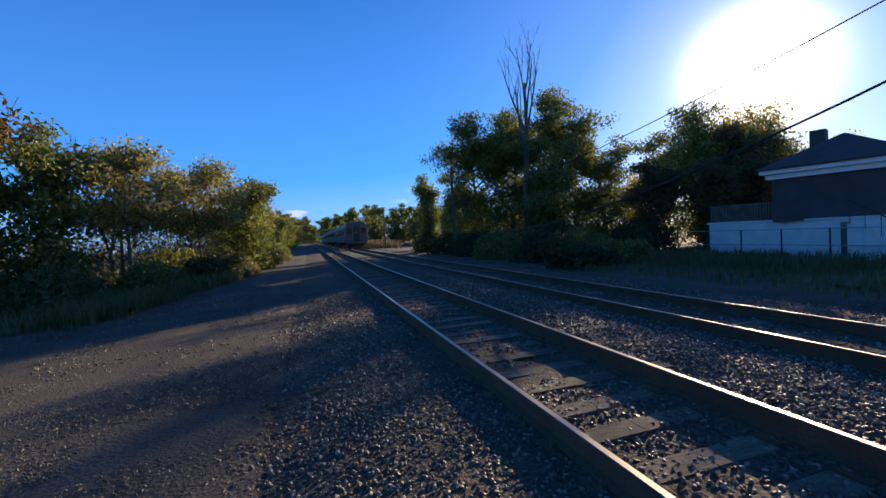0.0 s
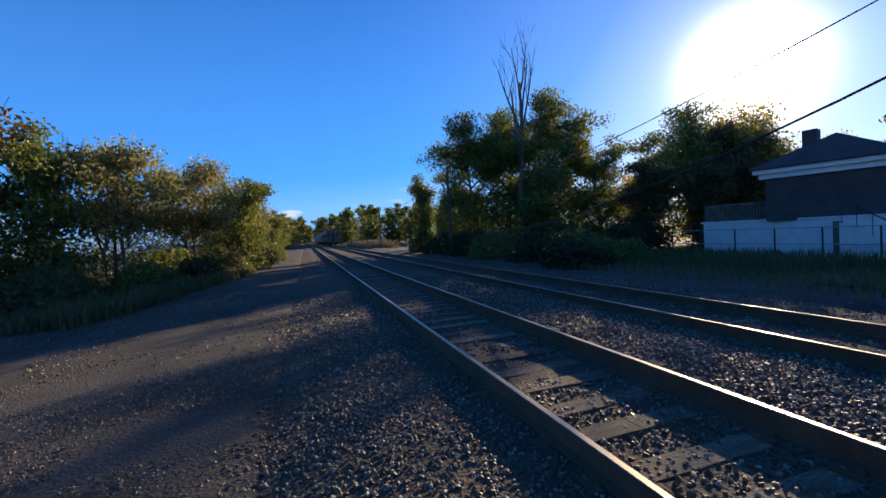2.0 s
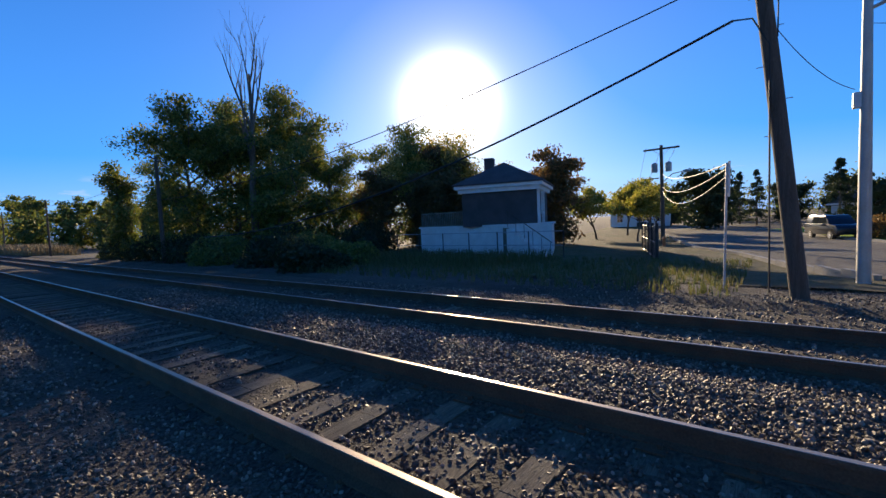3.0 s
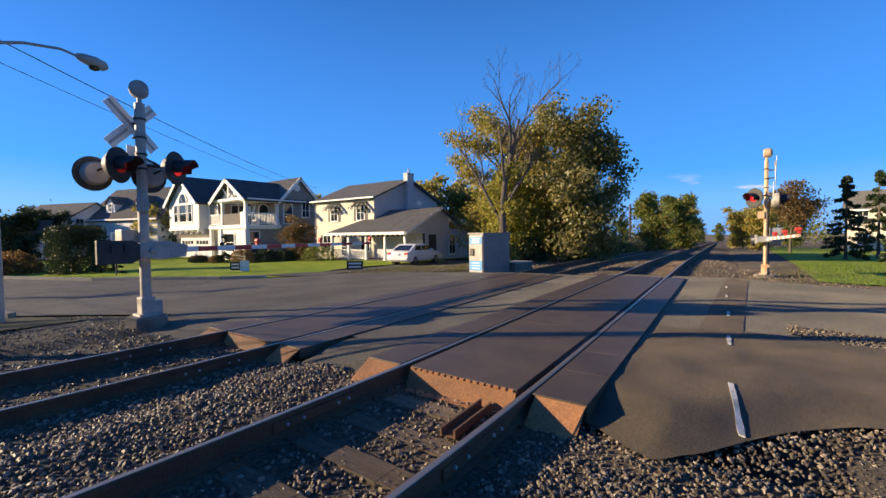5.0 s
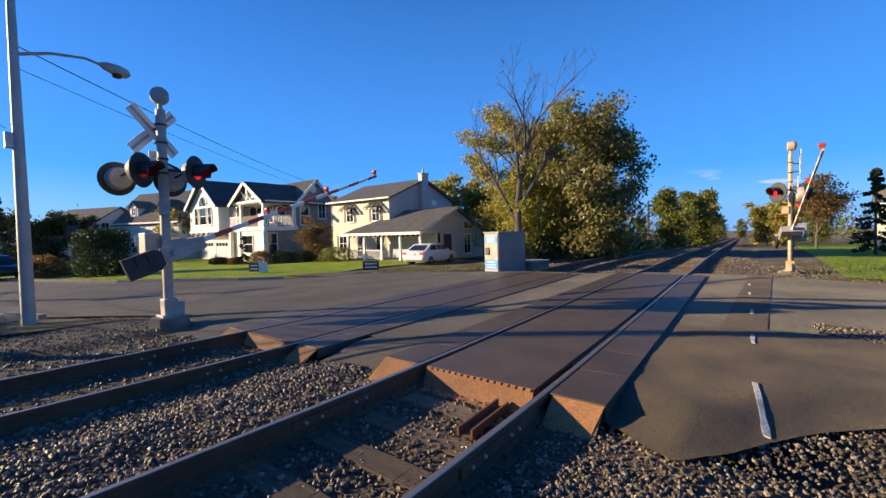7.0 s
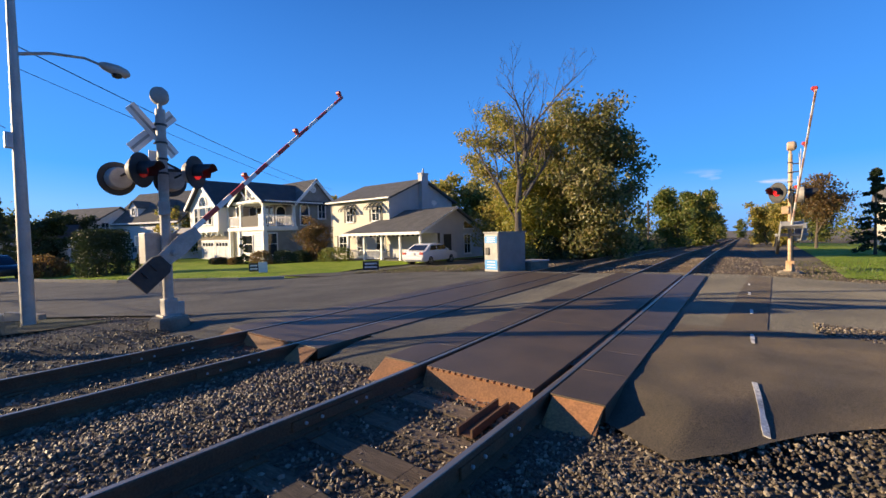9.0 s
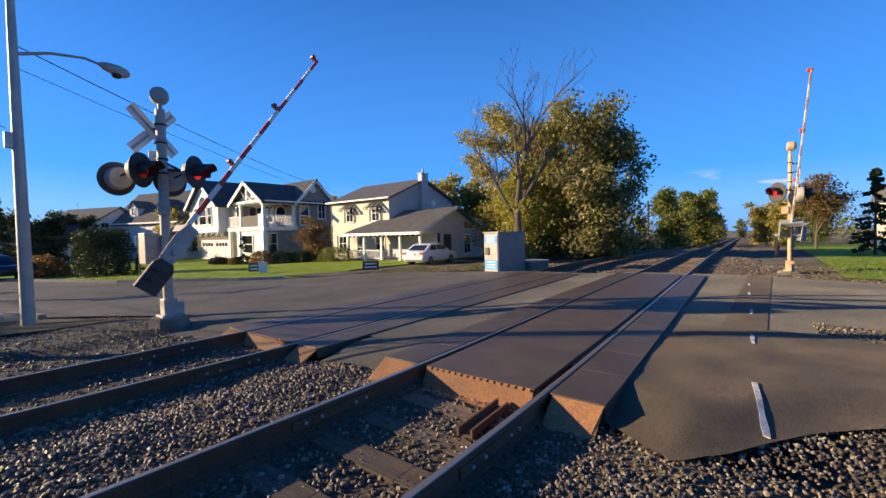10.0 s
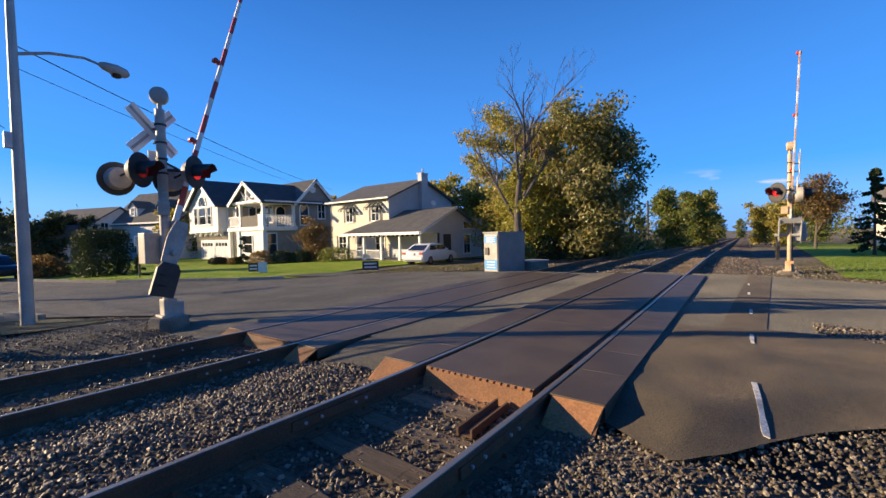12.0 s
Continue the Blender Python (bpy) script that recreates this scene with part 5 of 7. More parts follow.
def build_signal(at, face, arm_way, length, paint, label, heads=((0, 0.0), (0, 0.0)), red_first=True, girth=0.066, boards_face=None, reach=0.64, drive=None):
    """A crossing signal: mast on a concrete foot, crossed boards, lamps, bell and a gate arm on a drive box.
    face: the way the boards look, degrees; arm_way: the way the arm lies when lowered, degrees."""
    s = thing("crossing_signal", label, "crossing signal", at, group="crossing signals")
    f = Vector((math.cos(radians(face)), math.sin(radians(face)), 0))
    r = Vector((-f.y, f.x, 0))
    part("concrete_foot", Shape().turned((0, 0, -0.25), (0, 0, 1), [(0, 0.40), (0.36, 0.36), (0.40, 0.32), (0.4, 0.05)], 8), M_CONC, s, "weathered concrete foot")
    part("base_casting", Shape().box((0, 0, 0.33), (0.24, 0.24, 0.36)).box((0, 0, 0.17), (0.36, 0.36, 0.05)).box((-r * 0.18 + Vector((0, 0, 0.30))).to_tuple(), (0.1, 0.16, 0.26)), paint, s, "cast base with junction box", bevel=0.015)
    part("mast", Shape().tube([(0, 0, 0.4), (0, 0, 4.25)], [girth, girth * 0.94], 18), paint, s, "upright steel mast", smooth=True)
    bell = part("bell", Shape().turned((f * 0.10 + Vector((0, 0, 4.52))).to_tuple(), f, [(-0.2, 0.10), (-0.17, 0.16), (-0.02, 0.165), (0.03, 0.15), (0.07, 0.09), (0.08, 0.02)], 22), paint, s, "round bell on top of the mast", smooth=True)
    part("bell_stem", Shape().tube([(0, 0, 4.2), (0, 0, 4.42)], 0.045, 10), paint, bell)
    # crossed boards
    lamps_f, lamps_r = f, r
    if boards_face is not None:
        f = Vector((math.cos(radians(boards_face)), math.sin(radians(boards_face)), 0))
        r = Vector((-f.y, f.x, 0))
    for zz in (3.62, 3.9):
        part("board_bracket", Shape().tube([(0, 0, zz), f * 0.24 + Vector((0, 0, zz))], 0.022, 6), M_BLACK, s)
    for a in (45, -45):
        m = Matrix.Translation(f * (0.25 + (0.02 if a > 0 else 0)) + Vector((0, 0, 3.86))) @ Matrix((r, f, Vector((0, 0, 1)))).transposed().to_4x4() @ pose(0, 0, 0, 0, a, 0)
        sh = Shape().box((0, 0, 0), (1.18, 0.014, 0.225))
        sh.v = [tuple(m @ Vector(p)) for p in sh.v]
        b = part("crossbuck_board", sh, M_WHITE, s, "white crossbuck board with black letter bars", bevel=0.004)
        for side in (-1, 1):
            bars = Shape()
            for k in range(7 if a > 0 else 6):
                x0 = side * (0.17 + 0.055 * k)
                bars.box((x0, 0.011, 0), (0.035, 0.008, 0.13))
            bars.v = [tuple(m @ Vector(p)) for p in bars.v]
            part("lettering", bars, M_BLACK, b)
        edge = Shape().box((0, -0.011, 0), (1.14, 0.008, 0.05))
        edge.v = [tuple(m @ Vector(p)) for p in edge.v]
        part("reflective_strip", edge, M_ALU, b, "silver strip along the back of the board")
    sign = Shape()
    c = f * 0.2 + Vector((0, 0, 3.22))
    sign.slab([(-0.36, -0.2), (0.36, -0.2), (0.36, 0.0), (0.14, 0.0), (0.14, 0.24), (-0.14, 0.24), (-0.14, 0.0), (-0.36, 0.0)], "y", -0.006, 0.006)
    m = Matrix.Translation(c) @ Matrix((r, f, Vector((0, 0, 1)))).transposed().to_4x4()
    sign.v = [tuple(m @ Vector(p)) for p in sign.v]
    part("track_count_sign", sign, M_WHITE, s, "small white plate under the crossbuck")
    # the cross arm with lamps on both faces
    z = 2.86 if boards_face is None else 2.95
    f, r = lamps_f, lamps_r
    part("lamp_bar", Shape().tube([r * -(reach + 0.1) + Vector((0, 0, z + 0.12)), r * (reach + 0.1) + Vector((0, 0, z + 0.12))], 0.032, 10).tube([r * -0.3 + Vector((0, 0, z + 0.12)), Vector((0, 0, z + 0.3))], 0.02, 8), M_BLACK, s, "black cross arm for the lamps")
    for sgn, way, (aim, shift) in ((1, face, heads[0]), (-1, face + 180, heads[1])):
        for side in (-1, 1):
            p = r * (side * reach + shift) + f * sgn * 0.36 + Vector((0, 0, z - 0.05 * sgn))
            lamp_head(s, p, way + aim, lit=(side > 0) == red_first and sgn < 0)
            part("lamp_bracket", Shape().tube([r * side * reach + Vector((0, 0, z + 0.12)), p - f * sgn * 0.1], 0.022, 8), M_BLACK, s)
    for zz in (3.95, 3.6, 3.28, 3.0):
        part("clamp", Shape().turned((0, 0, zz - 0.02), (0, 0, 1), [(0, girth + 0.001), (0.002, girth + 0.014), (0.038, girth + 0.014), (0.04, girth + 0.001)], 18), M_BLACK, s, "dark steel clamp round the mast")
    # gate drive
    lift = 0.0
    d = Vector((math.cos(radians(arm_way)), math.sin(radians(arm_way)), 0))
    n = d.cross(Vector((0, 0, 1)))
    drive = drive or paint
    box = part("gate_drive", Shape().box((-n * 0.3 + d * -0.18 + Vector((0, 0, 1.52))).to_tuple(), (0.28, 0.32, 0.62), arm_way).tube([-n * 0.5 + Vector((0, 0, 1.42 + lift)), n * 0.42 + Vector((0, 0, 1.42 + lift))], 0.055, 12), drive, s, "gate drive box bolted to the mast", bevel=0.02)
    part("drive_hub", Shape().turned(-n * 0.56 + Vector((0, 0, 1.42 + lift)), -n, [(0, 0.1), (0.02, 0.1), (0.03, 0.05), (0.05, 0.045)], 14), M_BLACK, box, "black hub of the drive shaft")
    part("relay_box", Shape().box((f * -0.14 + Vector((0, 0, 2.3))).to_tuple(), (0.2, 0.2, 0.26), face), paint, s, "small relay box on the mast", bevel=0.01)
    part("conduit", Shape().tube([f * (girth + 0.02) + Vector((0, 0, 0.4)), f * (girth + 0.02) + Vector((0, 0, 2.9))], 0.018, 6), M_BLACK, s, "black cable conduit along the mast")
    # the arm: built along +x, lowered; it turns about its pivot
    arm = new("gate_arm")
    arm.parent = s
    tagged(arm, "red and white striped gate arm with a black counterweight")
    side = 0.36
    plates = Shape()
    for yy in (-0.30, 0.30):
        plates.slab([(-0.25, -0.12), (0.15, -0.17), (0.62, -0.14), (0.66, 0.10), (0.3, 0.18), (-0.2, 0.16)], "y", yy - 0.012, yy + 0.012)
    plates.box((0.56, 0, 0.0), (0.16, 0.6, 0.2))
    part("arm_bracket", plates, drive, arm, "riveted arm bracket", bevel=0.006)
    weight = Shape()
    weight.slab([(-0.2, -0.14), (-0.2, 0.13), (-0.32, 0.2), (-0.86, 0.2), (-0.86, -0.22), (-0.32, -0.22)], "y", -0.36, -0.27)
    for xx in (-0.45, -0.65):
        weight.tube([(xx, -0.38, -0.02), (xx, -0.38, 0.14)], 0.018, 6)
    part("counterweight", weight, M_BLACK, arm, "heavy black counterweight plate", bevel=0.012)
    nseg = 14
    for k in range(nseg):
        a, b = 0.6 + (length - 0.6) * k / nseg, 0.6 + (length - 0.6) * (k + 1) / nseg
        h = 0.11 - 0.045 * k / nseg
        sh = Shape().box(((a + b) / 2, 0, 0), (b - a, 0.045, h))
        part("arm_stripe", sh, (M_RED if paint is M_ALU else M_FADED) if k % 2 else M_WHITE, arm, bevel=0.005)
    for x0 in (length * 0.38, length * 0.68, length - 0.06):
        sh = Shape().box((x0, 0, 0.075), (0.09, 0.07, 0.05)).turned((x0, -0.02, 0.15), (0, 1, 0), [(-0.06, 0.03), (-0.04, 0.052), (0.06, 0.052), (0.08, 0.03)], 12)
        part("arm_lamp", sh, M_RED, arm, "small red lamp on the gate arm", smooth=True)
    return s, arm, arm_way


def arm_pose(way, up, z):
    """The arm at its pivot: turned about the mast to way, raised by up degrees."""
    return pose(0, 0, z, 0, 0, way) @ pose(0, 0, 0, 0, -up, 0)


def build_signals():
    a = build_signal((9.68, -3.26, -0.2), -20, -88, 6.3, M_ALU, "silver crossing signal mast with crossbuck, lamps and gate arm", heads=((26, 0.33), (57, -0.13)), red_first=False, girth=0.092, boards_face=12, reach=0.44)
    b = build_signal((-0.28, -19.3, -0.28), 180, 95, 6.05, M_RUSTY_PAINT, "rust-stained crossing signal mast beyond the road", heads=((0, 0.0), (50, 0.0)), red_first=False, drive=M_STEELPOLE)
    return a, b


SIGNALS = build_signals()

# ================= poles and wires =================


def sagging(a, b, sag, n=14):
    a, b = Vector(a), Vector(b)
    return [a.lerp(b, i / n) - Vector((0, 0, sag * 4 * (i / n) * (1 - i / n))) for i in range(n + 1)]


def cable(label, a, b, sag, r=0.012):
    return tagged(part("overhead_cable", Shape().tube(sagging(a, b, sag), r, 6), M_WIRE), label, "cable")


def build_poles():
    # steel street lamp
    s = thing("street_lamp", "grey steel street lamp with a curved arm", "street lamp", (13.3, -1.69, -0.45))
    part("pole", Shape().tube([(0, 0, 0), (0, 0, 3.5), (0, 0, 7.45)], [0.13, 0.11, 0.075], 16), M_STEELPOLE, s, smooth=True)
    arm = [(0, 0, 6.1), (-0.08, -0.6, 6.28), (-0.2, -1.2, 6.32), (-0.3, -1.55, 6.2)]
    part("arm", Shape().tube(arm, [0.04, 0.035, 0.03, 0.03], 8), M_STEELPOLE, s, smooth=True)
    lum = part("luminaire", Shape().turned((-0.28, -1.45, 6.24), (-0.12, -0.62, -0.16), [(0, 0.05), (0.1, 0.10), (0.35, 0.14), (0.55, 0.11), (0.62, 0.03)], 14), M_ALU, s, "cobra-head luminaire", smooth=True)
    part("glass_cover", Shape().turned((-0.34, -1.78, 6.02), (0, 0, 1), [(-0.06, 0.03), (-0.03, 0.1), (0.03, 0.12)], 12), M_GLASS, lum)
    part("meter_box", Shape().box((0.02, 0.15, 4.2), (0.16, 0.14, 0.34)), M_GALV, s, "small box strapped to the pole", bevel=0.01)
    # leaning wooden utility pole
    w = thing("utility_pole", "leaning weathered wooden utility pole", "utility pole", (10.2, -0.47, -0.3))
    top = Vector((0.05, 0.85, 8.6))
    part("pole", Shape().tube([(0, 0, -0.1), top * 0.5, top], [0.15, 0.135, 0.115], 14), M_WOODPOLE, w, smooth=True)
    for k, zz in enumerate((3.1, 3.75, 4.4, 5.1, 5.7)):
        c = top * (zz / top.z)
        part("climbing_step", Shape().tube([c, c + Vector((0.02, -0.24 if k % 2 else 0.24, 0.0))], 0.008, 5), M_GALV, w)
    c1, c2 = top * (6.35 / top.z), top * (5.35 / top.z)
    part("cable_loop", Shape().tube([c1 + Vector((0, -0.12, 0)), c1 + Vector((0, -0.22, -0.4)), top * (5.5 / top.z) + Vector((0, -0.2, 0)), top * (4.9 / top.z) + Vector((0, -0.13, 0))], 0.012, 6), M_WIRE, w)
    low = top * (4.75 / top.z)
    part("riser", Shape().tube([c2 + Vector((-0.1, 0.5, 0.0)), c2 + Vector((-0.1, 0.2, -0.05)), low + Vector((-0.12, 0, 0)), low + Vector((-0.13, 0, -4.6))], 0.016, 6), M_WIRE, w)
    P = Vector((10.2, -0.47, -0.3))
    A = Vector((10.25, 29.6, -0.3))
    cable("thick black overhead cable sagging from the leaning pole", P + c2 + Vector((-0.1, 0.5, 0)), (10.3, 24.0, 1.25), 0.95, 0.026)
    cable("thin overhead wire along the railway", P + c1, (10.3, 29.6, 3.6), 0.75, 0.014)
    cable("service wire to the street lamp", (13.3, -1.6, 5.9), (34, -26, 6.1), 0.35, 0.012)
    cable("thin service wire across the road", (13.3, -1.6, 5.4), (33, -26, 5.3), 0.3, 0.007)
    cable("guy wire between two poles", P + c2, (13.3, -1.5, 4.0), 0.25, 0.008)
    # line of poles beside the second track, and the far ones
    for x, y, h, r in ((10.25, 29.6, 6.6, 0.13), (10.6, 62, 6.2, 0.11), (11, 95, 6.6, 0.11), (9.8, -44.5, 5.2, 0.11)):
        u = thing("utility_pole", "dark wooden pole beside the railway", "utility pole", (x, y, ground_z(x, y) - 0.1))
        part("pole", Shape().tube([(0, 0, 0), (0, 0.05, h)], [r, r * 0.7], 10), M_WOODPOLE, u, smooth=True)
        part("insulator", Shape().tube([(-0.12, 0, h - 0.25), (0.12, 0, h - 0.25)], 0.02, 6), M_GALV, u)
    cable("wire between railway poles", (10.3, 29.6, 5.6), (10.6, 62, 5.2), 0.6, 0.012)
    cable("low wire between railway poles", (10.3, 29.6, 4.2), (10.6, 62, 3.0), 0.8, 0.012)
    cable("wire along the far railway poles", (10.6, 62, 5.2), (11, 95, 5.4), 0.6, 0.012)
    # short post with hanging wires
    q = thing("wire_post", "thin steel post with a white top", "post", (10.7, 0.76, -0.32))
    part("post", Shape().tube([(0, 0, -0.05), (0.02, -0.06, 2.75)], 0.025, 8), M_GALV, q)
    part("white_cap", Shape().tube([(0.03, -0.09, 2.05), (0.03, -0.1, 2.78)], 0.022, 8), M_WHITE, q, "white plastic guard")
    # crossarm pole by the road
    k = thing("utility_pole", "wooden utility pole with a crossarm and transformers", "utility pole", (35.2, 6.3, -0.85))
    part("pole", Shape().tube([(0, 0, 0), (0, 0.05, 7.3)], [0.16, 0.11], 12), M_WOODPOLE, k, smooth=True)
    part("crossarm", Shape().box((0, 0.05, 7.05), (0.12, 2.4, 0.13)), M_WOODPOLE, k, bevel=0.01)
    part("brace", Shape().tube([(0.02, -0.55, 7.0), (0.02, 0.05, 6.6), (0.02, 0.65, 7.0)], 0.015, 5), M_GALV, k)
    for yy in (-0.42, 0.52):
        part("transformer", Shape().turned((0, yy, 5.35), (0, 0, 1), [(0, 0.19), (0.02, 0.22), (0.62, 0.22), (0.68, 0.12), (0.74, 0.03)], 14), M_STEELPOLE, k, "grey drum transformer", smooth=True)
    part("lamp_arm", Shape().tube([(0, -0.05, 4.6), (-0.1, -0.7, 5.15), (-0.15, -1.5, 5.25)], 0.03, 7), M_STEELPOLE, k)
    part("luminaire", Shape().turned((-0.15, -1.4, 5.27), (0, -1, -0.05), [(0, 0.05), (0.15, 0.11), (0.5, 0.09), (0.58, 0.02)], 10), M_ALU, k)
    for z0, z1, sag in ((3.4, 2.3, 0.45), (3.1, 2.15, 0.75), (4.3, 2.4, 0.3)):
        cable("slack cable hanging by the roadside", (35.2, 6.3, z0), (10.7, 0.7, z1), sag, 0.014)
    for dy in (-1.0, 0.0, 1.1):
        cable("power line along the road", (35.2, 6.3 + dy, 6.35), (95, 21 + dy, 6.6), 0.8, 0.012)
    m = thing("utility_pole", "distant wooden utility pole along the road", "utility pole", (62, 12.6, -0.85))
    part("pole", Shape().tube([(0, 0, 0), (0, 0, 7.2)], [0.15, 0.1], 10), M_WOODPOLE, m)
    part("crossarm", Shape().box((0, 0, 6.9), (0.12, 2.2, 0.12)), M_WOODPOLE, m)


build_poles()

# ================= houses =================


class Face:
    """A wall plane of a house: outward frame at an origin, with u along the wall and w outwards."""

    def __init__(self, origin, u, w):
        self.o, self.u, self.w = Vector(origin), Vector(u), Vector(w)

    def box(self, sh, u0, u1, z0, z1, w0, w1):
        p = [self.o + self.u * u + self.w * w + Vector((0, 0, z)) for u in (u0, u1) for w in (w0, w1) for z in (z0, z1)]
        return sh.add(p, [(0, 1, 3, 2), (4, 6, 7, 5), (0, 4, 5, 1), (2, 3, 7, 6), (0, 2, 6, 4), (1, 5, 7, 3)])


def window(parent, face, u, z, w, h, bars=1, shutters=False, frame_mat=None, awning=False):
    fm = frame_mat or M_WHITE
    fr = Shape()
    t = 0.09
    ring = []
    for g in (t, 0.0):
        for ww in (0.0, 0.07):
            ring += [face.o + face.u * (u + a * (w / 2 + g)) + face.w * ww + Vector((0, 0, z - g if b < 0 else z + h + g)) for a, b in ((-1, -1), (1, -1), (1, 1), (-1, 1))]
    quads = []
    for k in range(4):
        n = (k + 1) % 4
        quads += [(k, n, 4 + n, 4 + k), (4 + k, 4 + n, 12 + n, 12 + k), (12 + k, 12 + n, 8 + n, 8 + k), (8 + k, 8 + n, n, k)]
    fr.add(ring, quads)
    win = part("window", fr, fm, parent, "white-framed window")
    part("sash_bar", face.box(Shape(), u - w / 2, u + w / 2, z + h / 2 - 0.025, z + h / 2 + 0.025, 0.005, 0.05), fm, win)
    for k in range(1, bars + 1):
        uu = u - w / 2 + w * k / (bars + 1)
        part("glazing_bar", face.box(Shape(), uu - 0.02, uu + 0.02, z, z + h, 0.005, 0.045), fm, win)
    part("pane", face.box(Shape(), u - w / 2, u + w / 2, z, z + h, 0.004, 0.02), M_GLASS, win)
    part("sill", face.box(Shape(), u - w / 2 - t - 0.04, u + w / 2 + t + 0.04, z - t - 0.05, z - t - 0.003, 0, 0.12), fm, win)
    if shutters:
        for sgn in (-1, 1):
            sh = Shape()
            a = u + sgn * (w / 2 + t + 0.02)
            b = a + sgn * 0.32
            face.box(sh, min(a, b), max(a, b), z - t, z + h + t, 0, 0.04)
            for k in range(9):
                zz = z + (h) * (k + 0.5) / 9
                face.box(sh, min(a, b) + 0.04, max(a, b) - 0.04, zz - 0.03, zz + 0.03, 0.04, 0.055)
            part("shutter", sh, M_SHUTTER, win, "dark louvred shutter")
    if awning:
        aw = Shape()
        for k in range(13):
            if k % 4 == 3:
                continue
            ua, ub = u - w / 2 - 0.42 + (w + 0.84) * k / 13, u - w / 2 - 0.42 + (w + 0.84) * (k + 1) / 13
            at = lambda uu, ww, zz: face.o + face.u * uu + face.w * ww + Vector((0, 0, zz))
            aw.sheet([at(ua, 0.03, z + h + 0.32), at(ub, 0.03, z + h + 0.32), at(ub, 0.75, z + h - 0.2), at(ua, 0.75, z + h - 0.2)], 0.012)
            aw.sheet([at(ua, 0.75, z + h - 0.2), at(ub, 0.75, z + h - 0.2), at(ub, 0.77, z + h - 0.42), at(ua, 0.77, z + h - 0.42)], 0.012)
        part("awning", aw, M_SHUTTER, win, "black slatted window awning")
    return win


def gable_roof(sh, x0, x1, y0, y1, z_eave, z_ridge, over=0.35, along="x", thick=0.16):
    """Two roof slopes over the rectangle, ridge along x or y."""
    if along == "x":
        m = (y0 + y1) / 2
        k = (z_ridge - z_eave) / ((y1 - y0) / 2)
        for yy in (y0 - over, y1 + over):
            ze = z_eave - over * k
            sh.sheet([(x0 - over, yy, ze), (x1 + over, yy, ze), (x1 + over, m, z_ridge), (x0 - over, m, z_ridge)], thick)
    else:
        m = (x0 + x1) / 2
        k = (z_ridge - z_eave) / ((x1 - x0) / 2)
        for xx in (x0 - over, x1 + over):
            ze = z_eave - over * k
            sh.sheet([(xx, y0 - over, ze), (xx, y1 + over, ze), (m, y1 + over, z_ridge), (m, y0 - over, z_ridge)], thick)
    return sh


def body(x0, x1, y0, y1, z0, z_eave, z_ridge=None, along="x"):
    """A wall block with gable ends."""
    sh = Shape()
    if z_ridge is None:
        return sh.box(((x0 + x1) / 2, (y0 + y1) / 2, (z0 + z_eave) / 2), (x1 - x0, y1 - y0, z_eave - z0))
    d = 0.08
    if along == "x":
        return sh.slab([(y0, z0), (y1, z0), (y1, z_eave - d), ((y0 + y1) / 2, z_ridge - d), (y0, z_eave - d)], "x", x0, x1)
    return sh.slab([(x0, z0), (x1, z0), (x1, z_eave - d), ((x0 + x1) / 2, z_ridge - d), (x0, z_eave - d)], "y", y0, y1)


def boards(face, u0, u1, z0, z1, pitch=0.16):
    """Clapboards lapping down a wall."""
    sh = Shape()
    z = z0
    while z < z1:
        face.box(sh, u0, u1, z, min(z + pitch - 0.02, z1), 0, 0.018)
        z += pitch
    return sh


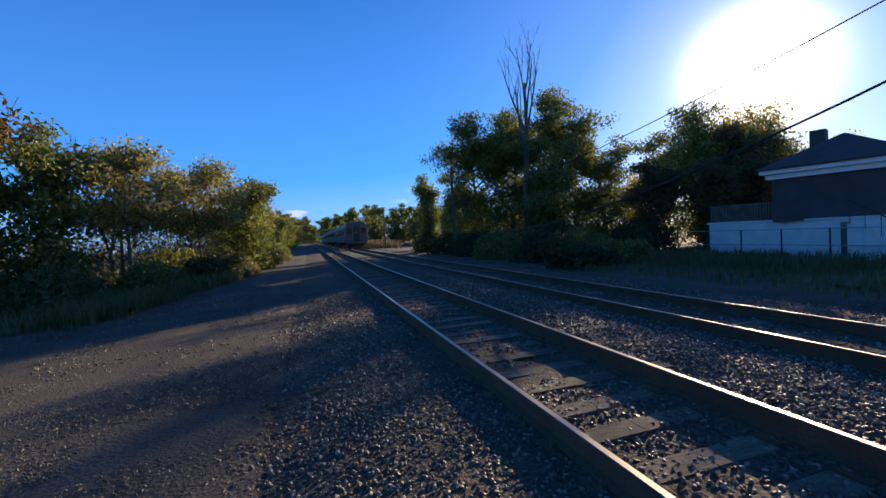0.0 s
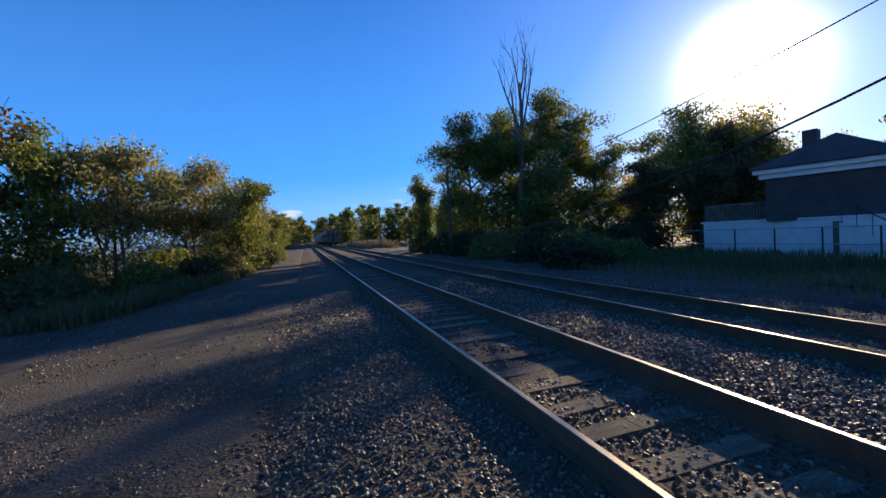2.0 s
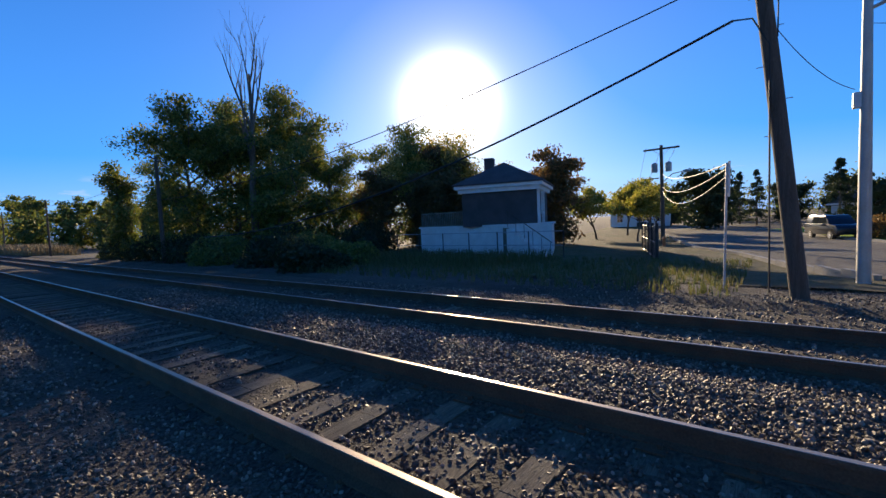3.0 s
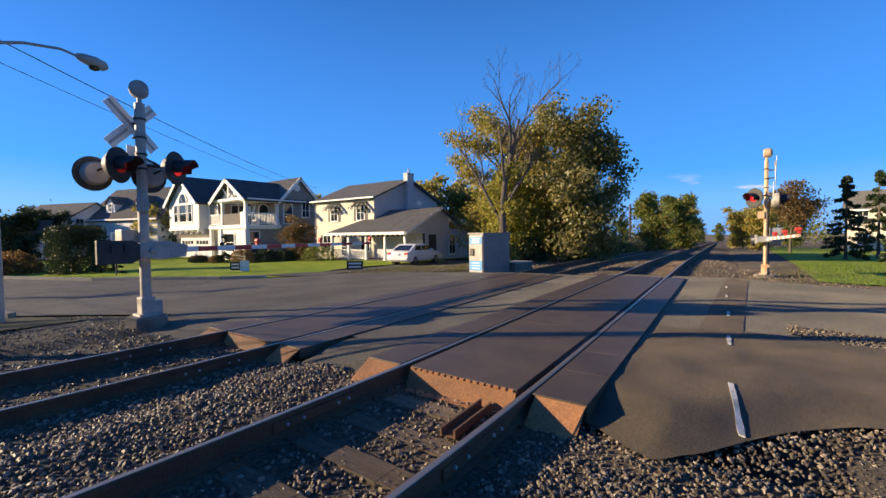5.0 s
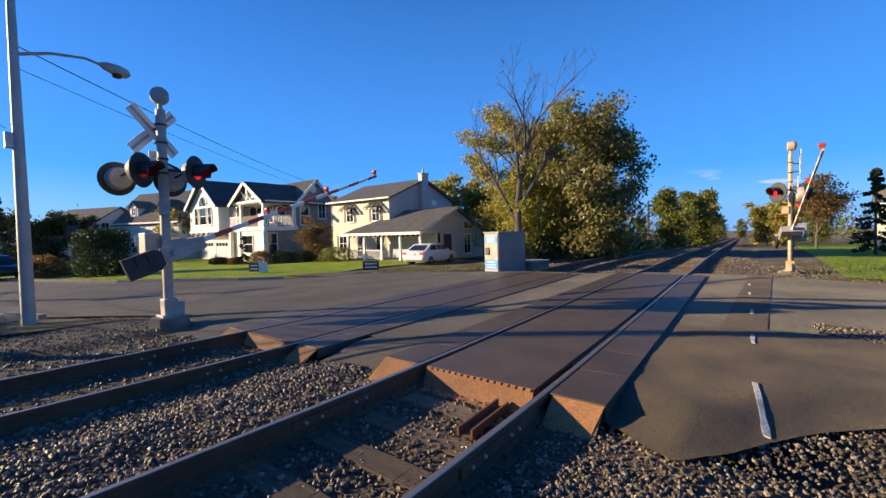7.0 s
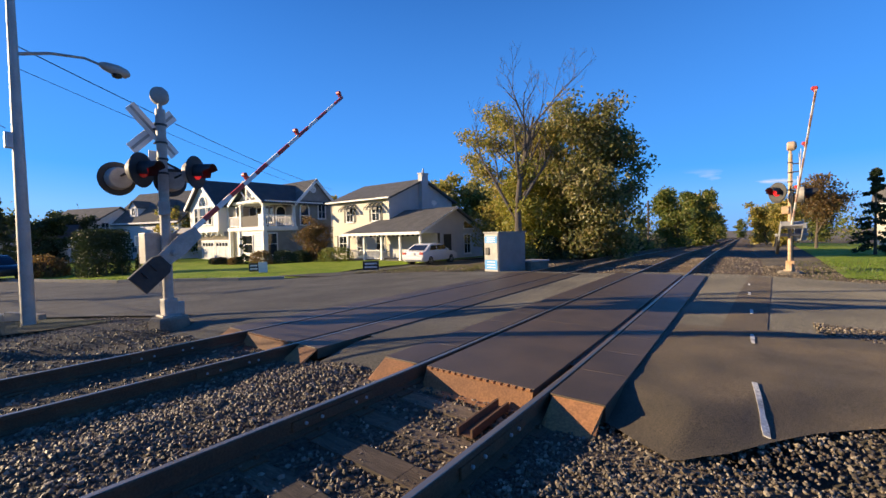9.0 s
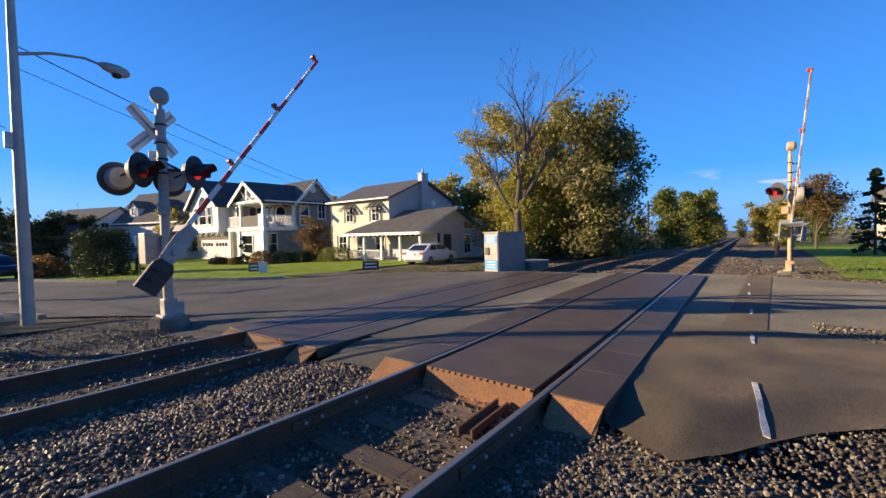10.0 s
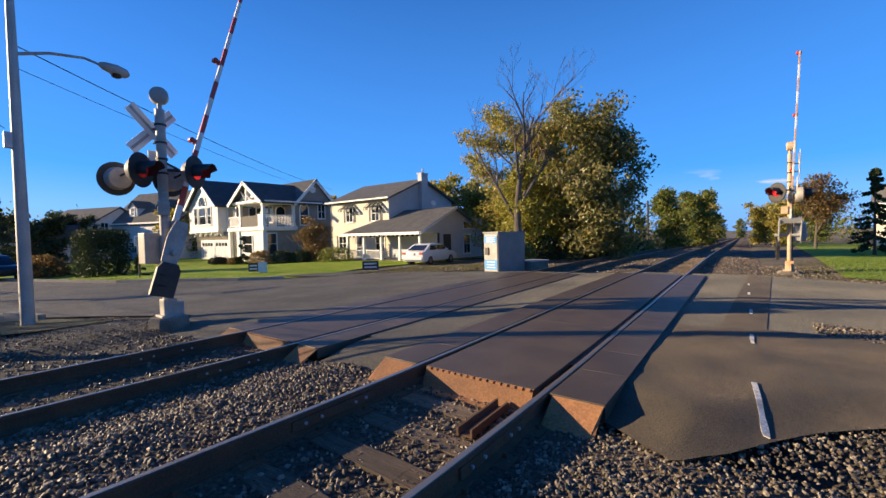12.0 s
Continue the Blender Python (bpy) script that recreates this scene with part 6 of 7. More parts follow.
def house_with_porch():
    """Two storeys under a gable, a columned porch and a low wing."""
    H = thing("house", "cream two-storey house with a grey roof and columned porch", "house", (26.4, -26.1, -0.69))
    H.scale = (0.95, 0.95, 0.95)
    D, W, ze, zr = 9.5, 8.3, 5.9, 7.85
    # cream on the sunny front; side and wing walls have shade in their grey
    part("wall", body(0, W, -D, 0, 0, ze, zr), M_SIDING_SHADE, H, "siding walls in a pale shade grey")
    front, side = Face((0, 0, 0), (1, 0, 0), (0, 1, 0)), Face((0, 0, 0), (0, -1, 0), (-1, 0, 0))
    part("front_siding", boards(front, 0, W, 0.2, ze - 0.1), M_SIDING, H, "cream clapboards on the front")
    part("side_siding", boards(side, 0.02, D - 0.02, 2.8, ze - 0.1), M_SIDING_SHADE, H)
    part("roof", gable_roof(Shape(), 0, W, -D, 0, ze, zr, 0.4), M_ROOF, H, "grey shingle roof")
    part("gutter", Shape().box((W / 2, 0.45, ze - 0.18), (W + 0.8, 0.12, 0.14)), M_WHITE, H, "white gutter along the eave")
    part("downpipe", Shape().tube([(W + 0.2, 0.4, ze - 0.2), (W + 0.05, 0.06, ze - 0.6), (W + 0.05, 0.06, 0.1)], 0.04, 6), M_WHITE, H)
    part("chimney", Shape().box((-0.25, -D / 2 + 0.2, 4.2), (0.5, 0.95, 8.3)).box((-0.25, -D / 2 + 0.2, 8.3), (0.6, 1.05, 0.12)), M_SIDING_SHADE, H, "chimney stack on the gable wall")
    part("flue_pipe", Shape().tube([(-0.25, -D / 2 + 0.2, 8.3), (-0.25, -D / 2 + 0.2, 8.8)], 0.08, 8), M_GALV, H)
    for u in (1.75, 5.45):
        window(H, front, u, 3.75, 0.95, 1.35, 1, True, awning=True)
    window(H, front, 1.2, 0.9, 1.1, 1.4, 1)
    window(H, front, 6.6, 0.9, 1.1, 1.4, 1, True)
    door = part("door", front.box(Shape(), 3.6, 4.55, 0.25, 2.35, 0.02, 0.07), M_WHITE, H, "white front door")
    part("door_panel", front.box(front.box(Shape(), 3.75, 4.4, 1.3, 2.2, 0.072, 0.085), 3.75, 4.4, 0.4, 1.15, 0.072, 0.085), M_SHUTTER, door)
    # low wing with its gable to the railway, and the porch roof in line with it
    x0, y1, y0, we, wr = -5.8, 2.4, -6.5, 2.72, 4.65
    part("wing_wall", body(x0, 0.0, y0, 0.0, 0, we + 0.95), M_SIDING_SHADE, H)
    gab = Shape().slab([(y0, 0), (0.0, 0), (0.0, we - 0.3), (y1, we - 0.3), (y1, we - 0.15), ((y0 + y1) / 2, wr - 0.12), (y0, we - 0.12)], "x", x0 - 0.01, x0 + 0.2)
    part("wing_gable", gab, M_SIDING_SHADE, H, "pale siding gable end")
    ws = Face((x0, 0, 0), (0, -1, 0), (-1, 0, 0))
    part("wing_siding", boards(ws, 0.0, 6.45, 0.15, we - 0.15), M_SIDING_SHADE, H)
    m = (y0 + y1) / 2
    roof = Shape()
    roof.sheet([(x0 - 0.35, y1 + 0.35, we - 0.16), (3.3, y1 + 0.35, we - 0.16), (0.0, m, wr), (x0 - 0.35, m, wr)], 0.15)
    roof.sheet([(x0 - 0.35, y0 - 0.3, we - 0.14), (0, y0 - 0.3, we - 0.14), (0, m, wr), (x0 - 0.35, m, wr)], 0.15)
    part("wing_roof", roof, M_ROOF, H, "low grey shingle roof over wing and porch")
    part("porch_fascia", Shape().box(((x0 + 3.2) / 2, y1 + 0.34, we - 0.28), (3.2 - x0 + 0.4, 0.06, 0.22)), M_WHITE, H, "white fascia board")
    part("rake_board", Shape().sheet([(x0 - 0.37, y1 + 0.4, we - 0.2), (x0 - 0.33, y1 + 0.4, we - 0.2), (x0 - 0.33, m, wr), (x0 - 0.37, m, wr)], 0.2), M_WHITE, H)
    part("porch_floor", Shape().box(((x0 + 3.2) / 2, 1.2, 0.12), (3.2 - x0, 2.4, 0.24)), M_CONC, H, "porch floor slab", bevel=0.02)
    for k in range(5):
        x = x0 + 0.15 + (2.9 - x0) * k / 4
        part("column", Shape().box((x, y1 - 0.1, 1.35), (0.17, 0.17, 2.3)).box((x, y1 - 0.1, 0.3), (0.24, 0.24, 0.16)).box((x, y1 - 0.1, 2.46), (0.24, 0.24, 0.12)), M_WHITE, H, bevel=0.01)
        if 1 <= k:
            xa = x0 + 0.15 + (2.9 - x0) * (k - 1) / 4
            rail = Shape().box(((x + xa) / 2, y1 - 0.1, 1.05), (x - xa, 0.07, 0.06)).box(((x + xa) / 2, y1 - 0.1, 0.35), (x - xa, 0.06, 0.05))
            for j in range(1, 14):
                rail.box((xa + (x - xa) * j / 14, y1 - 0.1, 0.7), (0.035, 0.035, 0.66))
            if k != 2:
                part("railing", rail, M_WHITE, H, "white porch railing with balusters")
            val = Shape()
            for j in range(8):
                if j % 2 == 0:
                    val.box((xa + (x - xa) * (j + 0.5) / 8, y1 - 0.02, 2.33), ((x - xa) / 8, 0.02, 0.3))
            part("awning_valance", val, M_SHUTTER, H, "striped awning valance")
    window(H, ws, 3.9, 0.6, 0.95, 1.6, 1)
    part("side_door", ws.box(Shape(), 0.5, 1.5, 0.25, 2.3, 0.02, 0.06), M_SHUTTER, H, "dark side door")
    tri = Shape().slab([(-5.3, 2.75), (-3.4, 2.75), (-3.4, 3.6)], "x", x0 - 0.02, x0 + 0.02)
    part("gable_window", tri, M_GLASS, H, "dark triangular gable window")
    part("gable_window_trim", Shape().tube([(x0 - 0.03, -5.3, 2.75), (x0 - 0.03, -3.4, 2.75), (x0 - 0.03, -3.4, 3.6), (x0 - 0.03, -5.3, 2.75)], 0.05, 4), M_WHITE, H)
    part("satellite_dish", Shape().turned((x0 + 2.4, m - 0.2, wr + 0.45), (-0.8, 0.4, 0.3), [(0, 0.05), (0.04, 0.2), (0.08, 0.26), (0.085, 0.26), (0.05, 0.2)], 16).tube([(x0 + 2.4, m - 0.2, wr - 0.05), (x0 + 2.4, m - 0.2, wr + 0.45)], 0.02, 6), M_WHITE, H, "white satellite dish")
    part("meter", ws.box(Shape(), 5.2, 5.5, 1.3, 1.75, 0.01, 0.12), M_GALV, H)


def arched_window(parent, face, u, z, w, h):
    """A tall window under a round head, with white trim and a sash bar."""
    n, r = 10, w / 2
    at = lambda uu, zz, ww: face.o + face.u * uu + face.w * ww + Vector((0, 0, zz))

    def outline(g):
        return [(u - r - g, z - g), (u + r + g, z - g)] + [(u + (r + g) * math.cos(math.pi * k / n), z + h - r + (r + g) * math.sin(math.pi * k / n)) for k in range(n + 1)]
    inn, out = outline(0.0), outline(0.11)
    m = len(inn)
    rim = Shape().add([at(a, b, ww) for ww in (0.0, 0.06) for a, b in out + inn],
                      [(2 * m + k, 2 * m + (k + 1) % m, 3 * m + (k + 1) % m, 3 * m + k) for k in range(m)] + [(k, (k + 1) % m, 2 * m + (k + 1) % m, 2 * m + k) for k in range(m)]
                      + [(m + k, 3 * m + k, 3 * m + (k + 1) % m, m + (k + 1) % m) for k in range(m)])
    win = part("arched_window", rim, M_WHITE, parent, "white-framed arched window")
    part("pane", Shape().add([at(a, b, ww) for ww in (0.004, 0.02) for a, b in inn], [tuple(range(m))[::-1], tuple(range(m, 2 * m))]), M_GLASS, win)
    part("sash_bar", face.box(Shape(), u - r, u + r, z + h * 0.45 - 0.03, z + h * 0.45 + 0.03, 0.021, 0.05), M_WHITE, win)
    return win


def railing(parent, a, b, z0, z1, label):
    """Top and bottom rail with square balusters from a to b (plan points)."""
    a, b = Vector((*a, 0)), Vector((*b, 0))
    d = b - a
    ang, c, n = math.degrees(math.atan2(d.y, d.x)), (a + b) / 2, max(2, int(d.length / 0.15))
    sh = Shape().box((c.x, c.y, z1), (d.length, 0.09, 0.08), ang).box((c.x, c.y, z0), (d.length, 0.07, 0.07), ang)
    for k in range(1, n):
        p = a.lerp(b, k / n)
        sh.box((p.x, p.y, (z0 + z1) / 2), (0.05, 0.05, z1 - z0), ang)
    return part("railing", sh, M_WHITE, parent, label)


def house_with_gables():
    """A steep white bay over a garage, a columned balcony under a trussed gable, and a cross wing."""
    H = thing("house", "white two-storey house with gables, balcony and garage", "house", (39.88, -22.12, -0.95))
    H.scale = (1.12, 1.12, 1.086)
    F = lambda y: Face((0, y, 0), (1, 0, 0), (0, 1, 0))
    S = lambda x: Face((x, 0, 0), (0, -1, 0), (-1, 0, 0))
    # the bay and the garage under it
    part("gable_bay", body(8.55, 15.3, -9, 0, 3.1, 6.05, 8.75, "y"), M_SIDING_WHITE, H, "white gabled bay")
    part("bay_siding", boards(F(0), 8.6, 15.25, 3.2, 5.9, 0.2), M_SIDING_WHITE, H)
    part("bay_roof", gable_roof(Shape(), 8.55, 15.3, -9, 0, 6.05, 8.75, 0.4, "y"), M_ROOF_DARK, H, "dark shingle roof")
    for sg in (-1, 1):
        part("rake_board", Shape().sheet([(11.92 + sg * 3.8, 0.42, 5.72), (11.92 + sg * 3.8, 0.5, 5.72), (11.92, 0.5, 8.77), (11.92, 0.42, 8.77)], 0.3), M_WHITE, H)
    part("garage_wall", body(7.5, 15.2, -9, -0.6, 0, 3.1), M_SHINGLE_WALL, H, "tan shingled garage wall")
    part("garage_courses", boards(F(-0.6), 7.55, 15.15, 2.25, 3.05, 0.16), M_SHINGLE_WALL, H)
    gg = F(-0.6)
    for u in (9.2, 12.4):
        dr = gg.box(Shape(), u - 1.35, u + 1.35, 0.02, 2.05, 0, 0.06)
        for k in range(4):
            for q in range(4):
                gg.box(dr, u - 1.3 + 0.66 * q, u - 0.7 + 0.66 * q, 0.08 + 0.48 * k, 0.48 + 0.48 * k, 0.06, 0.078)
        d = part("garage_door", dr, M_DOORBLUE, H, "white panelled garage door")
        for k in range(4):
            part("pane", gg.box(Shape(), u - 1.22 + 0.66 * k, u - 0.76 + 0.66 * k, 1.58, 1.92, 0.079, 0.088), M_GLASS, d)
        part("door_trim", gg.box(gg.box(gg.box(Shape(), u - 1.52, u - 1.36, 0, 2.22, 0, 0.1), u + 1.36, u + 1.52, 0, 2.22, 0, 0.1), u - 1.36, u + 1.36, 2.06, 2.22, 0, 0.1), M_WHITE, H)
    for k in range(6):
        part("bracket", Shape().box((8.8 + k * 1.25, -0.25, 2.95), (0.16, 0.62, 0.26)).box((8.8 + k * 1.25, -0.45, 2.75), (0.14, 0.25, 0.2)), M_WHITE, H)
    part("bay_sill", Shape().box((11.92, 0.03, 3.14), (6.9, 0.16, 0.16)), M_WHITE, H)
    gb = F(0.02)
    for u, w in ((10.35, 0.75), (11.95, 1.5), (13.55, 0.75)):
        window(H, gb, u, 3.95, w, 1.75, 0)
    fan = Shape().slab([(11.95 + 0.85 * math.cos(math.pi * k / 12), 5.95 + 0.95 * math.sin(math.pi * k / 12)) for k in range(13)], "y", 0.02, 0.05)
    part("fan_window", fan, M_GLASS, H, "half-round fan window")
    ring = Shape()
    for k in range(12):
        a, b = math.pi * k / 12, math.pi * (k + 1) / 12
        ring.slab([(11.95 + q * math.cos(w), 5.95 + (q + 0.1) * math.sin(w)) for q, w in ((0.85, a), (1.0, a), (1.0, b), (0.85, b))], "y", 0.02, 0.09)
    for k in (3, 6, 9):
        a = math.pi * k / 12
        ring.tube([(11.95, 0.07, 5.95), (11.95 + 0.85 * math.cos(a), 0.07, 5.95 + 0.95 * math.sin(a))], 0.025, 4)
    part("arch_trim", ring, M_WHITE, H)
    # the core behind the balcony
    part("wall", body(1.8, 8.55, -9, -2.2, 0, 5.85), M_GREYWALL, H, "grey shingled walls")
    part("front_courses", boards(F(-2.2), 1.82, 8.5, 3.1, 5.8, 0.18), M_SHINGLE_WALL, H, "tan shingle courses behind the balcony")
    part("core_roof", Shape().sheet([(5.3, -1.8, 5.83), (8.8, -1.8, 5.83), (8.8, -7, 7.9), (5.3, -7, 7.9)], 0.15), M_ROOF_DARK, H)
    part("tan_return", body(6.6, 8.54, -2.2, -0.9, 3.1, 5.85), M_SHINGLE_WALL, H, "tan shingled wall beside the bay")
    part("corner_board", F(-0.9).box(F(-0.9).box(Shape(), 6.56, 6.76, 3.1, 5.85, 0, 0.03), 8.3, 8.53, 3.1, 5.85, 0, 0.03), M_WHITE, H)
    part("gutter", Shape().box((7.0, -0.75, 5.78), (3.0, 0.12, 0.16)), M_WHITE, H)
    part("downpipe", Shape().tube([(8.2, -0.8, 5.7), (8.2, -0.84, 5.2), (8.2, -0.84, 3.1)], 0.05, 6), M_WHITE, H)
    # trussed gable over the balcony, its roof running back
    part("portico_gable", Shape().slab([(-0.1, 5.62), (5.3, 5.62), (5.3, 5.8), (2.6, 7.55), (-0.1, 5.8)], "y", -0.5, -0.3), M_SIDING_WHITE, H)
    part("portico_roof", gable_roof(Shape(), -0.1, 5.3, -6.5, 0, 5.83, 7.67, 0.35, "y"), M_ROOF_DARK, H)
    part("soffit", Shape().box((2.6, -1.6, 5.58), (5.5, 3.3, 0.08)), M_WHITE, H, "white boarded balcony ceiling")
    for sg in (-1, 1):
        part("rake_board", Shape().sheet([(2.6 + sg * 3.1, 0.36, 5.6), (2.6 + sg * 3.1, 0.44, 5.6), (2.6, 0.44, 7.7), (2.6, 0.36, 7.7)], 0.3), M_WHITE, H)
    truss = Shape().box((2.6, 0.1, 5.72), (5.4, 0.14, 0.22)).box((2.6, 0.1, 6.55), (0.16, 0.12, 1.7))
    for sg in (-1, 1):
        truss.tube([(2.6 + sg * 1.0, 0.1, 5.8), (2.6, 0.1, 6.35)], 0.09, 4).tube([(2.6, 0.1, 5.8), (2.6 + sg * 0.95, 0.1, 6.75)], 0.08, 4)
    part("truss", truss, M_WHITE, H, "white timber truss in the gable")
    part("side_beam", Shape().box((0.05, -1.6, 5.6), (0.26, 3.3, 0.34)).box((-0.35, -3.0, 5.66), (0.12, 6.0, 0.16)), M_WHITE, H, "white beam and gutter along the side")
    part("balcony_floor", Shape().box((3.2, -1.62, 3.2), (6.7, 3.4, 0.34)).box((3.2, -1.62, 3.02), (6.4, 3.2, 0.1)), M_WHITE, H, "white balcony floor", bevel=0.02)
    for x, y in ((0.15, -0.12), (4.15, -0.12), (0.15, -3.1)):
        part("column", Shape().box((x, y, 4.5), (0.24, 0.24, 2.3)).box((x, y, 3.5), (0.32, 0.32, 0.3)).box((x, y, 5.4), (0.32, 0.32, 0.18)), M_WHITE, H, bevel=0.01)
    part("newel", Shape().box((0.5, -0.1, 3.95), (0.95, 0.12, 1.15)), M_WHITE, H, "solid white parapet panel at the corner")
    part("parapet", Shape().box((2.5, -0.1, 3.9), (3.0, 0.1, 1.05)), M_SHINGLE_WALL, H, "tan boarded parapet")
    railing(H, (4.3, -0.1), (6.45, -0.1), 3.5, 4.42, "white balcony railing")
    railing(H, (0.08, -0.25), (0.08, -3.2), 3.5, 4.42, "white balcony railing")
    for u, z, w, h in ((5.8, 3.4, 1.3, 2.05), (4.6, 3.9, 0.8, 1.45), (3.4, 3.4, 1.2, 2.05), (2.4, 3.9, 0.6, 1.45)):
        window(H, F(-2.18), u, z, w, h, 0)
    arched_window(H, S(1.78), 2.75, 3.4, 0.9, 1.95)
    # the ground floor under the balcony
    part("porch_box", body(0.1, 4.25, -3.3, -0.02, 0, 2.97), M_GREYWALL, H, "grey lower storey")
    for k in range(12):
        part("porch_board", F(-0.02).box(Shape(), 0.12, 4.23, 0.1 + 0.24 * k, min(0.32 + 0.24 * k, 2.95), 0, 0.018), M_SIDING_WHITE, H)
    part("porch_siding", boards(S(0.1), 0.05, 3.25, 0.1, 2.95, 0.18), M_GREYWALL, H)
    for x, y in ((0.02, -0.02), (4.3, -0.05)):
        part("column", Shape().box((x, y, 1.5), (0.36, 0.36, 2.94)), M_WHITE, H, bevel=0.015)
    window(H, F(0.0), 2.7, 0.95, 1.5, 1.6, 0)
    window(H, S(0.08), 0.8, 0.8, 0.85, 1.9, 0)
    part("entry_wall", body(4.25, 7.5, -3.0, -1.0, 0, 2.97), M_SIDING, H, "cream wall in the recessed entry")
    part("door", F(-1.0).box(Shape(), 4.6, 5.6, 0.1, 2.3, 0.002, 0.06), M_WHITE, H, "white front door")
    part("entry_column", Shape().box((6.5, -0.2, 1.5), (0.3, 0.3, 2.94)), M_WHITE, H, bevel=0.015)
    # cross wing with its gable end to the side
    part("wing_wall", body(0.0, 9.0, -7.5, -3.25, 0, 5.85, 8.05, "x"), M_GREYWALL, H, "grey shake cross wing")
    part("wing_courses", boards(S(0.0), 3.3, 7.45, 0.1, 5.6, 0.2), M_GREYWALL, H)
    part("wing_roof", gable_roof(Shape(), 0.0, 9.0, -7.5, -3.25, 5.85, 8.1, 0.35, "x"), M_ROOF, H, "grey shingle roof")
    for y0, y1 in ((-2.85, -5.37), (-7.9, -5.37)):
        part("rake_board", Shape().sheet([(-0.42, y0, 5.5), (-0.34, y0, 5.5), (-0.34, y1, 8.13), (-0.42, y1, 8.13)], 0.26), M_WHITE, H)
    part("round_vent", Shape().turned((0.0, -5.2, 7.05), (-1, 0, 0), [(0, 0.34), (0.05, 0.34), (0.06, 0.24)], 18), M_WHITE, H)
    arched_window(H, S(-0.02), 4.15, 3.55, 0.85, 1.95)
    window(H, S(-0.02), 6.1, 4.2, 0.75, 1.3, 1)
    window(H, S(-0.02), 4.6, 0.9, 0.9, 1.4, 1)


def plain_house(at, rz, W, D, ze, zr, wall, roof, label, dormers=0, cols=3, floors=1, along="x"):
    H = thing("house", label, "house", at, rz)
    part("wall", body(0, W, -D, 0, 0, ze, zr, along), wall, H)
    part("roof", gable_roof(Shape(), 0, W, -D, 0, ze, zr, 0.35, along), roof, H)
    part("eave_board", Shape().box((W / 2, 0.36, ze - 0.2), (W + 0.6, 0.08, 0.2)), M_WHITE, H)
    fr, sd = Face((0, 0, 0), (1, 0, 0), (0, 1, 0)), Face((0, 0, 0), (0, -1, 0), (-1, 0, 0))
    for fl in range(floors):
        for k in range(cols):
            window(H, fr, W * (k + 0.5) / cols, 0.9 + 2.7 * fl, 0.9, 1.3, 1)
        for k in range(2):
            window(H, sd, D * (k + 0.5) / 2, 0.9 + 2.7 * fl, 0.9, 1.3, 1)
    part("door", fr.box(Shape(), W * 0.5 - 0.5, W * 0.5 + 0.45, 0, 2.05, 0.002, 0.05), M_SHUTTER, H)
    for k in range(dormers):
        x = W * (k + 0.7) / (dormers + 0.4)
        k2 = (zr - ze) / (D / 2)
        z0 = ze + 0.9 * k2
        part("dormer", body(x - 0.75, x + 0.75, -2.6, -0.8, ze + 0.2, z0 + 1.3, z0 + 2.1, "y"), wall, H, "white dormer")
        part("dormer_roof", gable_roof(Shape(), x - 0.75, x + 0.75, -3.0, -0.8, z0 + 1.3, z0 + 2.1, 0.2, "y", 0.1), roof, H)
        window(H, Face((0, -0.8, 0), (1, 0, 0), (0, 1, 0)), x, z0 + 0.1, 0.6, 0.95, 1)
    return H


def build_houses():
    house_with_porch()
    house_with_gables()
    plain_house((59.3, -21.6, -0.8), 18, 13.0, 9.0, 4.9, 9.2, M_SIDING_WHITE, M_ROOF, "white cape house with two dormers and grey roof", 2, 4, 1)
    plain_house((70, -15, -0.8), 20, 10, 8, 4.8, 7.2, M_SIDING_WHITE, M_ROOF, "distant white house among trees", 0, 3, 2)
    plain_house((66, -12, -0.8), 60, 7, 6, 2.6, 4.6, M_SIDING_WHITE, M_ROOF_DARK, "low white garage beside a hedge", 0, 2, 1)
    plain_house((25, -72, -1.2), 0, 9, 7, 2.6, 4.4, M_SIDING, M_ROOF, "small cream bungalow behind the trees", 0, 3, 1)
    plain_house((-18, -70, -1.2), -10, 9, 8, 5.2, 7.6, M_SIDING, M_ROOF, "pale yellow two-storey house behind evergreens", 0, 3, 2)
    plain_house((85, 14, -0.8), 100, 10, 8, 3.0, 5.2, M_SIDING_WHITE, M_ROOF_DARK, "distant low house across the road", 0, 3, 1)


build_houses()


def _turned_about(sh, c, deg):
    m = Matrix.Translation((*c, 0)) @ pose(0, 0, 0, 0, 0, deg) @ Matrix.Translation((-c[0], -c[1], 0))
    sh.v = [tuple(m @ Vector(p)) for p in sh.v]
    return sh


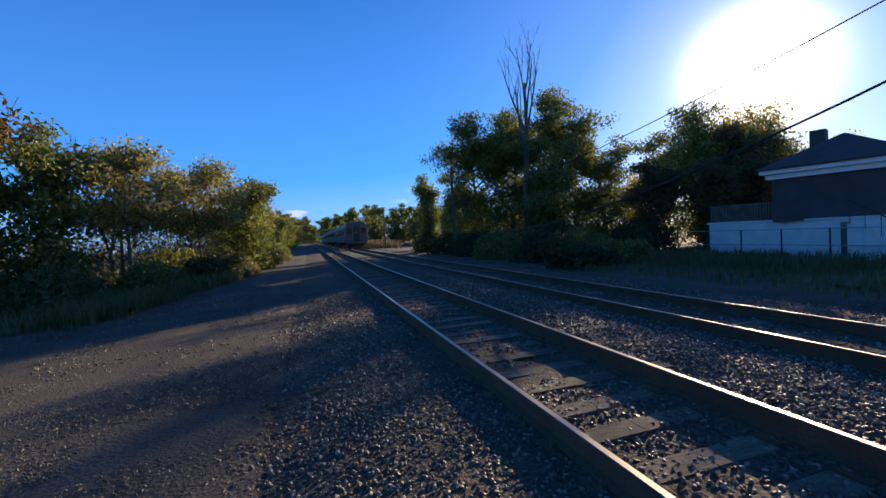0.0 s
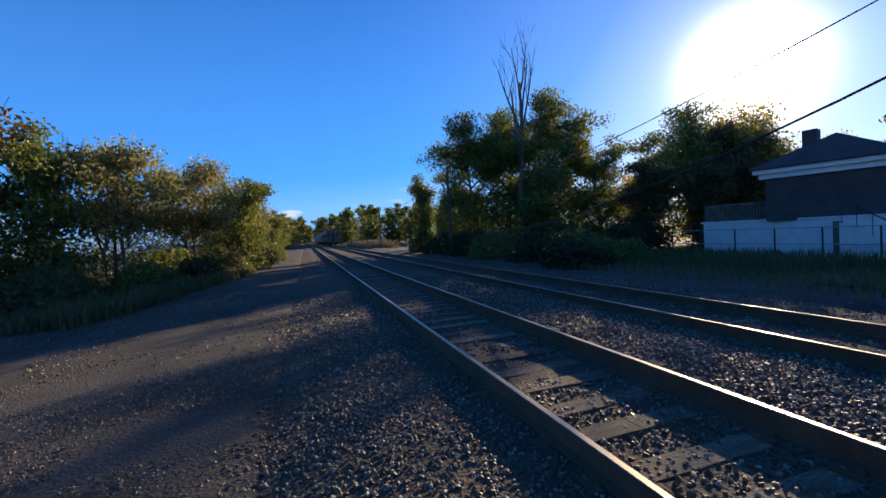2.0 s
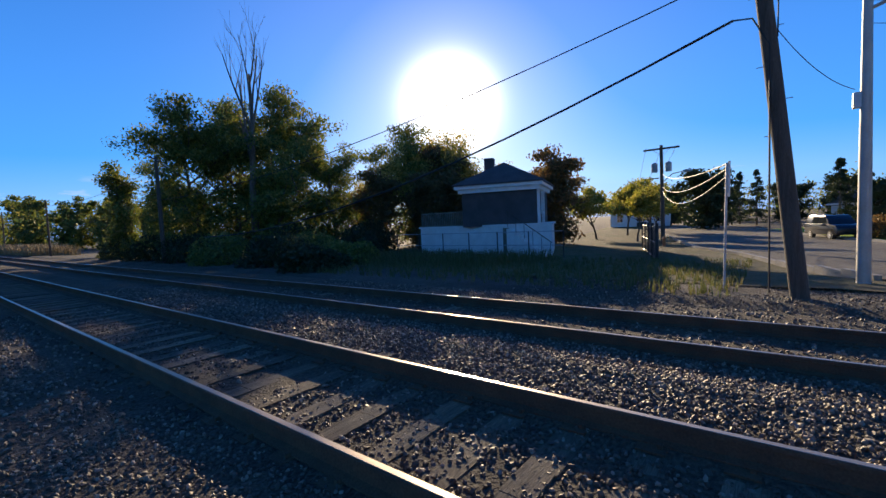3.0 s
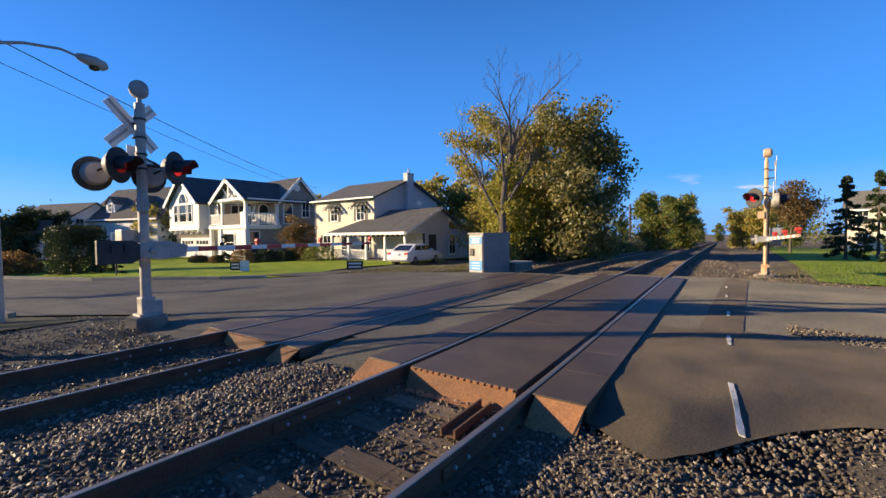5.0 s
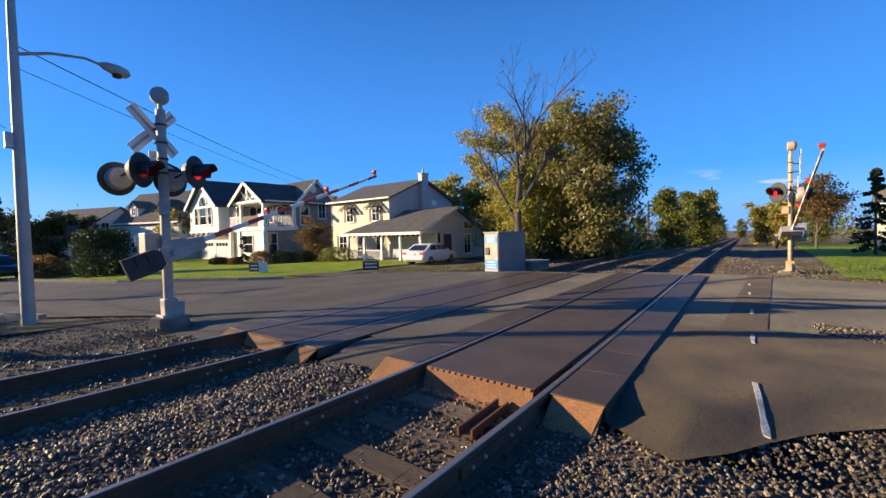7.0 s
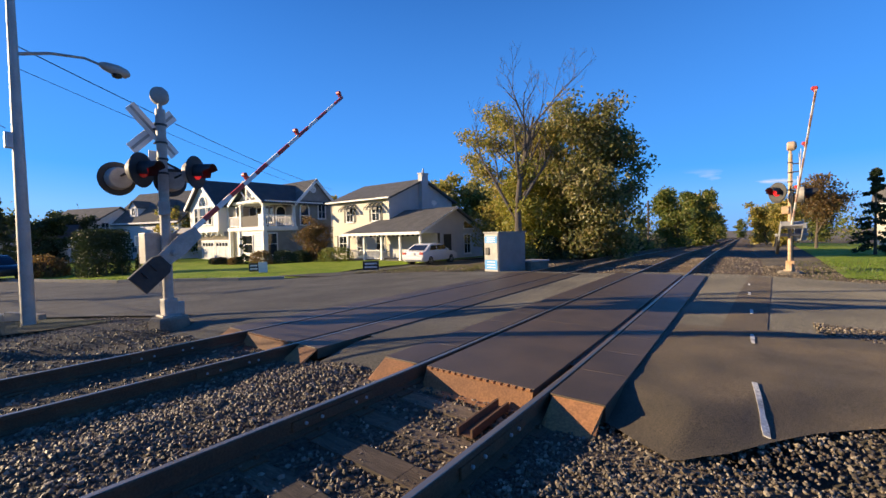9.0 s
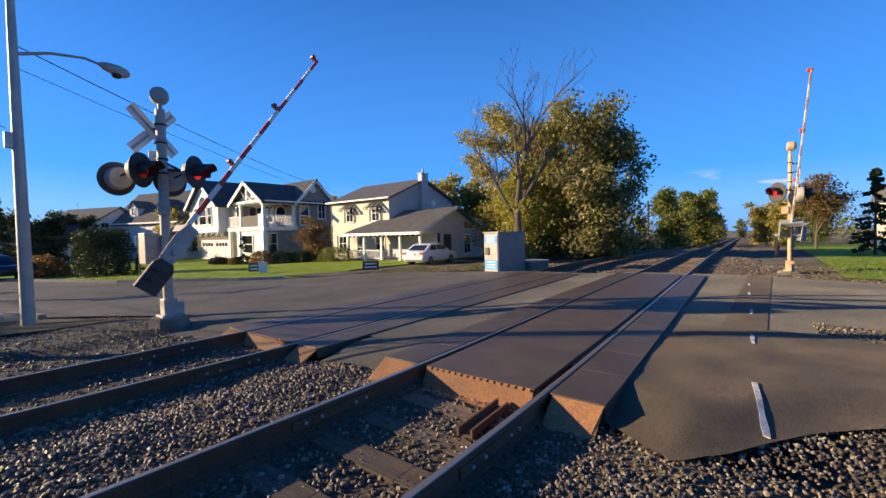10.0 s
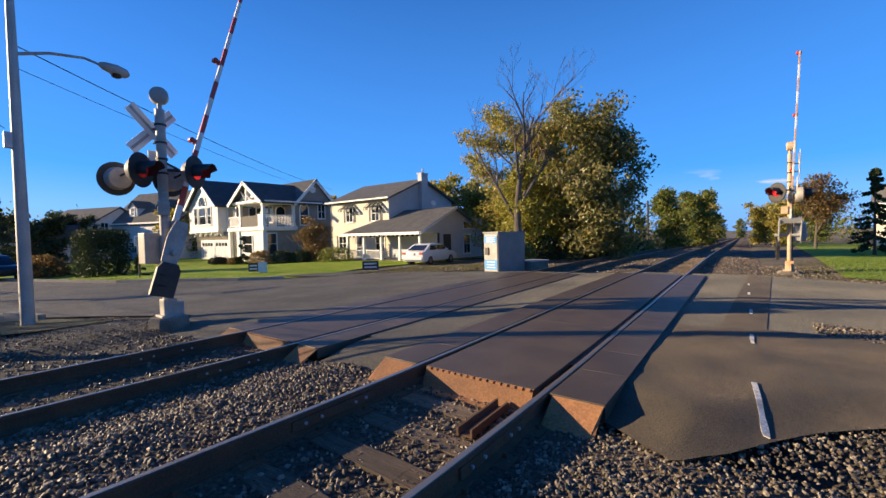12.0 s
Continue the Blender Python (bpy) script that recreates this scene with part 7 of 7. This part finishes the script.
def build_hut():
    """The small hip-roofed building on a white base wall, with deck, stair and fence."""
    H = thing("hip_roofed_building", "small dark hip-roofed building on a white base", "building", (0, 0, -0.85))
    z1, z2, za = 1.95, 4.35, 6.05
    foot = [(22.5, 9.6), (29, 12.2), (29, 19.2), (22.5, 19.2)]
    part("base_wall", Shape().slab(foot, "z", 0, z1), M_WHITE, H, "white rendered base wall", bevel=0.02)
    part("base_coping", Shape().slab([(22.42, 9.5), (29.1, 12.1), (29.1, 19.3), (22.42, 19.3)], "z", z1 + 0.003, z1 + 0.1), M_WHITE, H)
    part("pilaster", Shape().box((22.46, 12.5, z1 / 2 - 0.05), (0.08, 0.35, z1 - 0.15)), M_CONC, H)
    up = lambda sh: _turned_about(sh, (23.4, 10.9), 17)
    part("wall", up(Shape().box((26.0, 13.2, (z1 + z2) / 2), (5.2, 4.6, z2 - z1))), M_DARKWALL, H, "dark painted walls", bevel=0.02)
    part("cornice", up(Shape().box((26.0, 13.2, z2 + 0.08), (6.0, 5.4, 0.28)).box((26.0, 13.2, z2 - 0.18), (5.6, 5.0, 0.25))), M_WHITE, H, "white cornice under the eaves", bevel=0.02)
    c = [(22.9, 10.4), (29.1, 10.4), (29.1, 16.0), (22.9, 16.0)]
    roof = Shape()
    zz = z2 + 0.22
    roof.add([(x, y, zz) for x, y in c] + [(25.4, 13.2, za), (26.6, 13.2, za)] + [(x, y, zz - 0.08) for x, y in c], [(0, 1, 5, 4), (1, 2, 5), (2, 3, 4, 5), (3, 0, 4), (9, 8, 7, 6), (0, 6, 7, 1), (1, 7, 8, 2), (2, 8, 9, 3), (3, 9, 6, 0)])
    part("roof", up(roof), M_ROOF_DARK, H, "dark hipped shingle roof")
    part("chimney", up(Shape().box((25.6, 14.2, za - 0.1), (0.6, 0.6, 0.9))), M_DARKWALL, H, "short brick chimney", bevel=0.02)
    for x in (23.6, 25.6):
        part("porch_post", up(Shape().box((x, 10.8, (z1 + z2) / 2), (0.16, 0.16, z2 - z1))), M_WHITE, H)
    window(H, Face((25.0, 11.3, 0), (0.956, 0.292, 0), (0.292, -0.956, 0)), 0.2, z1 + 0.8, 0.8, 1.3, 1)
    # deck and its railing
    rail = Shape().box((22.7, 17.4, z1 + 1.0), (0.09, 3.6, 0.07)).box((22.7, 17.4, z1 + 0.12), (0.07, 3.6, 0.06))
    for k in range(25):
        rail.box((22.7, 15.6 + 3.6 * k / 24, z1 + 0.56), (0.05, 0.06, 0.88))
    part("deck_railing", rail, M_CONC, H, "pale timber deck railing")
    # stair along the base wall
    for k in range(10):
        part("step", Shape().box((22.2, 12.0 - 0.28 * k, (z1 - 0.19 * (k + 1)) / 2 + 0.0), (0.6, 0.29, z1 - 0.19 * (k + 1))), M_WHITE, H)
    hr = Shape().tube([(22.0, 12.2, z1 + 0.9), (22.0, 9.4, 0.95)], 0.025, 6)
    for k in range(6):
        hr.tube([(22.0, 12.1 - 0.52 * k, z1 - 0.36 * k - 0.1), (22.0, 12.1 - 0.52 * k, z1 + 0.86 - 0.355 * k)], 0.015, 5)
    part("handrail", hr, M_BLACK, H, "dark iron stair handrail")
    # fence in front of it
    F = thing("wire_fence", "low fence of steel posts and rails", "fence", (0, 0, -0.85))
    for k in range(7):
        y = 20.6 - 2.0 * k
        part("fence_post", Shape().tube([(21.6, y, 0), (21.6, y, 1.62)], 0.035, 7), M_BLACK, F)
    for z in (1.6, 0.85):
        part("fence_rail", Shape().tube([(21.6, 20.6, z), (21.6, 8.6, z)], 0.025, 6), M_GALV, F)
    # the dark panelled fence by the road
    B = thing("board_fence", "short dark wooden fence standing on the grass", "fence", (0, 0, -0.9))
    a, b = Vector((21.0, 4.0, 0)), Vector((27.5, 6.0, 0))
    for k in range(5):
        p = a.lerp(b, k / 4)
        part("fence_post", Shape().box((p.x, p.y, 0.95), (0.12, 0.12, 1.9)), M_BLACK, B)
    for z in (0.3, 1.0, 1.7):
        part("fence_rail", Shape().tube([a + Vector((0, 0, z)), b + Vector((0, 0, z))], 0.05, 4), M_BLACK, B)
    for k in range(36):
        p = a.lerp(b, (k + 0.5) / 36)
        part("fence_slat", Shape().box((p.x, p.y, 0.95), (0.03, 0.1, 1.6), math.degrees(math.atan2(2, 6.5)) - 90), M_BLACK, B)


build_hut()

# ================= vehicles and cabinets =================


def sedan(at, rz, paint, label, kind="car", suv=False):
    """A saloon car along +x (front), wheels on the ground at z 0."""
    C = thing(kind, label, "car", at, rz)
    L, Wd = 4.55, 1.78
    h = 1.72 if suv else 1.45
    low = [(-2.2, 0.35), (-2.27, 0.6), (-2.2, 0.95), (-1.7, 1.0), (0.9, 0.98), (1.9, 0.82), (2.22, 0.68), (2.27, 0.45), (2.2, 0.28), (-2.1, 0.25)]
    if suv:
        low = [(-2.25, 0.4), (-2.3, 0.7), (-2.25, 1.1), (0.9, 1.1), (2.0, 1.0), (2.25, 0.8), (2.27, 0.5), (2.2, 0.33), (-2.1, 0.3)]
    sh = Shape()
    sh.slab(low, "y", -Wd / 2, Wd / 2)
    part("body", sh, paint, C, bevel=0.07, smooth=True)
    g = [(-1.9, 0.97), (-1.15, h - 0.06), (-0.9, h), (0.1, h), (0.35, h - 0.05), (1.15, 0.96)]
    if suv:
        g = [(-2.2, 1.08), (-2.0, h - 0.05), (-1.8, h), (0.2, h), (0.45, h - 0.06), (1.1, 1.08)]

    def cab(scale, y):
        return [(x, y * (1 - 0.16 * (z - 0.96) / (h - 0.96)), z) for x, z in g]
    n = len(g)
    cabin = Shape().add(cab(1, -Wd / 2 + 0.05) + cab(1, Wd / 2 - 0.05), [tuple(range(n)), tuple(range(n, 2 * n))[::-1]] + [(i, n + i, n + (i + 1) % n, (i + 1) % n) for i in range(n)])
    part("cabin", cabin, paint, C, bevel=0.03, smooth=True)
    for sgn in (-1, 1):
        for x0, x1 in ((-1.35, -0.5), (-0.42, 0.5)):
            zt = h - 0.12
            pts = [(x0 - 0.0, 1.02), (x1 + (0.35 if x1 > 0 else 0), 1.02), (x1, zt), (x0 + (0.25 if x0 < -1 else 0), zt)]
            w = Shape().add([(x, sgn * (Wd / 2 - 0.045) * (1 - 0.16 * (z - 0.96) / (h - 0.96)) + sgn * k, z) for k in (0, 0.012) for x, z in pts], [(0, 1, 2, 3), (7, 6, 5, 4), (0, 4, 5, 1), (1, 5, 6, 2), (2, 6, 7, 3), (3, 7, 4, 0)])
            part("side_window", w, M_GLASS, C)
    for x0, x1, z0, z1 in ((-1.86, -1.2, 1.02, h - 0.1), (0.42, 1.08, h - 0.1, 1.02)):
        d = -0.012 if x0 < 0 else 0.012
        w = Shape().add([(x0 + d, -0.66, z0 + 0.012), (x0 + d, 0.66, z0 + 0.012), (x1 + d, 0.58, z1 + 0.012), (x1 + d, -0.58, z1 + 0.012)] + [(x0, -0.66, z0), (x0, 0.66, z0), (x1, 0.58, z1), (x1, -0.58, z1)],
                        [(0, 1, 2, 3), (7, 6, 5, 4), (0, 4, 5, 1), (1, 5, 6, 2), (2, 6, 7, 3), (3, 7, 4, 0)])
        part("windscreen" if x0 > 0 else "rear_window", w, M_GLASS, C)
    for sgn in (-1, 1):
        part("tail_light", Shape().box((-2.2, sgn * 0.72, 0.82), (0.14, 0.3, 0.16)), M_RED, C, "red tail light", bevel=0.02)
        part("headlight", Shape().box((2.12, sgn * 0.66, 0.68), (0.2, 0.32, 0.13)), M_GLASS, C, bevel=0.02)
        part("mirror", Shape().box((0.62, sgn * 0.98, 1.02), (0.12, 0.2, 0.13)), paint, C, bevel=0.02)
    part("bumper", Shape().box((-2.24, 0, 0.48), (0.1, 1.6, 0.2)), paint, C, bevel=0.03)
    part("number_plate", Shape().box((-2.28, 0, 0.78), (0.02, 0.32, 0.16)), M_WHITE, C)
    for x in (-1.35, 1.35):
        for sgn in (-1, 1):
            wl = part("wheel", Shape().turned((x, sgn * 0.68, 0.31), (0, sgn, 0), [(0, 0.31), (0.2, 0.31), (0.215, 0.28), (0.216, 0.2)], 22), M_TYRE, C, smooth=True)
            part("rim", Shape().turned((x, sgn * 0.68, 0.31), (0, sgn, 0), [(0.18, 0.205), (0.222, 0.2), (0.21, 0.12), (0.225, 0.04)], 12), M_RIM, wl)
            part("wheel_arch", Shape().turned((x, sgn * 0.66, 0.33), (0, sgn, 0), [(0, 0.37), (0.222, 0.37), (0.224, 0.36)], 22), M_BLACK, C)
    return C


def build_vehicles():
    sedan((19.75, -23.6, -0.6), -84, M_CARPAINT, "white saloon car parked on the drive")
    sedan((42.5, -3.8, -0.95), 200, M_DARKCAR, "dark sport utility vehicle parked at the kerb", "parked_car", True)
    sedan((90, 9.5, -0.95), 15, M_DARKCAR, "distant parked car along the road", "parked_car")


build_vehicles()


def build_cabinets():
    C = thing("signal_cabinet", "grey steel signal cabinet with blue notices on its door", "cabinet", (9.62, -16.6, -0.32), -12)
    w, d, h = 0.85, 1.75, 1.72
    part("case", Shape().box((0, 0, h / 2 + 0.06), (w, d, h)), M_CABINET, C, bevel=0.015)
    part("roof", Shape().box((0, 0, h + 0.09), (w + 0.08, d + 0.08, 0.06)), M_CABINET, C, bevel=0.01)
    part("skid", Shape().box((0, 0, 0.02), (w + 0.1, d, 0.1)), M_CONC, C)
    door = part("door", Shape().box((0, d / 2 + 0.015, h / 2 + 0.06), (w - 0.08, 0.03, h - 0.12)), M_ALU, C, "pale door", bevel=0.008)
    for z, hh in ((1.5, 0.3), (0.42, 0.42)):
        nt = part("notice", Shape().box((0, d / 2 + 0.034, z), (w - 0.12, 0.006, hh)), M_BLUE, door, "blue notice panel")
        for k in range(3):
            part("text_line", Shape().box((0, d / 2 + 0.039, z - hh * 0.28 + hh * 0.28 * k), (w * 0.55, 0.003, 0.03)), M_WHITE, nt)
    part("padlock_plate", Shape().box((0.2, d / 2 + 0.05, 1.0), (0.22, 0.05, 0.32)), M_BLACK, door, "dark lock plate", bevel=0.01)
    B = thing("junction_box", "low grey concrete junction box", "utility box", (9.1, -18.2, -0.32), -12)
    part("case", Shape().box((0, 0, 0.22), (0.9, 1.3, 0.44)), M_CONC, B, bevel=0.02)
    part("lid", Shape().box((0, 0, 0.46), (0.95, 1.35, 0.05)), M_GALV, B, bevel=0.01)


build_cabinets()

# ================= the train =================


def build_train():
    T = thing("passenger_train", "silver passenger train driving away with red tail lamps", "train", (0, 0, 0))
    xc = (RAILS[2] + RAILS[3]) / 2
    for k in range(5):
        y0 = k * 26.2
        car = part("coach", Shape().slab([(-1.5, 1.0), (1.5, 1.0), (1.55, 1.4), (1.55, 3.2), (1.35, 3.7), (0.8, 3.98), (-0.8, 3.98), (-1.35, 3.7), (-1.55, 3.2), (-1.55, 1.4)], "y", y0, y0 + 25.6), M_TRAIN, T, "ribbed stainless coach body", bevel=0.05)
        for sgn in (-1, 1):
            for j in range(14):
                part("coach_window", Shape().box((sgn * 1.555, y0 + 2.6 + 1.55 * j, 2.55), (0.03, 1.1, 0.7)), M_GLASS, car)
        for yb in (3.5, 22.0):
            bg = Shape().box((0, y0 + yb, 0.6), (2.3, 2.6, 0.4))
            for s1 in (-1, 1):
                for s2 in (-1, 1):
                    bg.turned((s1 * 0.66, y0 + yb + s2 * 1.2, 0.46), (s1, 0, 0), [(0, 0.46), (0.13, 0.46), (0.13, 0.1)], 16)
            part("bogie", bg, M_BLACK, T, "black bogie")
    part("end_door", Shape().box((0, -0.03, 2.15), (0.85, 0.08, 2.05)), M_BLACK, T, "dark end door with a window", bevel=0.02)
    part("door_window", Shape().box((0, -0.08, 2.7), (0.5, 0.03, 0.7)), M_GLASS, T)
    for sgn in (-1, 1):
        part("end_window", Shape().box((sgn * 0.95, -0.03, 2.7), (0.6, 0.06, 0.75)), M_GLASS, T)
        part("tail_lamp", Shape().turned((sgn * 0.95, 0.0, 3.55), (0, -1, 0), [(0, 0.09), (0.06, 0.08), (0.07, 0.02)], 12), M_REDGLASS, T, "red tail lamp")
        part("grab_rail", Shape().tube([(sgn * 0.55, -0.1, 1.2), (sgn * 0.55, -0.1, 3.0)], 0.02, 5), M_ALU, T)
    part("end_step", Shape().box((0, -0.25, 0.85), (2.6, 0.5, 0.2)).box((0, -0.4, 0.75), (0.4, 0.5, 0.3)), M_BLACK, T, "buffer beam and coupler", bevel=0.03)
    return T, xc


TRAIN, TRAIN_X = build_train()


def motions():
    walk(TRAIN, [(t, pose(TRAIN_X, 61.0 + 22.0 * t, Z2)) for t in (0.0, 1.0, 2.0, 3.0, 4.0, 6.0, 8.0, 10.0, 12.0)])
    (_, arm_a, way_a), (_, arm_b, way_b) = SIGNALS
    walk(arm_a, [(t, arm_pose(way_a, u, 1.42)) for t, u in ((0.0, 0.0), (3.7, 0.0), (4.8, 0.0), (5.3, 0.2), (5.5, 1.2), (6.0, 6.5), (6.5, 13.2), (7.0, 19.5), (7.2, 22.0), (8.0, 31.5), (8.8, 40.0), (9.5, 47.2), (10.0, 52.3), (10.5, 57.4), (11.0, 62.6), (11.5, 67.7), (12.0, 72.8))])
    walk(arm_b, [(t, arm_pose(way_b, u, 1.42)) for t, u in ((0.0, 0.0), (3.7, 0.0), (4.6, 0.0), (5.0, 1.8), (5.5, 5.6), (6.0, 10.6), (6.5, 15.6), (7.2, 22.5), (8.0, 30.0), (8.8, 37.0), (9.5, 43.0), (10.0, 47.7), (10.5, 52.4), (11.0, 57.8), (11.5, 63.2), (12.0, 68.6))])


motions()
